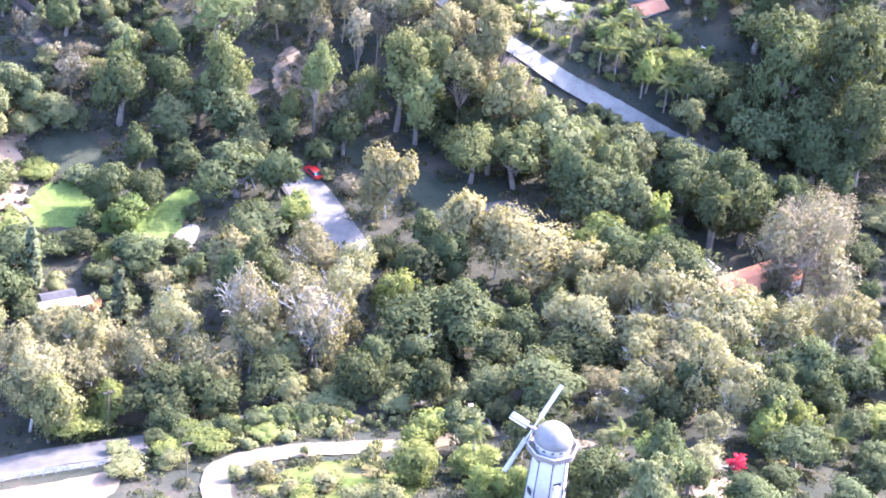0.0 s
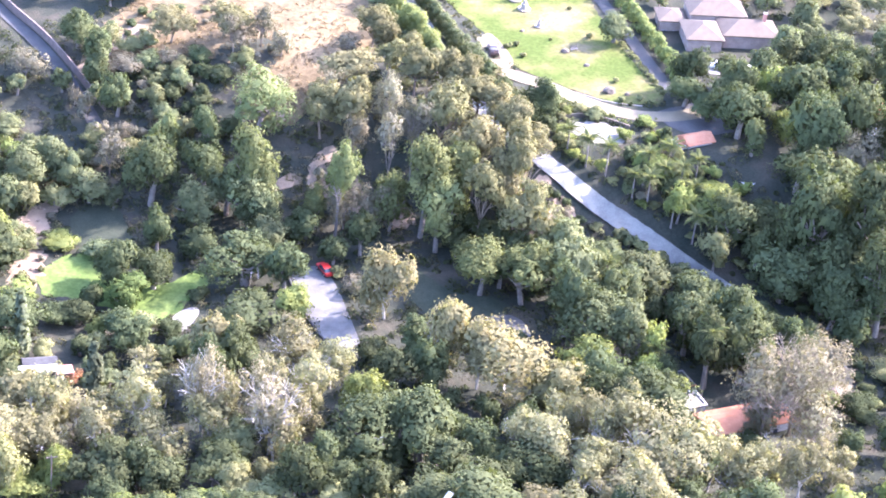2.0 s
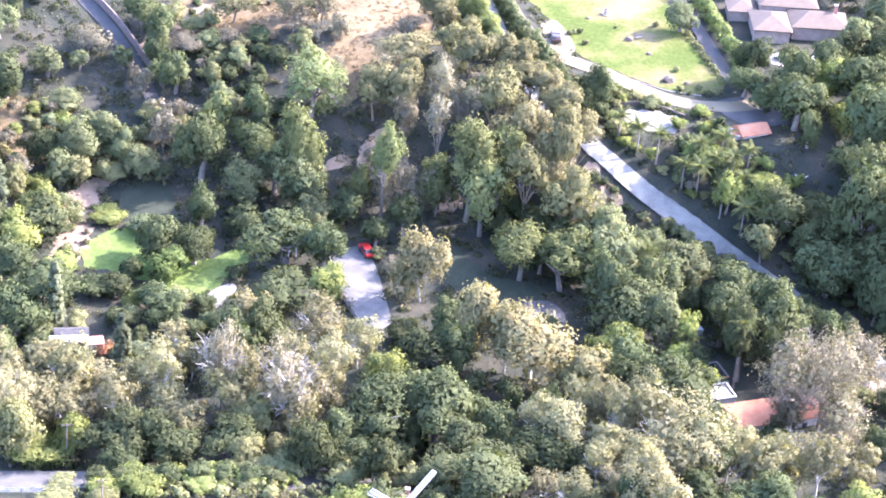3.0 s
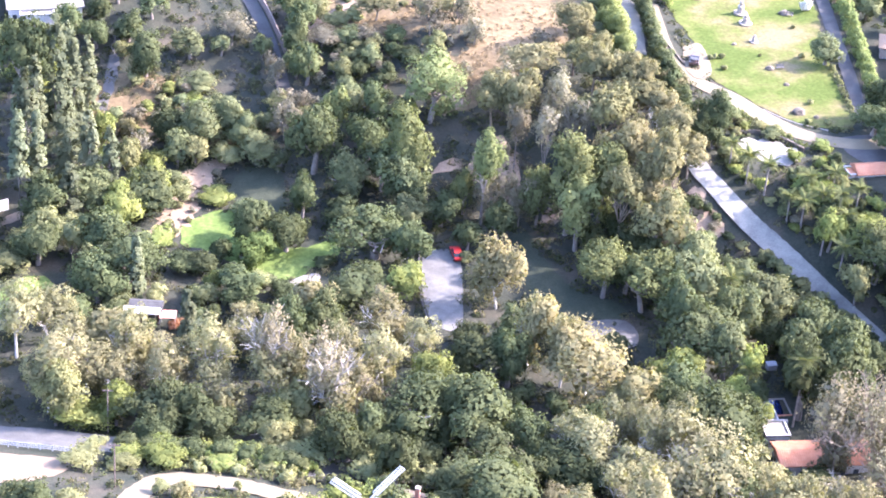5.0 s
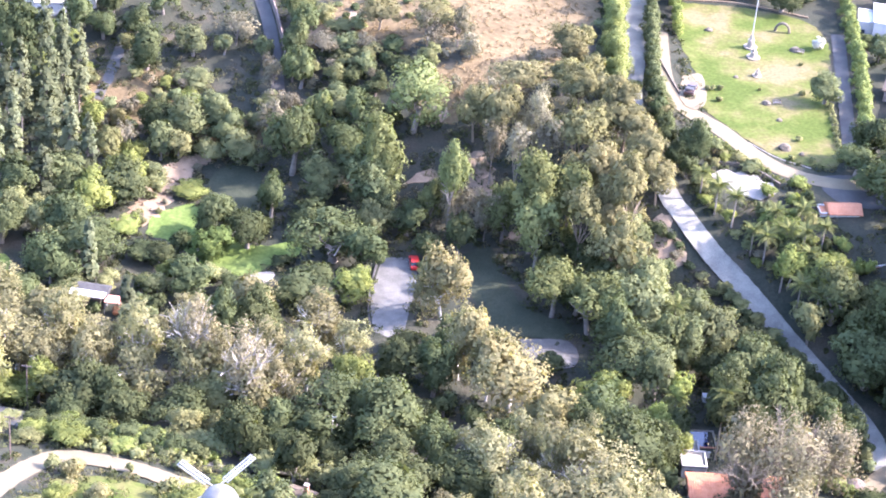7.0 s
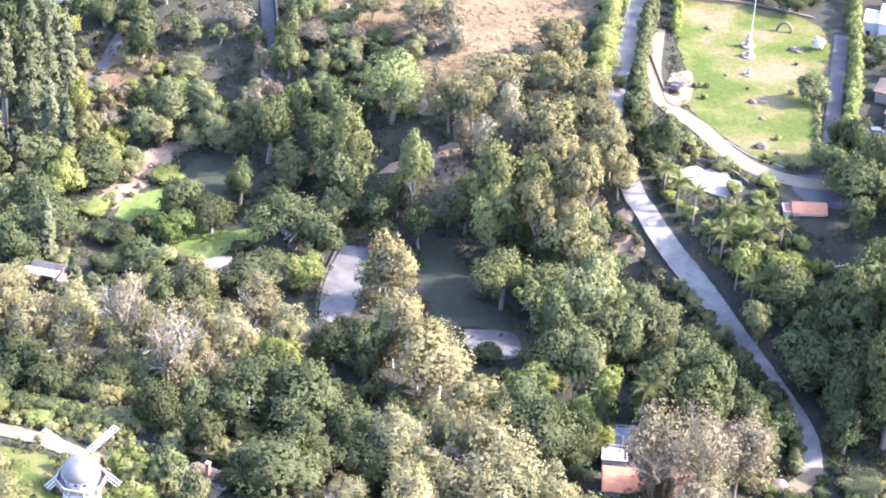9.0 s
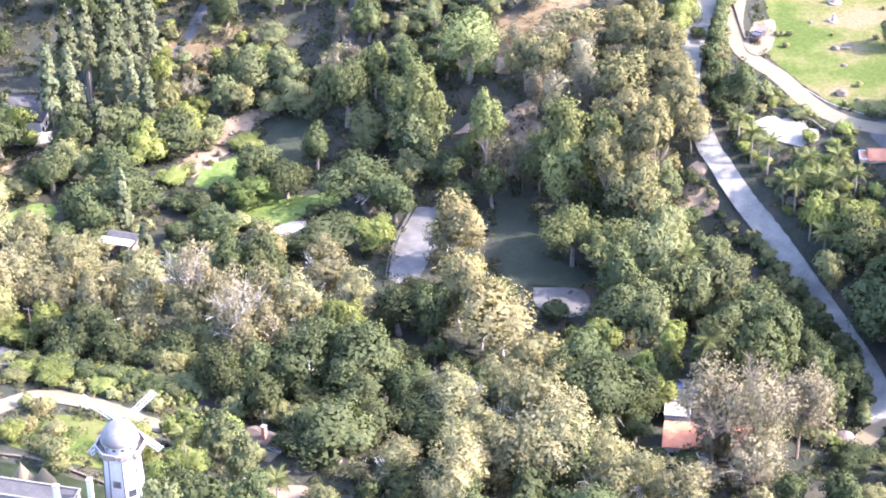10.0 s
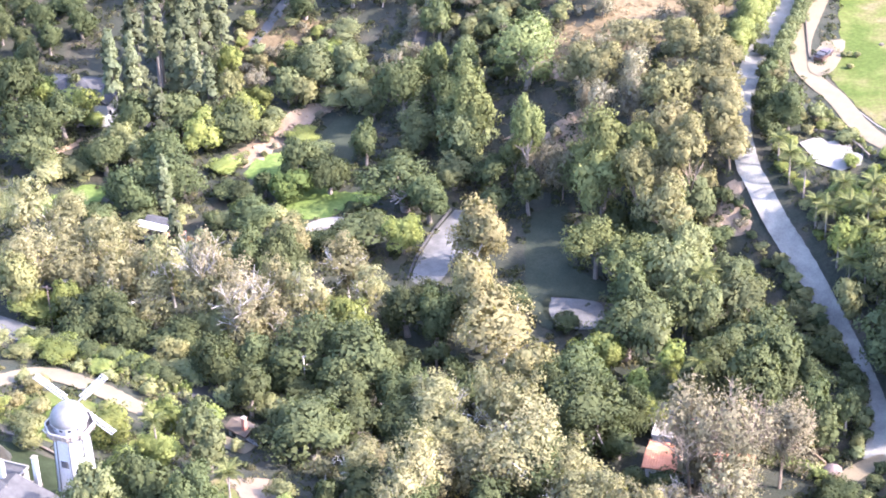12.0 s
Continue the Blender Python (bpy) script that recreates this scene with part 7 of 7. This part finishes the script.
def fountain(x, y, s, wide, label):
    """A tapering tiered fountain: a low basin and two narrowing tiers of rough stone."""
    t = empty("fountain", x, y, on_land(x, y, 0.08))
    w = s * wide
    lathe("basin", ((0.95 * w, 0), (1.0 * w, 0.3 * s), (0.86 * w, 0.36 * s), (0.8 * w, 0.24 * s), (0.3 * w, 0.24 * s)), GARDEN_STONE, t)
    lathe("column", ((0.62 * w, 0.2 * s), (0.5 * w, 0.7 * s), (0.42 * w, 1.15 * s), (0.3 * w, 1.35 * s)), GARDEN_STONE, t)
    lathe("bowl", ((0.28 * w, 1.25 * s), (0.52 * w, 1.45 * s), (0.46 * w, 1.56 * s), (0.26 * w, 1.6 * s), (0.3 * w, 1.95 * s), (0.2 * w, 2.3 * s), (0.08 * w, 2.6 * s)), GARDEN_STONE, t)
    return tagged(t, label, "fountain")


fountain(58.2, 98.4, 1.3, 1.15, "pale tiered stone fountain on the lawn")
fountain(58.7, 93.6, 0.95, 1.6, "pale conical stone fountain on the lawn")
fountain(59.3, 85.0, 0.7, 1.5, "small pale stone fountain on the lawn")
mast = empty("flagpole", 58.5, 101.3, on_land(58.5, 101.3))
part("pole", bm_tube(bmesh.new(), (0, 0, 0), (0, 0, 14.0), 0.13, 0.07, 10), WHITE, mast)
lathe("finial", ((0.05, 14.0), (0.16, 14.12), (0.05, 14.3)), CHROME, mast, 10)
lathe("footing", ((0.35, 0), (0.3, 0.25), (0.12, 0.3)), CONCRETE, mast, 12)
tagged(mast, "tall white flagpole standing on the lawn", "flagpole")
arch = empty("arch", 65.5, 107.6, on_land(65.5, 107.6), -10)
bm = bmesh.new()
rings = []
for k in range(17):
    a = k * math.pi / 16
    rings.append([bm.verts.new((math.cos(a) * (1.6 + 0.3 * math.cos(j * math.tau / 8)), 0.35 * math.sin(j * math.tau / 8), math.sin(a) * (2.2 + 0.3 * math.cos(j * math.tau / 8)))) for j in range(8)])
for p, q in zip(rings, rings[1:]):
    for j in range(8):
        bm.faces.new((p[j], p[(j + 1) % 8], q[(j + 1) % 8], q[j]))
part("hoop", bm, ROCK, arch)
tagged(arch, "tan stone arch on the lawn", "arch")


def bench(x, y, turn):
    t = empty("garden_bench", x, y, on_land(x, y, 0.06), turn)
    for k in range(4):
        box("slat", (-0.9, 0.9, -0.3 + k * 0.16, -0.17 + k * 0.16, 0.42, 0.46), TIMBER, t, 0.01)
    for k in range(3):
        box("back_slat", (-0.9, 0.9, 0.32, 0.36, 0.55 + k * 0.16, 0.67 + k * 0.16), TIMBER, t, 0.01)
    for sx in (-0.8, 0.8):
        for sy in (-0.25, 0.3):
            box("leg", (sx - 0.04, sx + 0.04, sy - 0.04, sy + 0.04, 0, 0.95 if sy > 0 else 0.42), TIMBER, t, 0.01)
    return tagged(t, "weathered timber garden bench on the lawn", "bench")


bench(63.1, 73.0, 15)
bench(69.0, 97.8, -20)


def wall_run(name, label, way, thick, tall, mat, up=0.0):
    """A garden wall that follows the land along a way."""
    pts = strip_points([(x, y, 0) for x, y in way], 1.2)
    bm = bmesh.new()
    rows = []
    for i, p in enumerate(pts):
        d = (pts[min(i + 1, len(pts) - 1)] - pts[max(i - 1, 0)]).normalized()
        n = Vector((-d.y, d.x, 0)) * thick / 2
        g = on_land(p.x, p.y)
        rows.append([bm.verts.new((q.x, q.y, z)) for q, z in ((p - n, g - 0.3), (p + n, g - 0.3), (p + n, g + tall), (p - n, g + tall))])
    for a, b in zip(rows, rows[1:]):
        for k in range(4):
            bm.faces.new((a[k], a[(k + 1) % 4], b[(k + 1) % 4], b[k]))
    bm.faces.new(rows[0][::-1])
    bm.faces.new(rows[-1])
    bmesh.ops.recalc_face_normals(bm, faces=bm.faces[:])
    return tagged(part(name, bm, mat), label, "wall")


wall_run("boundary_wall", "dark timber boundary wall beside the upper road", [(-56.9, 130.4), (-50.8, 111.1), (-46.4, 97.8), (-42.4, 84.4), (-39.1, 74.1)], 0.3, 1.9, BROWN)
tagged(patch("forecourt", [(88, 62), (93, 63), (99, 59.5), (99.5, 55.5), (94, 56), (88.5, 58)], CONCRETE, 0.12, 1.0, 0.1), "pale paved forecourt below the villa", "forecourt", kind="structure")
wall_run("courtyard_wall", "low dark wall edging the courtyard", [(-13.7, 19.4), (-14.0, 10), (-13.6, 1.4), (-12.2, -6.2)], 0.3, 0.5, SLATE)
wall_run("retaining_wall", "low stone kerb along the gravel path", [(37, 91.9), (42.1, 74.7), (42.7, 73.5)], 0.3, 0.5, ROCK)
wall_run("lawn_kerb", "low pale kerb where path meets lawn", [(56.9, 55.1), (62.2, 50.1), (69, 46.8)], 0.25, 0.12, CONCRETE)
wall_run("terrace_wall", "brown retaining wall above the terrace", [(49.8, 44.7), (54.2, 45), (58.7, 42.4), (62.5, 38.2)], 0.4, 0.9, ROCK)
wall_run("lawn_end_wall", "pale low wall closing the lawn", [(42.2, 119.3), (56.3, 120.3), (71.7, 115.9)], 0.4, 0.35, SAND)
wall_run("garden_wall", "cream garden wall beside the gate", [(66.1, -32.3), (69.6, -33.5), (73.2, -36.4)], 0.35, 1.3, SAND)
wall_run("house_wall", "white terrace wall beside the pool", [(44.4, -33.2), (50.1, -32.6)], 0.3, 1.2, STUCCO)
wall_run("upper_terrace_wall", "white terrace wall below the shaded house", [(-103.4, 30.4), (-99, 31), (-94.6, 33.2)], 0.4, 2.2, STUCCO)
wall_run("garden_edge", "pale stone edging below the garden lawn", [(-59.3, -86.8), (-45.9, -86.5), (-32.6, -88.6)], 0.4, 0.5, ROCK)

pool = empty("swimming_pool", 48.3, -27.6, on_land(48.3, -27.6, -0.05), 8)
box("water", (-2.9, 2.6, -2.2, 2.2, -0.3, 0.1), POOL, pool, 0.0)
for d in ((-3.3, 3.0, -2.6, -2.2), (-3.3, 3.0, 2.2, 2.6), (-3.3, -2.9, -2.2, 2.2), (2.6, 3.0, -2.2, 2.2)):
    box("coping", (*d, -0.3, 0.18), CLAY if d[3] < 0 else CONCRETE, pool, 0.03)
tagged(pool, "dark blue swimming pool in tree shade", "pool")
crate = empty("pool_cabinet", 49.8, -15.7, on_land(49.8, -15.7), 10)
box("body", (-0.9, 0.9, -0.7, 0.7, 0, 1.1), WHITE, crate, 0.04)
box("lid", (-0.97, 0.97, -0.77, 0.77, 1.1, 1.2), WHITE, crate, 0.02)
tagged(crate, "white pool equipment cabinet in the shade", "cabinet")


kiosk = empty("kiosk", 74.8, -38.2, on_land(74.8, -38.2, 0.1))
lathe("wall", ((0.95, 0), (0.95, 1.5), (0.8, 1.5)), SAND, kiosk, 10)
lathe("roof", ((1.5, 1.4), (1.48, 1.5), (0.8, 1.95), (0.05, 2.3)), BROWN, kiosk, 10, "brown conical roof")
tagged(kiosk, "small round kiosk with brown conical roof", "kiosk")


def fence(way, gap=1.9):
    t = empty("white_fence", *way[0], on_land(*way[0]))
    base = t.matrix_world.translation
    pts = strip_points([(x, y, 0) for x, y in way], gap)
    prev = None
    for p in pts:
        q = Vector((p.x, p.y, on_land(p.x, p.y))) - base
        part("post", bm_box(bmesh.new(), q.x - 0.06, q.x + 0.06, q.y - 0.06, q.y + 0.06, q.z - 0.1, q.z + 1.2), WHITE, t)
        if prev is not None:
            for h in (0.4, 0.75, 1.1):
                part("rail", bm_tube(bmesh.new(), prev + Vector((0, 0, h)), q + Vector((0, 0, h)), 0.055, 0.055, 6), WHITE, t)
        prev = q
    return tagged(t, "white post and rail fence along the road", "fence")


fence([(-103.7, -46.2), (-88.1, -47.3), (-80.3, -49.2), (-72, -51.3)])


def utility_pole(x, y, tall):
    t = empty("utility_pole", x, y, on_land(x, y))
    part("pole", bm_tube(bmesh.new(), (0, 0, 0), (0, 0, tall), 0.13, 0.09, 8), BROWN, t)
    part("crossarm", bm_box(bmesh.new(), -0.9, 0.9, -0.06, 0.06, tall - 0.5, tall - 0.36), BROWN, t)
    for k in (-0.8, 0.8):
        part("insulator", bm_tube(bmesh.new(), (k, 0, tall - 0.36), (k, 0, tall - 0.2), 0.05, 0.04, 6), GLASS, t)
    return tagged(t, "slender dark timber utility pole", "pole")


utility_pole(-64.6, -64, 8.9)
utility_pole(-68.1, -39.4, 9.6)
PLANTED.append(plant("shrub", -15.7, -69.6, on_land(-15.7, -69.6) + 1.1, 1.4, 1.1, 1))

# faded red awning beside the cottage
awn = empty("awning", -60.4, -5.6, on_land(-60.4, -5.6))
box("canvas", (-1.5, 1.5, -1.3, 1.3, 2.5, 2.6), BRICK, awn, 0.02, "faded red canvas")
for k in (-1.4, 1.4):
    for j in (-1.2, 1.2):
        part("post", bm_tube(bmesh.new(), (k, j, 0), (k, j, 2.5), 0.05, 0.05, 6), WHITE, awn)
tagged(awn, "faded red canvas awning beside the dark cottage", "awning")

# red bush on the terrace
RED = leaf_mesh("red_crown", blades(*(lambda p, d, r, l: (p * 1.8, d, 0.26, r))(*crown_points("shrub", 5, 1.8))), LEAF["red"])
rb = empty("red_bush", 14.5, -95.7, on_land(14.5, -95.7))
c = new("crown", RED)
c.parent, c.location.z = rb, 1.2
part("stem", bm_tube(bmesh.new(), (0, 0, -0.1), (0, 0, 0.8), 0.08, 0.05, 6), BARK, rb)
tagged(rb, "red flowering bush beside the terrace", "shrub")
EMBER = RED.copy()
EMBER.materials[0] = LEAF["ember"]
for x, y, k in ((-58.9, -6.6, 0.8), (-57.7, -5.2, 0.6)):
    rb = empty("orange_bush", x, y, on_land(x, y))
    c = new("crown", EMBER)
    c.parent, c.location.z, c.scale = rb, 1.0, (k, k, k)
    part("stem", bm_tube(bmesh.new(), (0, 0, -0.1), (0, 0, 0.8), 0.08, 0.05, 6), BARK, rb)
    tagged(rb, "orange-red leafed bush beside the cottage", "shrub")

BLOSSOM = RED.copy()
BLOSSOM.materials[0] = LEAF["white"]
rb = empty("white_bush", 73.3, 100.4, on_land(73.3, 100.4))
c = new("crown", BLOSSOM)
c.parent, c.location.z = rb, 1.5
part("stem", bm_tube(bmesh.new(), (0, 0, -0.1), (0, 0, 1.0), 0.08, 0.05, 6), BARK, rb)
tagged(rb, "white blossoming bush at the edge of the lawn", "shrub")

# a pale snag, made up for an unidentified white shape among the dark oaks
snag = empty("stand_in_snag", -14.6, -45.5, on_land(-14.6, -45.5))
h = 7.0 - on_land(-14.6, -45.5)
part("trunk", bm_tube(bmesh.new(), (0, 0, -0.2), (0, 0, h), 0.2, 0.12, 7), PALE_BARK, snag)
for dx, dy, dz in ((-1.3, -0.3, 0.5), (0.8, -0.4, 0.7), (0.2, -0.5, -1.2)):
    part("branch", bm_tube(bmesh.new(), (0, 0, h - 0.3), (dx, dy, h - 0.3 + dz), 0.13, 0.07, 6), PALE_BARK, snag)
tagged(snag, "pale forked snag standing in for an unidentified white shape", "dead tree")
